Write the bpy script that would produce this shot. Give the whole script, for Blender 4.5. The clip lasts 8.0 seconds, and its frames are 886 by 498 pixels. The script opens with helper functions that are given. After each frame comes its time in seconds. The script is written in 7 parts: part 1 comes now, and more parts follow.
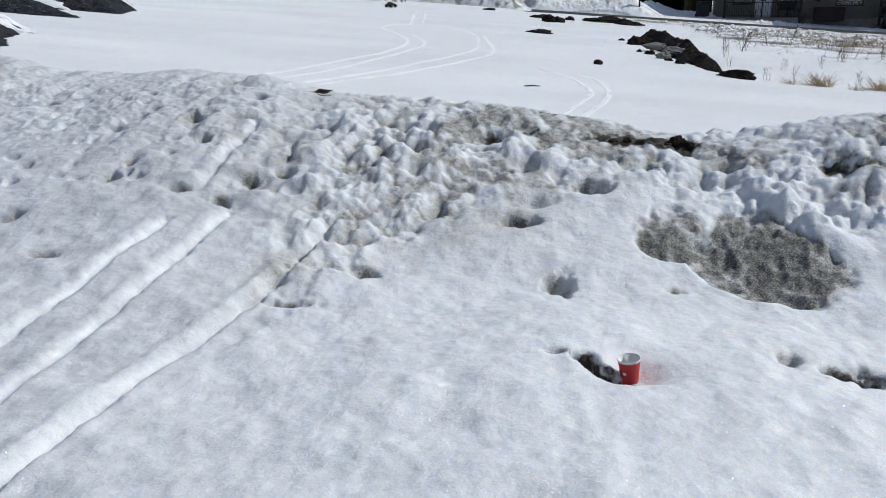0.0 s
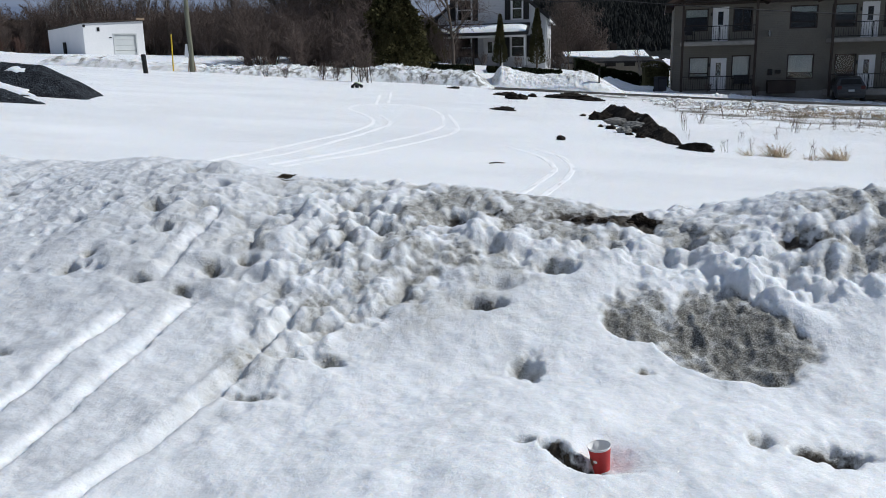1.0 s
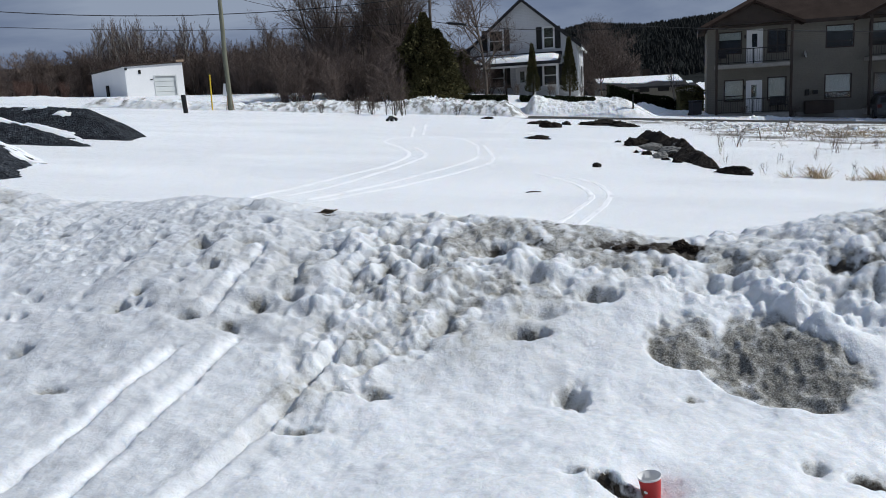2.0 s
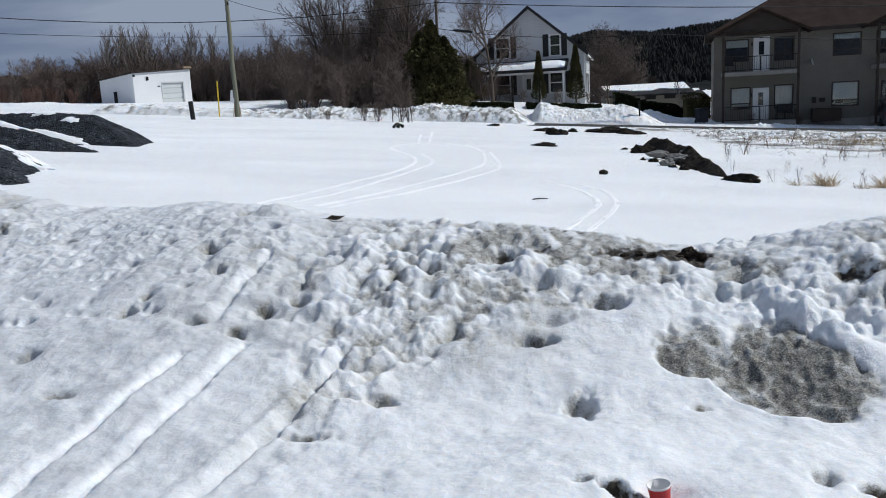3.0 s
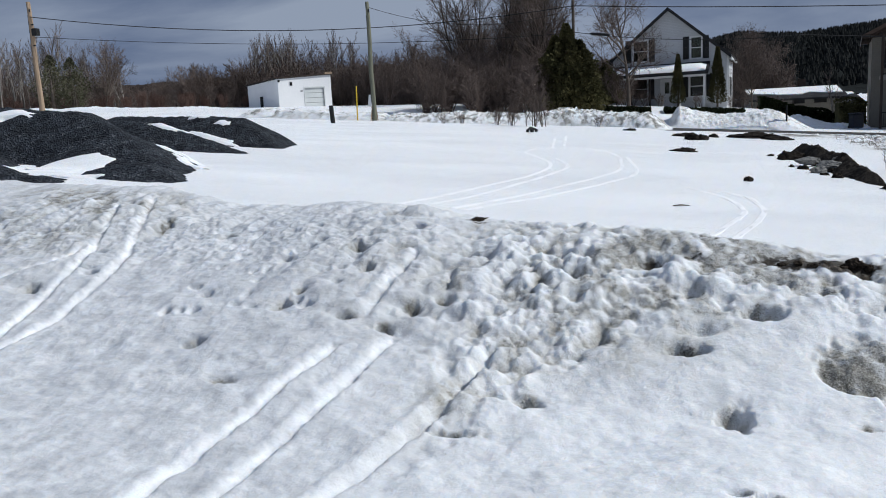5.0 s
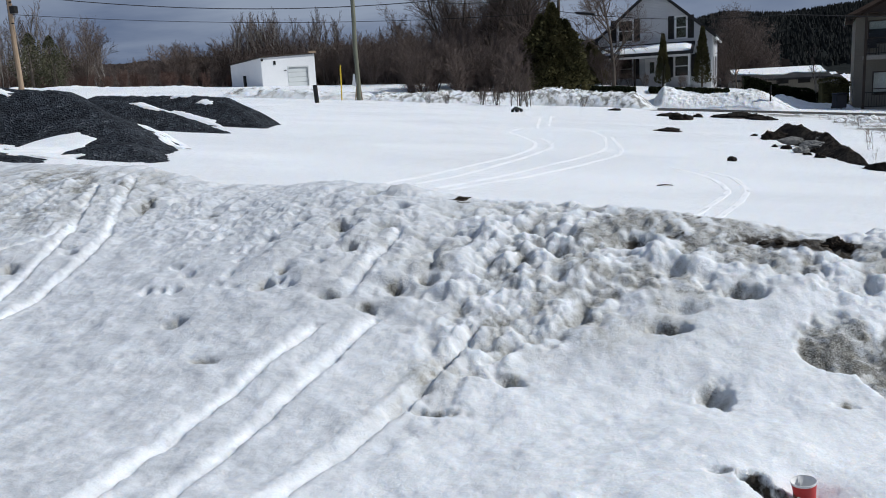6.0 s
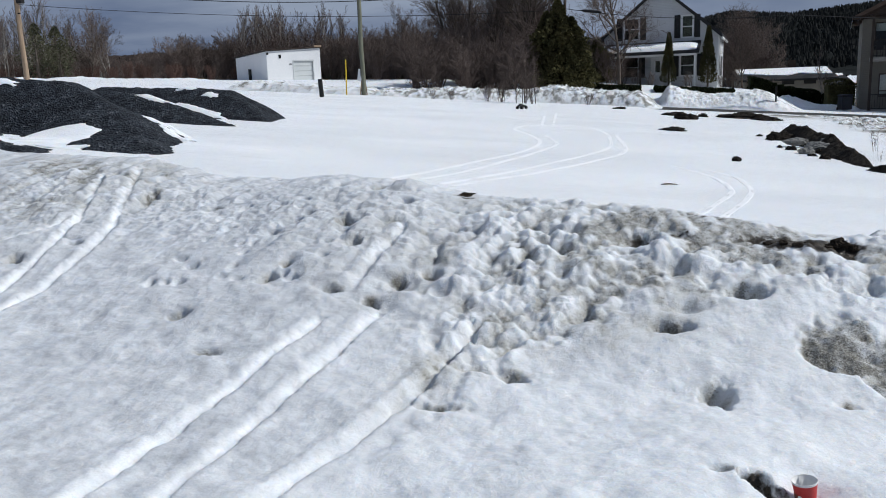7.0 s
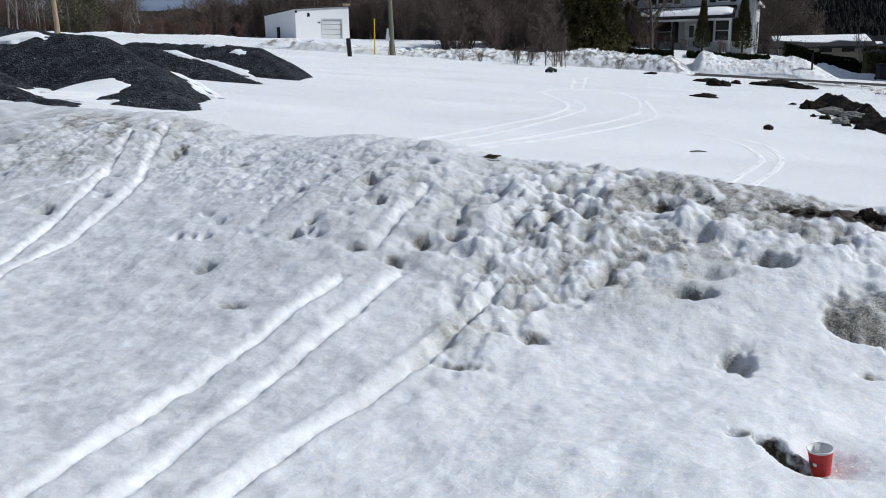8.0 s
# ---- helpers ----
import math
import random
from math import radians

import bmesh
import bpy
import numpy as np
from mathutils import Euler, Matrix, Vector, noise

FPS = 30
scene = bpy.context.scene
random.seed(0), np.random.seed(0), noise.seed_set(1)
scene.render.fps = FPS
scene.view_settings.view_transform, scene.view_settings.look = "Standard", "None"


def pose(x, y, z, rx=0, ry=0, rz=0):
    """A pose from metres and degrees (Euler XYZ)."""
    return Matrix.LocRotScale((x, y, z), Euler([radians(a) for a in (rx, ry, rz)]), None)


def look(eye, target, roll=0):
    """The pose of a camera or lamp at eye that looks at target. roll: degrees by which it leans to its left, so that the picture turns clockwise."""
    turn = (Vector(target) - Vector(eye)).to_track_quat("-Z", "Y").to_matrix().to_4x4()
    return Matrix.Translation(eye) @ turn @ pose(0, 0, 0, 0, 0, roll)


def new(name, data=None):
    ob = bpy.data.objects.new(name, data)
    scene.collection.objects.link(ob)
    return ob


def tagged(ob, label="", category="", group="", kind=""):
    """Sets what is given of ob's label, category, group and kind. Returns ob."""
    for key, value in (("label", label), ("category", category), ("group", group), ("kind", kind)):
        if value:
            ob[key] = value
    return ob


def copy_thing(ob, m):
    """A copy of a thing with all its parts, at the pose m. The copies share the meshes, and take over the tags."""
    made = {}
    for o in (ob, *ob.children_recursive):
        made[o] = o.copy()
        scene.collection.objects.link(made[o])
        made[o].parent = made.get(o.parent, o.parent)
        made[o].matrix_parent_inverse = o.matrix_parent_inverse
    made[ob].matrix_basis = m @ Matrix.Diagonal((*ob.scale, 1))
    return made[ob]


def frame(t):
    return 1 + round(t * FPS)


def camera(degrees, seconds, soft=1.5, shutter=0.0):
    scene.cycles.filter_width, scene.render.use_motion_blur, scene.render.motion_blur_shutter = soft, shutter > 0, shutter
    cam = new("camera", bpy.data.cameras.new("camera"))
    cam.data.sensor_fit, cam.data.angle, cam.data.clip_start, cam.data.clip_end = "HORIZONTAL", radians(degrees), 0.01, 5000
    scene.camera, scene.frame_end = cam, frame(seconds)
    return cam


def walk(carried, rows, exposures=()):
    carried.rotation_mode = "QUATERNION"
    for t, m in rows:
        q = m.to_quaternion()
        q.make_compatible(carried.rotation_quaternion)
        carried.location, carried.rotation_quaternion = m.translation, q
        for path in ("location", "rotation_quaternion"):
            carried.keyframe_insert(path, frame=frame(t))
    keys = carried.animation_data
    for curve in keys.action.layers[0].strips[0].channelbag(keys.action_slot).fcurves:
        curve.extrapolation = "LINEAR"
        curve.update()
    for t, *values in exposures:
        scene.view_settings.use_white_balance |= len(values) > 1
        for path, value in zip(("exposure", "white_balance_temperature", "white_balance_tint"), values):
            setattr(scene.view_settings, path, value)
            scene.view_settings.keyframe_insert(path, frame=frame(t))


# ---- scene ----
cam = camera(56.9, 8.0, soft=0.95)
PATH = [
    (0, (0.25, 0.252, 1.778), (0.122, 2.149, 1.157), -0.5),
    (0.5, (0.28, 0.29, 1.812), (0.278, 2.234, 1.341), -0.6),
    (1, (0.275, 0.297, 1.812), (0.219, 2.245, 1.364), -1.4),
    (1.5, (0.261, 0.274, 1.823), (0.13, 2.228, 1.413), -2.7),
    (2.8, (0.249, 0.266, 1.829), (0.107, 2.23, 1.48), -3.5),
    (3, (0.245, 0.275, 1.825), (0.088, 2.237, 1.469), -3.1),
    (3.5, (0.219, 0.271, 1.824), (-0.025, 2.222, 1.457), -2.3),
    (4, (0.177, 0.254, 1.827), (-0.227, 2.184, 1.499), -2.7),
    (4.5, (0.155, 0.237, 1.825), (-0.32, 2.155, 1.511), -3.0),
    (6, (0.168, 0.259, 1.812), (-0.263, 2.175, 1.434), -3.0),
    (6.5, (0.164, 0.251, 1.813), (-0.266, 2.167, 1.432), -2.7),
    (7, (0.161, 0.249, 1.81), (-0.276, 2.162, 1.423), -2.2),
    (7.5, (0.16, 0.247, 1.807), (-0.282, 2.154, 1.399), -1.6),
    (8, (0.171, 0.238, 1.801), (-0.322, 2.117, 1.328), -1.2),
]
walk(cam, [(t, look(eye, target, roll)) for t, eye, target, roll in PATH], [(0.0, -0.17, 6040, 9), (0.5, 0.0, 6040, 9), (1.0, -0.03, 6040, 9), (1.5, -0.02, 6040, 9), (3.5, 0.01, 6040, 9), (6.0, -0.02, 6040, 9), (8.0, -0.05, 6040, 9)])

# ---- light ----
SUN_AZ, SUN_EL = math.radians(12), math.radians(41)     # from +x towards +y
sun_way = Vector((math.cos(SUN_EL) * math.cos(SUN_AZ), math.cos(SUN_EL) * math.sin(SUN_AZ), math.sin(SUN_EL)))
sun = new("sun", bpy.data.lights.new("sun", "SUN"))
sun.data.energy, sun.data.angle, sun.data.color = 3.6, radians(0.6), (1.0, 0.965, 0.90)
sun.matrix_world = look(sun_way * 50, (0, 0, 0))

world = bpy.data.worlds.new("sky")
scene.world = world
world.use_nodes = True
wn, wl = world.node_tree.nodes, world.node_tree.links
wn.clear()
w_out, w_bg = wn.new("ShaderNodeOutputWorld"), wn.new("ShaderNodeBackground")
w_sky = wn.new("ShaderNodeTexSky")
w_sky.sky_type, w_sky.sun_disc = "NISHITA", False
w_sky.sun_elevation, w_sky.sun_rotation = SUN_EL, math.radians(90) - SUN_AZ
w_co, w_map = wn.new("ShaderNodeTexCoord"), wn.new("ShaderNodeMapping")
w_map.inputs["Scale"].default_value = (1.0, 1.0, 4.5)
w_n = wn.new("ShaderNodeTexNoise")
w_n.inputs["Scale"].default_value, w_n.inputs["Detail"].default_value, w_n.inputs["Roughness"].default_value = 1.9, 8, 0.54
w_n.inputs["Distortion"].default_value = 0.35
w_cover, w_tone = wn.new("ShaderNodeValToRGB"), wn.new("ShaderNodeValToRGB")
w_cover.color_ramp.elements[0].position, w_cover.color_ramp.elements[1].position = 0.31, 0.40
w_tone.color_ramp.elements[0].position, w_tone.color_ramp.elements[0].color = 0.42, (1.25, 1.66, 2.65, 1)
w_tone.color_ramp.elements[1].position, w_tone.color_ramp.elements[1].color = 0.64, (3.4, 3.85, 4.7, 1)
w_mix = wn.new("ShaderNodeMix")
w_mix.data_type = "RGBA"
wl.new(w_co.outputs["Generated"], w_map.inputs["Vector"])
wl.new(w_map.outputs["Vector"], w_n.inputs["Vector"])
wl.new(w_n.outputs["Fac"], w_cover.inputs["Fac"])
wl.new(w_n.outputs["Fac"], w_tone.inputs["Fac"])
wl.new(w_cover.outputs["Color"], w_mix.inputs["Factor"])
wl.new(w_sky.outputs["Color"], w_mix.inputs["A"])
wl.new(w_tone.outputs["Color"], w_mix.inputs["B"])
wl.new(w_mix.outputs["Result"], w_bg.inputs["Color"])
w_bg.inputs["Strength"].default_value = 0.085
wl.new(w_bg.outputs["Background"], w_out.inputs["Surface"])


# ---- materials ----
def shader(name):
    m = bpy.data.materials.new(name)
    m.use_nodes = True
    t = m.node_tree
    return m, t, t.nodes["Principled BSDF"]


def mat(name, dark, light, rough=0.7, scale=4.0, fine=40.0, bump=0.3, depth=0.01, metallic=0.0, stretch=(1, 1, 1), spread=0.0, spec=0.3):
    """Two colours mixed by coarse and fine noise, with a fine relief. spread: how far each object's tone differs."""
    m, t, p = shader(name)
    N, L = t.nodes, t.links
    co, mp = N.new("ShaderNodeTexCoord"), N.new("ShaderNodeMapping")
    mp.inputs["Scale"].default_value = stretch
    L.new(co.outputs["Object"], mp.inputs["Vector"])
    a, b, mix, ramp = N.new("ShaderNodeTexNoise"), N.new("ShaderNodeTexNoise"), N.new("ShaderNodeMix"), N.new("ShaderNodeValToRGB")
    for n, s in ((a, scale), (b, fine)):
        n.inputs["Scale"].default_value, n.inputs["Detail"].default_value = s, 4
        L.new(mp.outputs["Vector"], n.inputs["Vector"])
    mix.inputs["Factor"].default_value = 0.45
    L.new(a.outputs["Fac"], mix.inputs["A"])
    L.new(b.outputs["Fac"], mix.inputs["B"])
    ramp.color_ramp.elements[0].position, ramp.color_ramp.elements[1].position = 0.33, 0.67
    ramp.color_ramp.elements[0].color, ramp.color_ramp.elements[1].color = (*dark, 1), (*light, 1)
    L.new(mix.outputs["Result"], ramp.inputs["Fac"])
    last = ramp.outputs["Color"]
    if spread:
        info, hsv, mr = N.new("ShaderNodeObjectInfo"), N.new("ShaderNodeHueSaturation"), N.new("ShaderNodeMapRange")
        mr.inputs["To Min"].default_value, mr.inputs["To Max"].default_value = 1 - spread, 1 + spread
        L.new(info.outputs["Random"], mr.inputs["Value"])
        L.new(mr.outputs["Result"], hsv.inputs["Value"])
        L.new(last, hsv.inputs["Color"])
        last = hsv.outputs["Color"]
    L.new(last, p.inputs["Base Color"])
    p.inputs["Roughness"].default_value, p.inputs["Metallic"].default_value = rough, metallic
    p.inputs["Specular IOR Level"].default_value = spec
    if bump:
        bp = N.new("ShaderNodeBump")
        bp.inputs["Strength"].default_value, bp.inputs["Distance"].default_value = bump, depth
        L.new(mix.outputs["Result"], bp.inputs["Height"])
        L.new(bp.outputs["Normal"], p.inputs["Normal"])
    return m


def snow_material(name):
    """Coarse old snow: icy grains, a soft grey mottling; the mesh's 'grime' gives black grit and brown soil frozen into it."""
    m, t, p = shader(name)
    N, L = t.nodes, t.links
    co = N.new("ShaderNodeTexCoord")

    def tex(kind, scale, detail=3):
        n = N.new(kind)
        n.inputs["Scale"].default_value = scale
        if kind == "ShaderNodeTexNoise":
            n.inputs["Detail"].default_value = detail
        L.new(co.outputs["Object"], n.inputs["Vector"])
        return n

    def calc(op, a, b, clamp=False):
        n = N.new("ShaderNodeMath")
        n.operation, n.use_clamp = op, clamp
        for i, v in enumerate((a, b)):
            if isinstance(v, (int, float)):
                n.inputs[i].default_value = v
            else:
                L.new(v, n.inputs[i])
        return n.outputs[0]

    def blend(f, a, b):
        n = N.new("ShaderNodeMix")
        n.data_type = "RGBA"
        for key, v in (("Factor", f), ("A", a), ("B", b)):
            if isinstance(v, tuple):
                n.inputs[key].default_value = (*v, 1)
            else:
                L.new(v, n.inputs[key])
        return n.outputs["Result"]

    at = N.new("ShaderNodeAttribute")
    at.attribute_name = "grime"
    soil = N.new("ShaderNodeAttribute")
    soil.attribute_name = "soil"
    age = N.new("ShaderNodeAttribute")
    age.attribute_name = "age"
    coarse, mid, grain = tex("ShaderNodeTexNoise", 2.6), tex("ShaderNodeTexNoise", 24, 5), tex("ShaderNodeTexNoise", 140, 4)
    facet = tex("ShaderNodeTexVoronoi", 380)
    fresh = blend(calc("MULTIPLY", calc("SUBTRACT", mid.outputs["Fac"], 0.32), 1.6, True), (0.82, 0.84, 0.86), (0.90, 0.905, 0.91))
    cloud = tex("ShaderNodeTexNoise", 9, 4)
    speck = calc("ADD", calc("MULTIPLY", cloud.outputs["Fac"], 0.50), calc("ADD", calc("MULTIPLY", mid.outputs["Fac"], 0.30), calc("MULTIPLY", grain.outputs["Fac"], 0.20)))
    icy = blend(calc("MULTIPLY", calc("SUBTRACT", speck, 0.36), 3.4, True), (0.43, 0.445, 0.47), (0.75, 0.765, 0.785))
    icy = blend(calc("MULTIPLY", calc("SUBTRACT", coarse.outputs["Fac"], 0.46), 2.0, True), icy, (0.49, 0.505, 0.53))
    # red light thrown by the cup, tinted into the snow's colour
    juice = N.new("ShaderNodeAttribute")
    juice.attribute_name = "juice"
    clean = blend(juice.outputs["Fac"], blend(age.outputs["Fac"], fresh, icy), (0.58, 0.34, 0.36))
    # grit frozen in: a grey-brown film, and single dark grains, more of them where the grime is thick
    chips, crumbs = tex("ShaderNodeTexVoronoi", 380), tex("ShaderNodeTexVoronoi", 115)
    dots = []
    for v, share, least in ((chips, 0.95, 0.22), (crumbs, 1.0, 0.50)):
        one = N.new("ShaderNodeSeparateColor")
        L.new(v.outputs["Color"], one.inputs["Color"])
        pick = calc("MULTIPLY", calc("SUBTRACT", calc("MULTIPLY", calc("SUBTRACT", at.outputs["Fac"], least), share), one.outputs["Red"]), 8, True)
        dots.append(calc("MULTIPLY", pick, calc("MULTIPLY", calc("SUBTRACT", 0.62, v.outputs["Distance"]), 5, True), True))
    show = calc("MAXIMUM", dots[0], dots[1])
    patchy = calc("ADD", 0.55, calc("MULTIPLY", calc("SUBTRACT", mid.outputs["Fac"], 0.5), 1.9))
    film = calc("MULTIPLY", calc("MULTIPLY", at.outputs["Fac"], 1.25), patchy, True)
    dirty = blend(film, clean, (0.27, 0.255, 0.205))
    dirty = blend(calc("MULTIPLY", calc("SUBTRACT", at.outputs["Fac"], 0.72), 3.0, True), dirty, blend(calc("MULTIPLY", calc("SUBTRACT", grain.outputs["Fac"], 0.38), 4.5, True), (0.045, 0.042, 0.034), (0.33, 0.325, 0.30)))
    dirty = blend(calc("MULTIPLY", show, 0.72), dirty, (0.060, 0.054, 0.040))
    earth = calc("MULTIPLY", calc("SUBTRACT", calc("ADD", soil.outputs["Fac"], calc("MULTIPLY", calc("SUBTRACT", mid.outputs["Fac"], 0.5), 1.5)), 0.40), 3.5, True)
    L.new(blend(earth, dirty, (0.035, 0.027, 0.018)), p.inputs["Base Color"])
    cell = N.new("ShaderNodeSeparateColor")
    L.new(facet.outputs["Color"], cell.inputs["Color"])
    glint = calc("GREATER_THAN", cell.outputs["Red"], 0.80)
    L.new(calc("SUBTRACT", calc("ADD", 0.42, calc("MULTIPLY", grain.outputs["Fac"], 0.4)), calc("MULTIPLY", glint, 0.44), True), p.inputs["Roughness"])
    p.inputs["Subsurface Weight"].default_value = 0.7
    p.inputs["Subsurface Radius"].default_value = (0.026, 0.031, 0.037)
    p.inputs["Subsurface Scale"].default_value = 1.0
    p.inputs["Specular IOR Level"].default_value = 0.35
    b1, b2 = N.new("ShaderNodeBump"), N.new("ShaderNodeBump")
    for b, s, d, h in ((b1, 0.48, 0.020, mid.outputs["Fac"]), (b2, 0.30, 0.006, grain.outputs["Fac"])):
        b.inputs["Strength"].default_value, b.inputs["Distance"].default_value = s, d
        L.new(h, b.inputs["Height"])
    L.new(calc("ADD", 0.005, calc("MULTIPLY", at.outputs["Fac"], 0.017)), b2.inputs["Distance"])
    L.new(b1.outputs["Normal"], b2.inputs["Normal"])
    # loose ice crystals lie at all angles and flash in the sun
    tip, size, add, unit = (N.new("ShaderNodeVectorMath") for _ in range(4))
    tip.operation, size.operation, add.operation, unit.operation = "SUBTRACT", "SCALE", "ADD", "NORMALIZE"
    tip.inputs[1].default_value = (0.5, 0.5, 0.5)
    L.new(facet.outputs["Color"], tip.inputs[0])
    L.new(tip.outputs[0], size.inputs[0])
    L.new(calc("MULTIPLY", glint, 1.5), size.inputs["Scale"])
    L.new(b2.outputs["Normal"], add.inputs[0])
    L.new(size.outputs[0], add.inputs[1])
    L.new(add.outputs[0], unit.inputs[0])
    L.new(unit.outputs[0], p.inputs["Normal"])
    return m


def gravel_material():
    """Dark crushed slag with pale chips."""
    m, t, p = shader("dark_gravel")
    N, L = t.nodes, t.links
    co = N.new("ShaderNodeTexCoord")
    vor, no = N.new("ShaderNodeTexVoronoi"), N.new("ShaderNodeTexNoise")
    for n, s in ((vor, 26), (no, 4)):
        n.inputs["Scale"].default_value = s
        L.new(co.outputs["Object"], n.inputs["Vector"])
    ramp, r2 = N.new("ShaderNodeValToRGB"), N.new("ShaderNodeValToRGB")
    ramp.color_ramp.elements[0].color, ramp.color_ramp.elements[1].color = (0.012, 0.0145, 0.019, 1), (0.045, 0.051, 0.061, 1)
    e = ramp.color_ramp.elements.new(0.94)
    e.color = (0.052, 0.058, 0.068, 1)
    ramp.color_ramp.elements[2].color = (0.12, 0.124, 0.132, 1)
    sep = N.new("ShaderNodeSeparateColor")
    L.new(vor.outputs["Color"], sep.inputs["Color"])
    L.new(sep.outputs["Red"], ramp.inputs["Fac"])
    r2.color_ramp.elements[0].color, r2.color_ramp.elements[1].color = (0.55, 0.55, 0.55, 1), (1.25, 1.25, 1.25, 1)
    r2.color_ramp.elements[0].position, r2.color_ramp.elements[1].position = 0.35, 0.65
    L.new(no.outputs["Fac"], r2.inputs["Fac"])
    mul = N.new("ShaderNodeMix")
    mul.data_type, mul.blend_type = "RGBA", "MULTIPLY"
    mul.inputs["Factor"].default_value = 1
    L.new(ramp.outputs["Color"], mul.inputs["A"])
    L.new(r2.outputs["Color"], mul.inputs["B"])
    L.new(mul.outputs["Result"], p.inputs["Base Color"])
    p.inputs["Roughness"].default_value = 0.75
    p.inputs["Specular IOR Level"].default_value = 0.1
    bp = N.new("ShaderNodeBump")
    bp.inputs["Strength"].default_value, bp.inputs["Distance"].default_value = 0.9, 0.05
    L.new(vor.outputs["Distance"], bp.inputs["Height"])
    L.new(bp.outputs["Normal"], p.inputs["Normal"])
    return m


def siding_material(name, dark, light, lap=0.115):
    """Horizontal lap siding: a fine shadow line every lap."""
    m = mat(name, dark, light, 0.55, 0.8, 9.0, 0)
    t = m.node_tree
    N, L = t.nodes, t.links
    co, wv, bp = N.new("ShaderNodeTexCoord"), N.new("ShaderNodeTexWave"), N.new("ShaderNodeBump")
    wv.bands_direction, wv.wave_profile = "Z", "SAW"
    wv.inputs["Scale"].default_value = 0.314 / lap
    L.new(co.outputs["Object"], wv.inputs["Vector"])
    bp.inputs["Strength"].default_value, bp.inputs["Distance"].default_value = 0.7, 0.015
    L.new(wv.outputs["Fac"], bp.inputs["Height"])
    L.new(bp.outputs["Normal"], N["Principled BSDF"].inputs["Normal"])
    return m


def glass_material():
    m, t, p = shader("window_glass")
    p.inputs["Base Color"].default_value = (0.75, 0.8, 0.8, 1)
    p.inputs["Transmission Weight"].default_value, p.inputs["Roughness"].default_value, p.inputs["IOR"].default_value = 1.0, 0.03, 1.42
    return m


SNOW = snow_material("old_snow")
FRESH = mat("crumbled_fresh_snow", (0.87, 0.88, 0.89), (0.94, 0.945, 0.95), 0.6, 9, 70, 0.2, 0.004)
GRAVEL = gravel_material()
SOIL = mat("dark_soil", (0.005, 0.0045, 0.004), (0.046, 0.039, 0.033), 0.9, 7, 34, 1.0, 0.08, spec=0.05)
EARTH = mat("brown_earth", (0.012, 0.010, 0.008), (0.065, 0.052, 0.040), 0.95, 30, 160, 0.8, 0.006, spec=0.03)
STONE = mat("grey_stone", (0.10, 0.10, 0.095), (0.25, 0.245, 0.23), 0.85, 4, 30, 0.6, 0.02)
ASPHALT = mat("asphalt", (0.035, 0.035, 0.036), (0.085, 0.083, 0.08), 0.9, 1.2, 60, 0.4, 0.01, spec=0.05)
POLE_GREEN = mat("treated_pole_wood", (0.10, 0.105, 0.075), (0.21, 0.21, 0.155), 0.8, 2, 25, 0.5, 0.01, stretch=(6, 6, 0.5))
POLE_TAN = mat("weathered_pole_wood", (0.20, 0.14, 0.09), (0.40, 0.30, 0.21), 0.8, 2, 25, 0.5, 0.01, stretch=(6, 6, 0.5))
WIRE = mat("black_cable", (0.012, 0.012, 0.013), (0.025, 0.025, 0.027), 0.6, 2, 20, 0)
WHITE_SIDING = siding_material("white_siding", (0.53, 0.54, 0.56), (0.62, 0.63, 0.64))
TAUPE_SIDING = siding_material("taupe_siding", (0.140, 0.129, 0.107), (0.184, 0.170, 0.142))
WHITE_WALL = mat("white_painted_block", (0.74, 0.75, 0.76), (0.84, 0.84, 0.84), 0.6, 0.6, 8, 0.2, 0.01)
WHITE_TRIM = mat("white_trim", (0.72, 0.72, 0.72), (0.83, 0.83, 0.82), 0.5, 2, 20, 0)
DOOR_GREY = mat("pale_garage_door", (0.55, 0.58, 0.58), (0.66, 0.68, 0.67), 0.5, 1, 12, 0)
BROWN_TRIM = mat("dark_brown_trim", (0.022, 0.015, 0.011), (0.05, 0.036, 0.028), 0.6, 2, 20, 0.1)
SHINGLE_BROWN = mat("brown_shingle", (0.024, 0.016, 0.013), (0.052, 0.037, 0.030), 0.9, 1.2, 26, 0.5, 0.02, spec=0.05)
SHINGLE_DARK = mat("dark_shingle", (0.02, 0.021, 0.023), (0.05, 0.05, 0.053), 0.9, 1.2, 26, 0.5, 0.02, spec=0.05)
CONCRETE = mat("balcony_concrete", (0.20, 0.19, 0.17), (0.33, 0.31, 0.28), 0.85, 2, 30, 0.3)
BLACK_METAL = mat("black_metal", (0.012, 0.012, 0.012), (0.03, 0.03, 0.03), 0.45, 3, 30, 0, metallic=0.4)
# stands in for snow and sky reflected in the windows
GLASS_GLARE = mat("white_blind", (0.60, 0.60, 0.58), (0.78, 0.78, 0.75), 0.8, 1.5, 12, 0)
# near-black colour that stands in for the shade of unlit rooms
UNLIT_ROOM = mat("dark_interior", (0.02, 0.018, 0.016), (0.045, 0.04, 0.036), 0.9, 1, 8, 0)
GLASS = glass_material()
BARK = mat("grey_bark", (0.055, 0.045, 0.038), (0.15, 0.125, 0.105), 0.9, 3, 25, 0.5, 0.02, spread=0.25, spec=0.05)
BARK_PALE = mat("pale_birch_bark", (0.12, 0.108, 0.096), (0.31, 0.285, 0.255), 0.85, 3, 25, 0.4, 0.02, spread=0.2)
TWIG = mat("brown_twig", (0.080, 0.062, 0.054), (0.195, 0.155, 0.135), 0.9, 0.3, 9, 0, spread=0.25, spec=0.05)
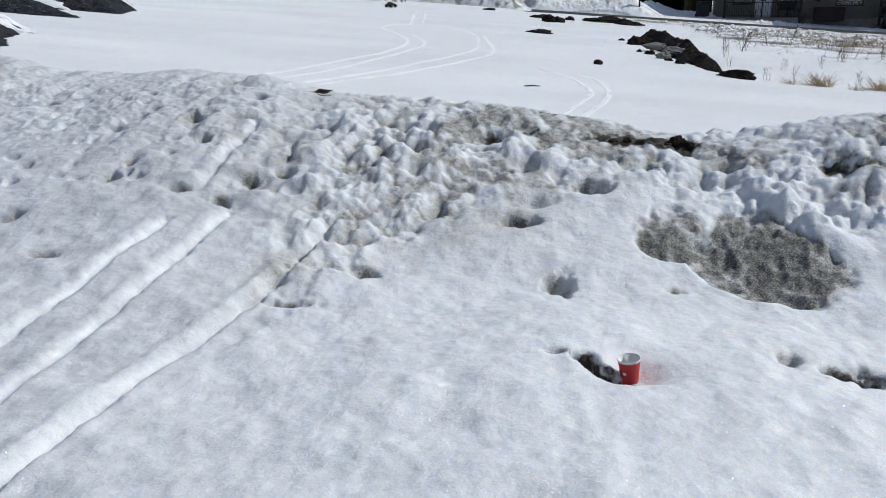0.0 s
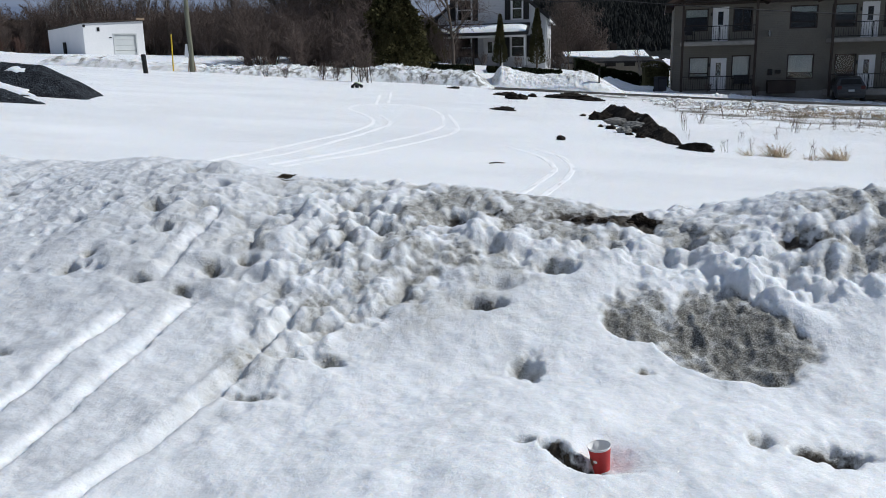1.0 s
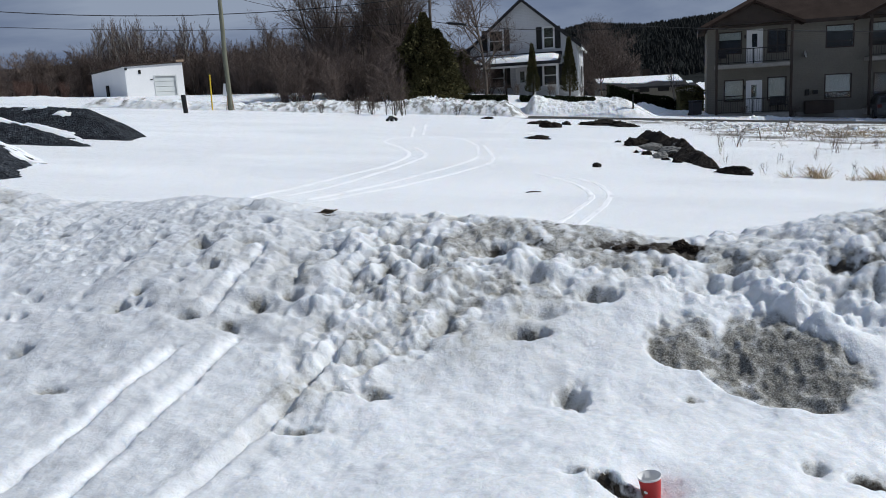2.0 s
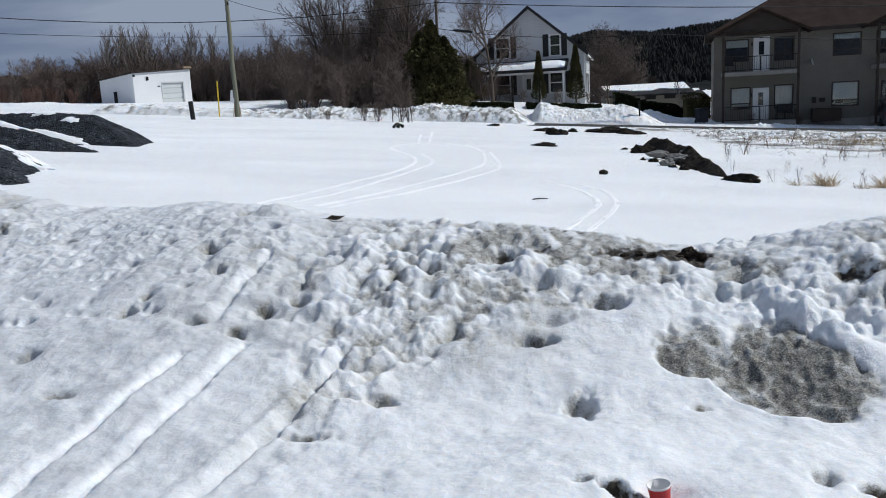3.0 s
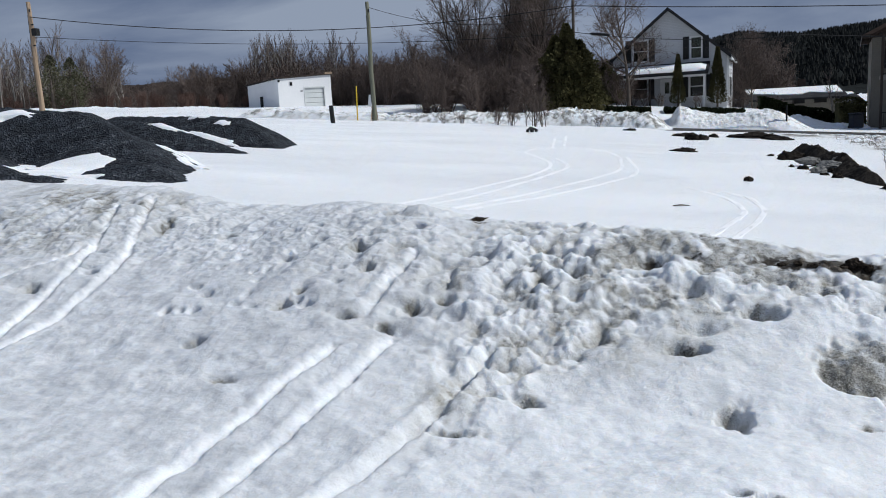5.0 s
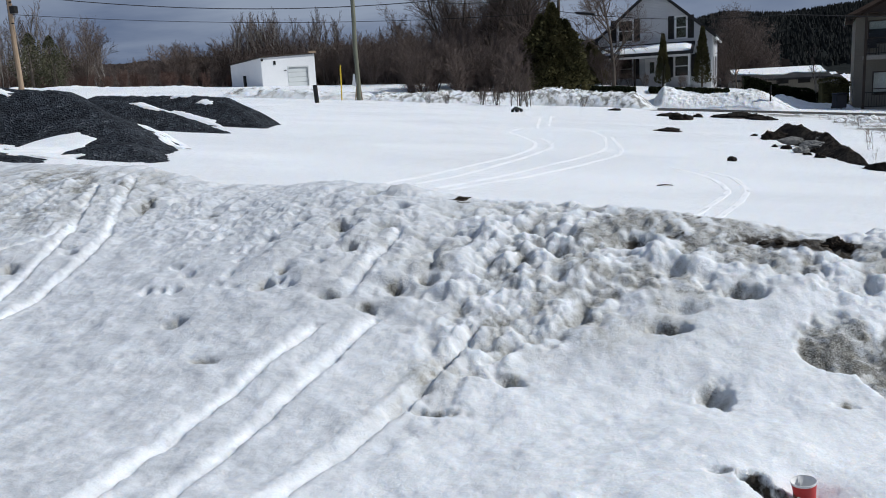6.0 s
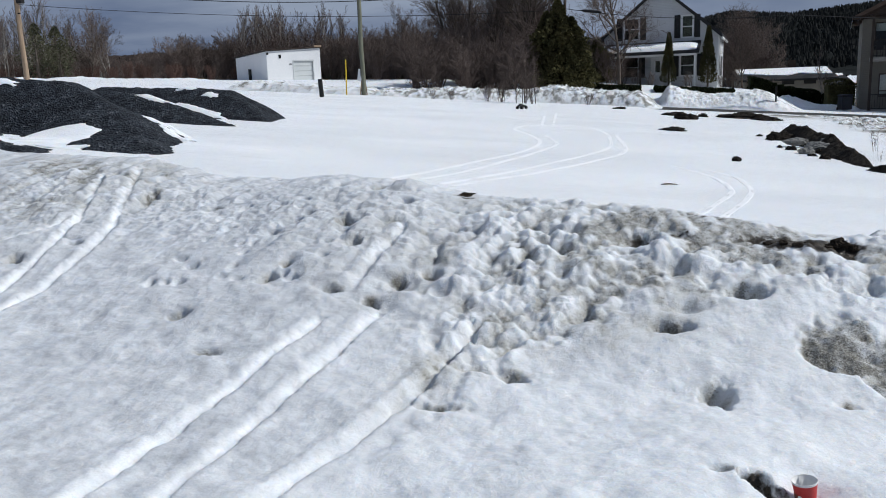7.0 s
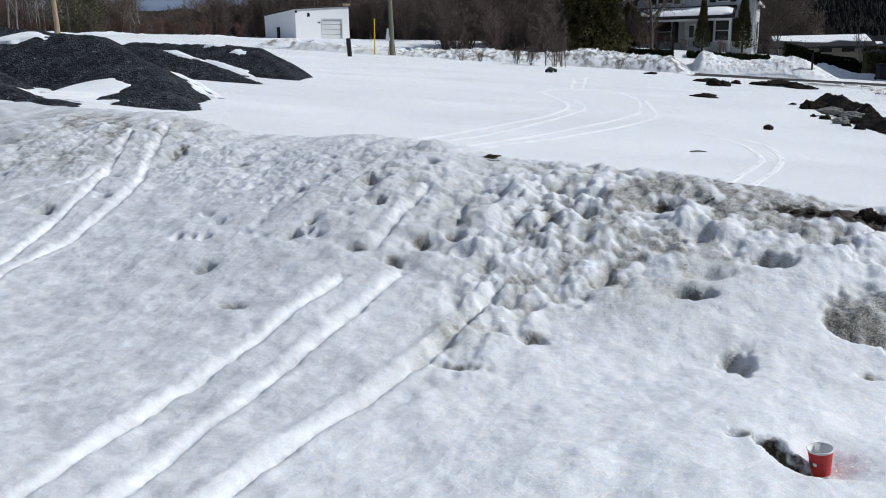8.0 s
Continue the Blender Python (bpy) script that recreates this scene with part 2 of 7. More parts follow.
TWIG_RED = mat("reddish_twig", (0.075, 0.046, 0.038), (0.15, 0.10, 0.083), 0.9, 0.3, 9, 0, spread=0.2, spec=0.05)
CEDAR = mat("cedar_foliage", (0.024, 0.027, 0.012), (0.125, 0.112, 0.052), 0.8, 0.9, 9, 0, spread=0.15, spec=0.05)
PINE = mat("pine_foliage", (0.036, 0.040, 0.026), (0.135, 0.128, 0.082), 0.85, 0.9, 9, 0, spread=0.15, spec=0.05)
HEDGE = mat("dark_hedge", (0.008, 0.012, 0.006), (0.03, 0.036, 0.016), 0.85, 2, 14, 0.4, 0.05, spec=0.05)
FOREST_BROWN = mat("bare_forest_hill", (0.022, 0.017, 0.015), (0.055, 0.042, 0.036), 0.95, 0.02, 0.35, 0.8, 2.0, spec=0.05)
HILL_FLOOR = mat("shaded_hill_floor", (0.008, 0.010, 0.010), (0.016, 0.018, 0.018), 0.95, 0.015, 0.3, 0.8, 2.0, spec=0.05)
FOREST_DARK = mat("evergreen_forest_hill", (0.009, 0.011, 0.011), (0.044, 0.045, 0.042), 0.95, 0.03, 0.25, 0.8, 2.0, spec=0.05)
STRAW = mat("dry_straw", (0.30, 0.215, 0.12), (0.60, 0.47, 0.30), 0.85, 3, 20, 0, spread=0.1)
WEED = mat("dead_weed", (0.075, 0.05, 0.035), (0.17, 0.12, 0.085), 0.9, 3, 20, 0, spread=0.2)
DRY_STALK = mat("dry_stalk", (0.13, 0.092, 0.065), (0.28, 0.21, 0.15), 0.9, 3, 20, 0, spread=0.2)
YELLOW = mat("yellow_plastic", (0.62, 0.42, 0.02), (0.74, 0.52, 0.04), 0.5, 3, 20, 0)
RED_PAPER = mat("red_printed_paper", (0.42, 0.035, 0.035), (0.52, 0.055, 0.05), 0.45, 20, 200, 0)
WHITE_PAPER = mat("white_cup_paper", (0.72, 0.71, 0.69), (0.82, 0.81, 0.79), 0.6, 20, 200, 0)
BROWN_PAPER = mat("brown_printed_paper", (0.13, 0.045, 0.03), (0.20, 0.07, 0.045), 0.5, 20, 200, 0)
RUBBER = mat("black_rubber", (0.008, 0.008, 0.008), (0.02, 0.02, 0.02), 0.8, 20, 200, 0.3, 0.002)
GREEN_SHELL = mat("bright_green_shell", (0.22, 0.55, 0.03), (0.30, 0.66, 0.05), 0.35, 10, 80, 0)
DARK_PLASTIC = mat("black_plastic", (0.012, 0.012, 0.013), (0.03, 0.03, 0.032), 0.5, 10, 80, 0)
CAR_GREY = mat("dusty_grey_car_paint", (0.055, 0.058, 0.06), (0.10, 0.104, 0.108), 0.4, 1, 10, 0, metallic=0.3)
CAR_RED = mat("red_lamp_plastic", (0.06, 0.008, 0.008), (0.10, 0.012, 0.01), 0.3, 3, 20, 0)
BIN_BLUE = mat("dark_blue_plastic", (0.006, 0.007, 0.012), (0.012, 0.014, 0.022), 0.5, 4, 30, 0)
PLATE = mat("pale_plate", (0.5, 0.5, 0.5), (0.62, 0.62, 0.62), 0.5, 3, 20, 0)


# ---- mesh tools ----
class Geo:
    """Vertices and faces of one mesh."""

    def __init__(self):
        self.v, self.f = [], []

    def quad(self, *pts):
        n = len(self.v)
        self.v += [tuple(p) for p in pts]
        self.f.append(tuple(range(n, n + len(pts))))
        return self

    def box(self, x0, y0, z0, x1, y1, z1, bevel=0.0):
        n, b = len(self.v), bevel
        if not b:
            self.v += [(x, y, z) for z in (z0, z1) for y in (y0, y1) for x in (x0, x1)]
            self.f += [tuple(n + i for i in q) for q in ((0, 2, 3, 1), (4, 5, 7, 6), (0, 1, 5, 4), (2, 6, 7, 3), (0, 4, 6, 2), (1, 3, 7, 5))]
            return self
        rings = []
        for z, s in ((z0, b), (z0 + b, 0), (z1 - b, 0), (z1, b)):
            k = len(self.v)
            xa, xb, ya, yb = x0 + s, x1 - s, y0 + s, y1 - s
            self.v += [(xa + b, ya, z), (xb - b, ya, z), (xb, ya + b, z), (xb, yb - b, z), (xb - b, yb, z), (xa + b, yb, z), (xa, yb - b, z), (xa, ya + b, z)]
            rings.append(range(k, k + 8))
        for a, c in zip(rings, rings[1:]):
            self.f += [(a[i], a[(i + 1) % 8], c[(i + 1) % 8], c[i]) for i in range(8)]
        self.f += [tuple(reversed(rings[0])), tuple(rings[-1])]
        return self

    def tube(self, pts, radii, sides=5, cap=True):
        n = len(self.v)
        pts = [Vector(p) for p in pts]
        for i, p in enumerate(pts):
            d = (pts[min(i + 1, len(pts) - 1)] - pts[max(i - 1, 0)]).normalized()
            a = d.cross(Vector((0.31, 0.17, 0.93)) if abs(d.z) < 0.9 else Vector((1, 0.1, 0))).normalized()
            b = d.cross(a)
            for k in range(sides):
                w = 2 * math.pi * k / sides
                self.v.append(tuple(p + (a * math.cos(w) + b * math.sin(w)) * radii[i]))
        for i in range(len(pts) - 1):
            for k in range(sides):
                k2 = (k + 1) % sides
                self.f.append((n + i * sides + k, n + i * sides + k2, n + (i + 1) * sides + k2, n + (i + 1) * sides + k))
        if cap:
            m = n + (len(pts) - 1) * sides
            self.f += [tuple(range(n + sides - 1, n - 1, -1)), tuple(range(m, m + sides))]
        return self

    def lathe(self, rings, sides=24, close=True):
        """rings: (radius, z) from one end to the other."""
        n = len(self.v)
        for r, z in rings:
            self.v += [(r * math.cos(2 * math.pi * k / sides), r * math.sin(2 * math.pi * k / sides), z) for k in range(sides)]
        for i in range(len(rings) - 1):
            for k in range(sides):
                k2 = (k + 1) % sides
                self.f.append((n + i * sides + k, n + i * sides + k2, n + (i + 1) * sides + k2, n + (i + 1) * sides + k))
        if close:
            m = n + (len(rings) - 1) * sides
            self.f += [tuple(range(n + sides - 1, n - 1, -1)), tuple(range(m, m + sides))]
        return self

    def mesh(self, name, material, smooth=False):
        me = bpy.data.meshes.new(name)
        me.from_pydata(self.v, [], self.f)
        me.materials.append(material)
        if smooth:
            me.polygons.foreach_set("use_smooth", [True] * len(me.polygons))
        me.update()
        return me


def thing(name, label, category, m=None, group="", kind=""):
    ob = new(name)
    ob.empty_display_size = 0.2
    if m is not None:
        ob.matrix_world = m
    return tagged(ob, label, category, group, kind)


def part(name, geo, material, parent, label="", smooth=False):
    ob = new(name, geo.mesh(name, material, smooth) if isinstance(geo, Geo) else geo)
    ob.parent = parent
    return tagged(ob, label)


def solid(name, geo, material, label, category="", m=None, group="", kind="", smooth=False):
    ob = new(name, geo.mesh(name, material, smooth) if isinstance(geo, Geo) else geo)
    if m is not None:
        ob.matrix_world = m
    return tagged(ob, label, category, group, kind)


# ---- noise on arrays ----
def lattice(ix, iy, seed):
    h = (ix.astype(np.int64) * 374761393 + iy.astype(np.int64) * 668265263 + seed * 1442695041) & 0xFFFFFFFF
    h = ((h ^ (h >> 13)) * 1274126177) & 0xFFFFFFFF
    return ((h ^ (h >> 16)) & 0xFFFF) / 32767.5 - 1


def wave(x, y, size, seed):
    """Smooth noise from -1 to 1 with lumps of that size."""
    x, y = np.asarray(x) / size, np.asarray(y) / size
    ix, iy = np.floor(x), np.floor(y)
    fx, fy = x - ix, y - iy
    fx, fy = fx * fx * fx * (fx * (fx * 6 - 15) + 10), fy * fy * fy * (fy * (fy * 6 - 15) + 10)
    a, b, c, d = lattice(ix, iy, seed), lattice(ix + 1, iy, seed), lattice(ix, iy + 1, seed), lattice(ix + 1, iy + 1, seed)
    return (a * (1 - fx) + b * fx) * (1 - fy) + (c * (1 - fx) + d * fx) * fy


def fbm(x, y, size, seed, octaves=4, gain=0.5):
    total, amp, norm = 0, 1.0, 0
    for k in range(octaves):
        c, s = math.cos(0.6 * k + 0.3), math.sin(0.6 * k + 0.3)
        total = total + amp * wave(c * x - s * y, s * x + c * y, size / 2 ** k, seed + 17 * k)
        norm, amp = norm + amp, amp * gain
    return total / norm


def mounds(x, y, size, seed, tight=6.0):
    """Rounded caps of about that size, with soft hollows between them; about 0.4 on the caps, -0.4 in the hollows."""
    x, y = np.asarray(x) / size, np.asarray(y) / size
    ix, iy = np.floor(x), np.floor(y)
    total = 0
    for dx in (-1, 0, 1):
        for dy in (-1, 0, 1):
            cx, cy = ix + dx, iy + dy
            px, py = cx + 0.5 + 0.42 * lattice(cx, cy, seed), cy + 0.5 + 0.42 * lattice(cx, cy, seed + 1)
            total = total + np.exp(tight * (0.30 * lattice(cx, cy, seed + 2) - (x - px) ** 2 - (y - py) ** 2))
    return np.clip(np.log(total) / tight + 0.12, -0.7, 0.6)


def ease(a):
    a = np.clip(a, 0, 1)
    return a * a * (3 - 2 * a)


def spot(x, y, cx, cy, rx, ry, turn=0.0):
    """1 inside an ellipse, falling to 0 about its edge."""
    c, s = math.cos(radians(turn)), math.sin(radians(turn))
    dx, dy = x - cx, y - cy
    return np.exp(-(((c * dx + s * dy) / rx) ** 2 + ((-s * dx + c * dy) / ry) ** 2))


def along(x, y, pts):
    """Distance to a polyline, and the side (positive to its right)."""
    best, side = np.full(np.shape(x), 1e9), np.zeros(np.shape(x))
    for (ax, ay), (bx, by) in zip(pts, pts[1:]):
        ux, uy = bx - ax, by - ay
        ll = math.hypot(ux, uy)
        k = np.clip(((x - ax) * ux + (y - ay) * uy) / ll ** 2, 0, 1)
        d = np.hypot(x - ax - k * ux, y - ay - k * uy)
        s = ((x - ax) * uy - (y - ay) * ux) / ll
        side = np.where(d < best, s, side)
        best = np.minimum(best, d)
    return best, side


def smooth_line(pts, n=6):
    """A rounded polyline through the points (Catmull-Rom)."""
    p = [np.array(q, float) for q in pts]
    p = [2 * p[0] - p[1], *p, 2 * p[-1] - p[-2]]
    out = []
    for a, b, c, d in zip(p, p[1:], p[2:], p[3:]):
        for i in range(n):
            t = i / n
            out.append(0.5 * (2 * b + (c - a) * t + (2 * a - 5 * b + 4 * c - d) * t * t + (3 * b - a - 3 * c + d) * t ** 3))
    out.append(p[-2])
    return [tuple(q) for q in out]


# ---- the ground ----
def lie(x, y):
    """The lie of the land, without the near bank: it falls gently towards +x and rises behind the road."""
    x, y = np.asarray(x, float), np.asarray(y, float)
    z = 0.45 - 0.073 * 60 * np.tanh(x / 60)
    lift = np.interp(x, [-60, -30, -10, 8, 12, 60], [0.3, 0.5, 1.1, 1.1, 0.1, 0.0])
    return z + lift * ease((y - 51) / 8)


def lie_at(x, y):
    return float(lie(x, y))


BANK_X = [-8, -5, -3.5, -2.9, -2.4, -1.7, -1.2, -0.8, 0.4, 1.25, 1.7, 1.95, 2.2, 3, 5]
BANK_H = [0.5, 0.56, 0.63, 0.55, 0.58, 0.67, 0.67, 0.63, 0.67, 0.62, 0.72, 0.81, 0.87, 0.8, 0.6]


def bank(x, y):
    """Height of the ploughed bank above the lie of the land, its share of the slope, and the distance past its crest."""
    past = y - (5.05 - 0.3 * x)
    h = np.interp(x, BANK_X, BANK_H)
    toe = np.interp(x, [-1, -0.4, 0.5, 1.2], [0.05, 0.09, 0.22, 0.24])
    length = np.interp(x, [-3, -1.3, -0.4, 0.4], [3.0, 2.9, 2.2, 1.6])
    u = np.clip((past + length) / length, 0, 1) ** 1.1
    rise = toe + (h - toe) * (0.35 * u + 0.65 * ease(u))
    return np.where(past < 0, rise, h * (1 - ease(past / 1.3))), u, past


# x, y, radius across, radius along, depth
TRODDEN = random.Random(4)
HOLES = [(-1.65, 4.07, 0.045, 0.05, 0.10), (-1.60, 4.20, 0.035, 0.03, 0.05), (-1.45, 4.72, 0.05, 0.06, 0.09), (-1.29, 4.44, 0.035, 0.05, 0.07),
         (-1.27, 3.97, 0.05, 0.035, 0.06), (-1.05, 3.91, 0.045, 0.04, 0.10), (-0.96, 4.13, 0.04, 0.035, 0.06), (-0.82, 4.20, 0.035, 0.04, 0.06),
         (-1.39, 5.30, 0.05, 0.05, 0.06), (0.50, 3.37, 0.058, 0.085, 0.075), (0.36, 3.85, 0.075, 0.035, 0.07), (0.71, 4.12, 0.085, 0.05, 0.09)]
PITS = [(-0.30, 3.44, 0.055, 0.05, 0.08), (-0.55, 3.16, 0.085, 0.035, 0.06), (1.23, 2.79, 0.040, 0.045, 0.05), (1.36, 2.72, 0.05, 0.035, 0.08),
        (1.44, 2.70, 0.105, 0.065, 0.075), (0.45, 2.71, 0.035, 0.016, 0.035), (0.96, 3.31, 0.04, 0.03, 0.02), (-1.96, 3.70, 0.045, 0.04, 0.07),
        (-1.63, 3.36, 0.065, 0.03, 0.03), (-3.35, 4.28, 0.05, 0.06, 0.07), (-3.05, 5.28, 0.05, 0.12, 0.05), (-2.45, 5.05, 0.06, 0.04, 0.04)]
for _ in range(34):
    PITS.append((TRODDEN.uniform(-2.3, -0.65), TRODDEN.uniform(3.95, 5.15), TRODDEN.uniform(0.02, 0.042), TRODDEN.uniform(0.018, 0.035), TRODDEN.uniform(0.018, 0.05)))
for _ in range(22):
    PITS.append((TRODDEN.uniform(-4.4, -2.9), TRODDEN.uniform(4.3, 5.9), TRODDEN.uniform(0.025, 0.05), TRODDEN.uniform(0.02, 0.04), TRODDEN.uniform(0.02, 0.05)))
CUP_AT = (0.690, 2.655)
TRACKS = [[(-1.54, 1.3), (-1.53, 2.0), (-1.51, 2.40), (-1.45, 2.84), (-1.36, 3.26), (-1.22, 3.72)], [(-1.19, 3.94), (-1.13, 4.35), (-1.07, 4.70)], [(-1.33, 1.4), (-1.28, 2.04), (-1.24, 2.65), (-1.12, 3.28), (-0.98, 3.85)],
          [(-2.90, 3.2), (-2.93, 3.60), (-2.92, 4.15), (-3.00, 4.70), (-3.27, 5.40), (-3.45, 5.83)], [(-3.0, 3.3), (-3.1, 3.75), (-3.19, 4.29), (-3.30, 4.82), (-3.48, 5.27), (-3.66, 5.70)],
          [(-3.75, 4.2), (-3.57, 4.48), (-3.42, 4.65), (-3.36, 4.9)]]
RIDGE = [(-1.10, 1.5), (-1.00, 2.13), (-0.88, 2.62), (-0.73, 3.05), (-0.59, 3.50), (-0.50, 3.8)]
# single mounds and melt hollows of the dirty middle: x, y, radius across, radius along, height
KNOBS = [(0.00, 4.29, 0.09, 0.07, 0.055), (-0.01, 4.60, 0.09, 0.10, 0.045), (0.33, 4.43, 0.08, 0.08, 0.055), (0.50, 4.36, 0.06, 0.06, 0.04), (-0.68, 4.10, 0.10, 0.05, 0.035),
         (-0.73, 4.36, 0.09, 0.08, 0.045), (-1.17, 5.28, 0.14, 0.09, 0.035), (-0.55, 4.71, 0.08, 0.07, 0.04), (-0.42, 3.40, 0.13, 0.06, 0.025)]
HOLLOWS = [(0.23, 4.60, 0.11, 0.08, 0.075), (0.41, 4.29, 0.06, 0.05, 0.06), (0.56, 4.21, 0.05, 0.06, 0.05), (0.47, 4.46, 0.035, 0.05, 0.04), (-0.18, 4.47, 0.06, 0.07, 0.05),
           (-0.24, 4.97, 0.05, 0.05, 0.03), (-0.15, 4.22, 0.03, 0.05, 0.05), (0.05, 4.00, 0.14, 0.09, 0.035), (0.42, 4.01, 0.11, 0.04, 0.05), (-0.47, 3.66, 0.07, 0.06, 0.05),
           (-0.83, 4.42, 0.025, 0.09, 0.05), (-0.81, 4.19, 0.035, 0.045, 0.05), (1.80, 4.06, 0.07, 0.06, 0.06), (1.37, 4.25, 0.05, 0.05, 0.05), (2.06, 3.98, 0.07, 0.05, 0.05), (1.20, 4.12, 0.05, 0.05, 0.035)]


TONGUE = [(1.46, 4.08), (1.54, 3.86), (1.64, 3.68), (1.70, 3.56)]


def melt_pan(x, y):
    """The melted-out pan of bare dirty ice on the bank's near side: 1 inside, with a sharp near lip and a tongue of snow hanging into it."""
    w = 0.045 * fbm(x, y, 0.13, 71, 4)
    e = ((x - 1.40) / 0.33) ** 2 + ((y - 3.57) / 0.34) ** 2
    e2 = ((x - 1.03) / 0.18) ** 2 + ((y - 3.74) / 0.19) ** 2
    d = np.minimum(np.sqrt(e) - 1, (np.sqrt(e2) - 1) * 0.6) + w * 2.6
    tongue, _ = along(x, y, TONGUE)
    d = d + 0.9 * np.exp(-((tongue + 0.6 * w) / 0.065) ** 2)
    # lumps of the slope behind it hang over its far edge
    over = ease((y - 3.62) / 0.35)
    d = d + over * (0.05 + 0.45 * np.clip(fbm(x, y, 0.15, 73, 3) + 0.05, -0.25, 1))
    return ease(0.5 - d * 6), d


def surface(x, y):
    """Height and grime and soil of the snow everywhere."""
    h, u, past = bank(x, y)
    z = lie(x, y) + h
    near = ease((7.5 - y) / 1.0) * ease((x + 9) / 2) * ease((7 - x) / 2)
    onbank = near * ease((0.9 - past) / 0.5)
    # how broken the snow is: lumps on the dirty middle and the right-hand ridge, trodden snow on the left
    start = np.interp(x, [-1.0, -0.5, 0.1, 0.45, 1.0, 1.5], [0.18, 0.12, 0.22, 0.42, 0.48, 0.34])
    mid = ease((x + 0.95) / 0.45) * ease((u - start + 0.06 * wave(x, y, 0.2, 7)) / 0.16)
    mid = np.maximum(mid, 0.55 * spot(x, y, -0.50, 3.42, 0.22, 0.36, -20))
    left = ease((-0.7 - x) / 0.4) * ease((u - 0.45) / 0.22)
    far_left = ease((-3.1 - x) / 0.5) * ease((u - 0.30) / 0.3)
    lump = onbank * np.clip(mid + 0.85 * left + 0.8 * far_left, 0, 1)
    warp = 0.05 * wave(x, y, 0.23, 5) + 0.02 * wave(x, y, 0.09, 6)
    tiny = wave(x, y, 0.032, 41)
    small, calm, crusty = 0.0, 1.0, 0.0
    broad = middle = np.zeros(np.shape(x))
    if np.any(near > 0):
        broad, middle = mounds(x + warp, y - warp, 0.27, 11), mounds(x - warp, y + 0.8 * warp, 0.115, 23)
        small = mounds(x + 0.5 * warp, y + 0.5 * warp, 0.055, 31)
        crusty = ease(0.5 + 1.6 * wave(x, y, 0.16, 47))
        calm = np.clip(0.80 + 0.9 * wave(x, y, 0.28, 39), 0.25, 1.4)
    churn = np.clip(spot(x, y, -1.08, 4.02, 0.30, 0.18) + spot(x, y, -0.85, 4.5, 0.30, 0.4) + 0.7 * spot(x, y, -0.55, 3.35, 0.2, 0.35, -20) + 0.6 * spot(x, y, 1.2, 4.1, 0.3, 0.15), 0, 1)
    z = z + near * churn * (1 - 0.6 * lump) * (0.050 * middle + 0.020 * small)
    low = lump * (1 - 0.45 * np.exp(-((past + 0.05) / 0.35) ** 2))
    z = z + low * ((0.030 + 0.020 * mid) * broad + (0.034 + 0.036 * mid) * calm * middle + (0.018 + 0.022 * mid) * (0.6 + 0.4 * calm) * small + 0.006 * tiny + 0.005 * wave(x, y, 0.018, 43) + (0.004 + 0.012 * mid) * crusty * mounds(x, y, 0.030, 45))
    for cx, cy, rx, ry, d in KNOBS:
        z = z + near * d * spot(x + 0.4 * warp, y, cx, cy, rx, ry)
    bowl = np.zeros(np.shape(x))
    for cx, cy, rx, ry, d in HOLLOWS:
        one = spot(x + 0.5 * warp, y - 0.4 * warp, cx, cy, rx, ry)
        z, bowl = z - near * d * one * (1 + 0.35 * tiny), np.maximum(bowl, one)
    tongue, _ = along(x, y, TONGUE)
    z = z + near * np.exp(-(tongue / 0.070) ** 2) * (0.030 + 0.020 * middle + 0.012 * small)
    soft = onbank * (1 - lump)
    z = z + soft * (0.026 * fbm(x, y, 0.42, 51, 3) + 0.0075 * wave(x, y, 0.12, 57) + 0.0038 * wave(x, y, 0.055, 58) + 0.0012 * tiny)
    z = z + near * 0.0012 * wave(x, y, 0.017, 61)
    # streaks down the bank's left side
    z = z + onbank * left * 0.018 * wave(x * 0.96 - y * 0.28, (x * 0.28 + y * 0.96) * 0.25, 0.085, 77)
    # open field: wind-packed, almost even
    z = z + (1 - near) * (0.03 * fbm(x, y, 3.5, 81, 3) + 0.006 * wave(x * 0.25, y, 0.35, 83))
    ragged = 0.42 * wave(x, y, 0.06, 91) + 0.26 * wave(x, y, 0.028, 92)
    for cx, cy, rx, ry, d in HOLES + PITS:
        r = np.sqrt(((x - cx) / rx) ** 2 + ((y - cy) / ry) ** 2) * 1.25 + ragged
        inside = ease((1.75 - r) / 1.4)
        z = z - 0.90 * d * inside * (1 + 0.22 * small + 0.25 * tiny) - 0.25 * d * np.exp(-(r / 2.2) ** 2)
    # the cup's melt hollow and the trench beside it
    d, _ = along(x, y, [(0.535, 2.665), (0.585, 2.615), (0.650, 2.595)])
    z = z - 0.095 * ease((0.054 + 0.014 * wave(x, y, 0.03, 93) - d) / 0.024)
    z = z - 0.058 * spot(x, y, CUP_AT[0] + 0.01, CUP_AT[1] - 0.03, 0.09, 0.085) - 0.022 * spot(x, y, 0.61, 2.55, 0.10, 0.045, -25) - 0.022 * spot(x, y, CUP_AT[0] + 0.03, CUP_AT[1] - 0.01, 0.14, 0.12)
    pressed = np.zeros(np.shape(x))
    for line, wide, deep in [(q, 0.029, 0.023) for q in TRACKS] + [(RIDGE, 0.036, 0.046)]:
        d, side = along(x, y, smooth_line(line, 4))
        side = np.where(np.abs(side) < d * 0.98, 9.0, side) + 0.004 * wave(x, y, 0.09, 94) + 0.005 * wave(x, y, 0.028, 95) + 0.006 * wave(x, y, 0.35, 107)
        k = 0.65 + 0.35 * ease((wave(x, y, 0.30, 97) + 0.6))
        y0, y1 = line[0][1], line[-1][1]
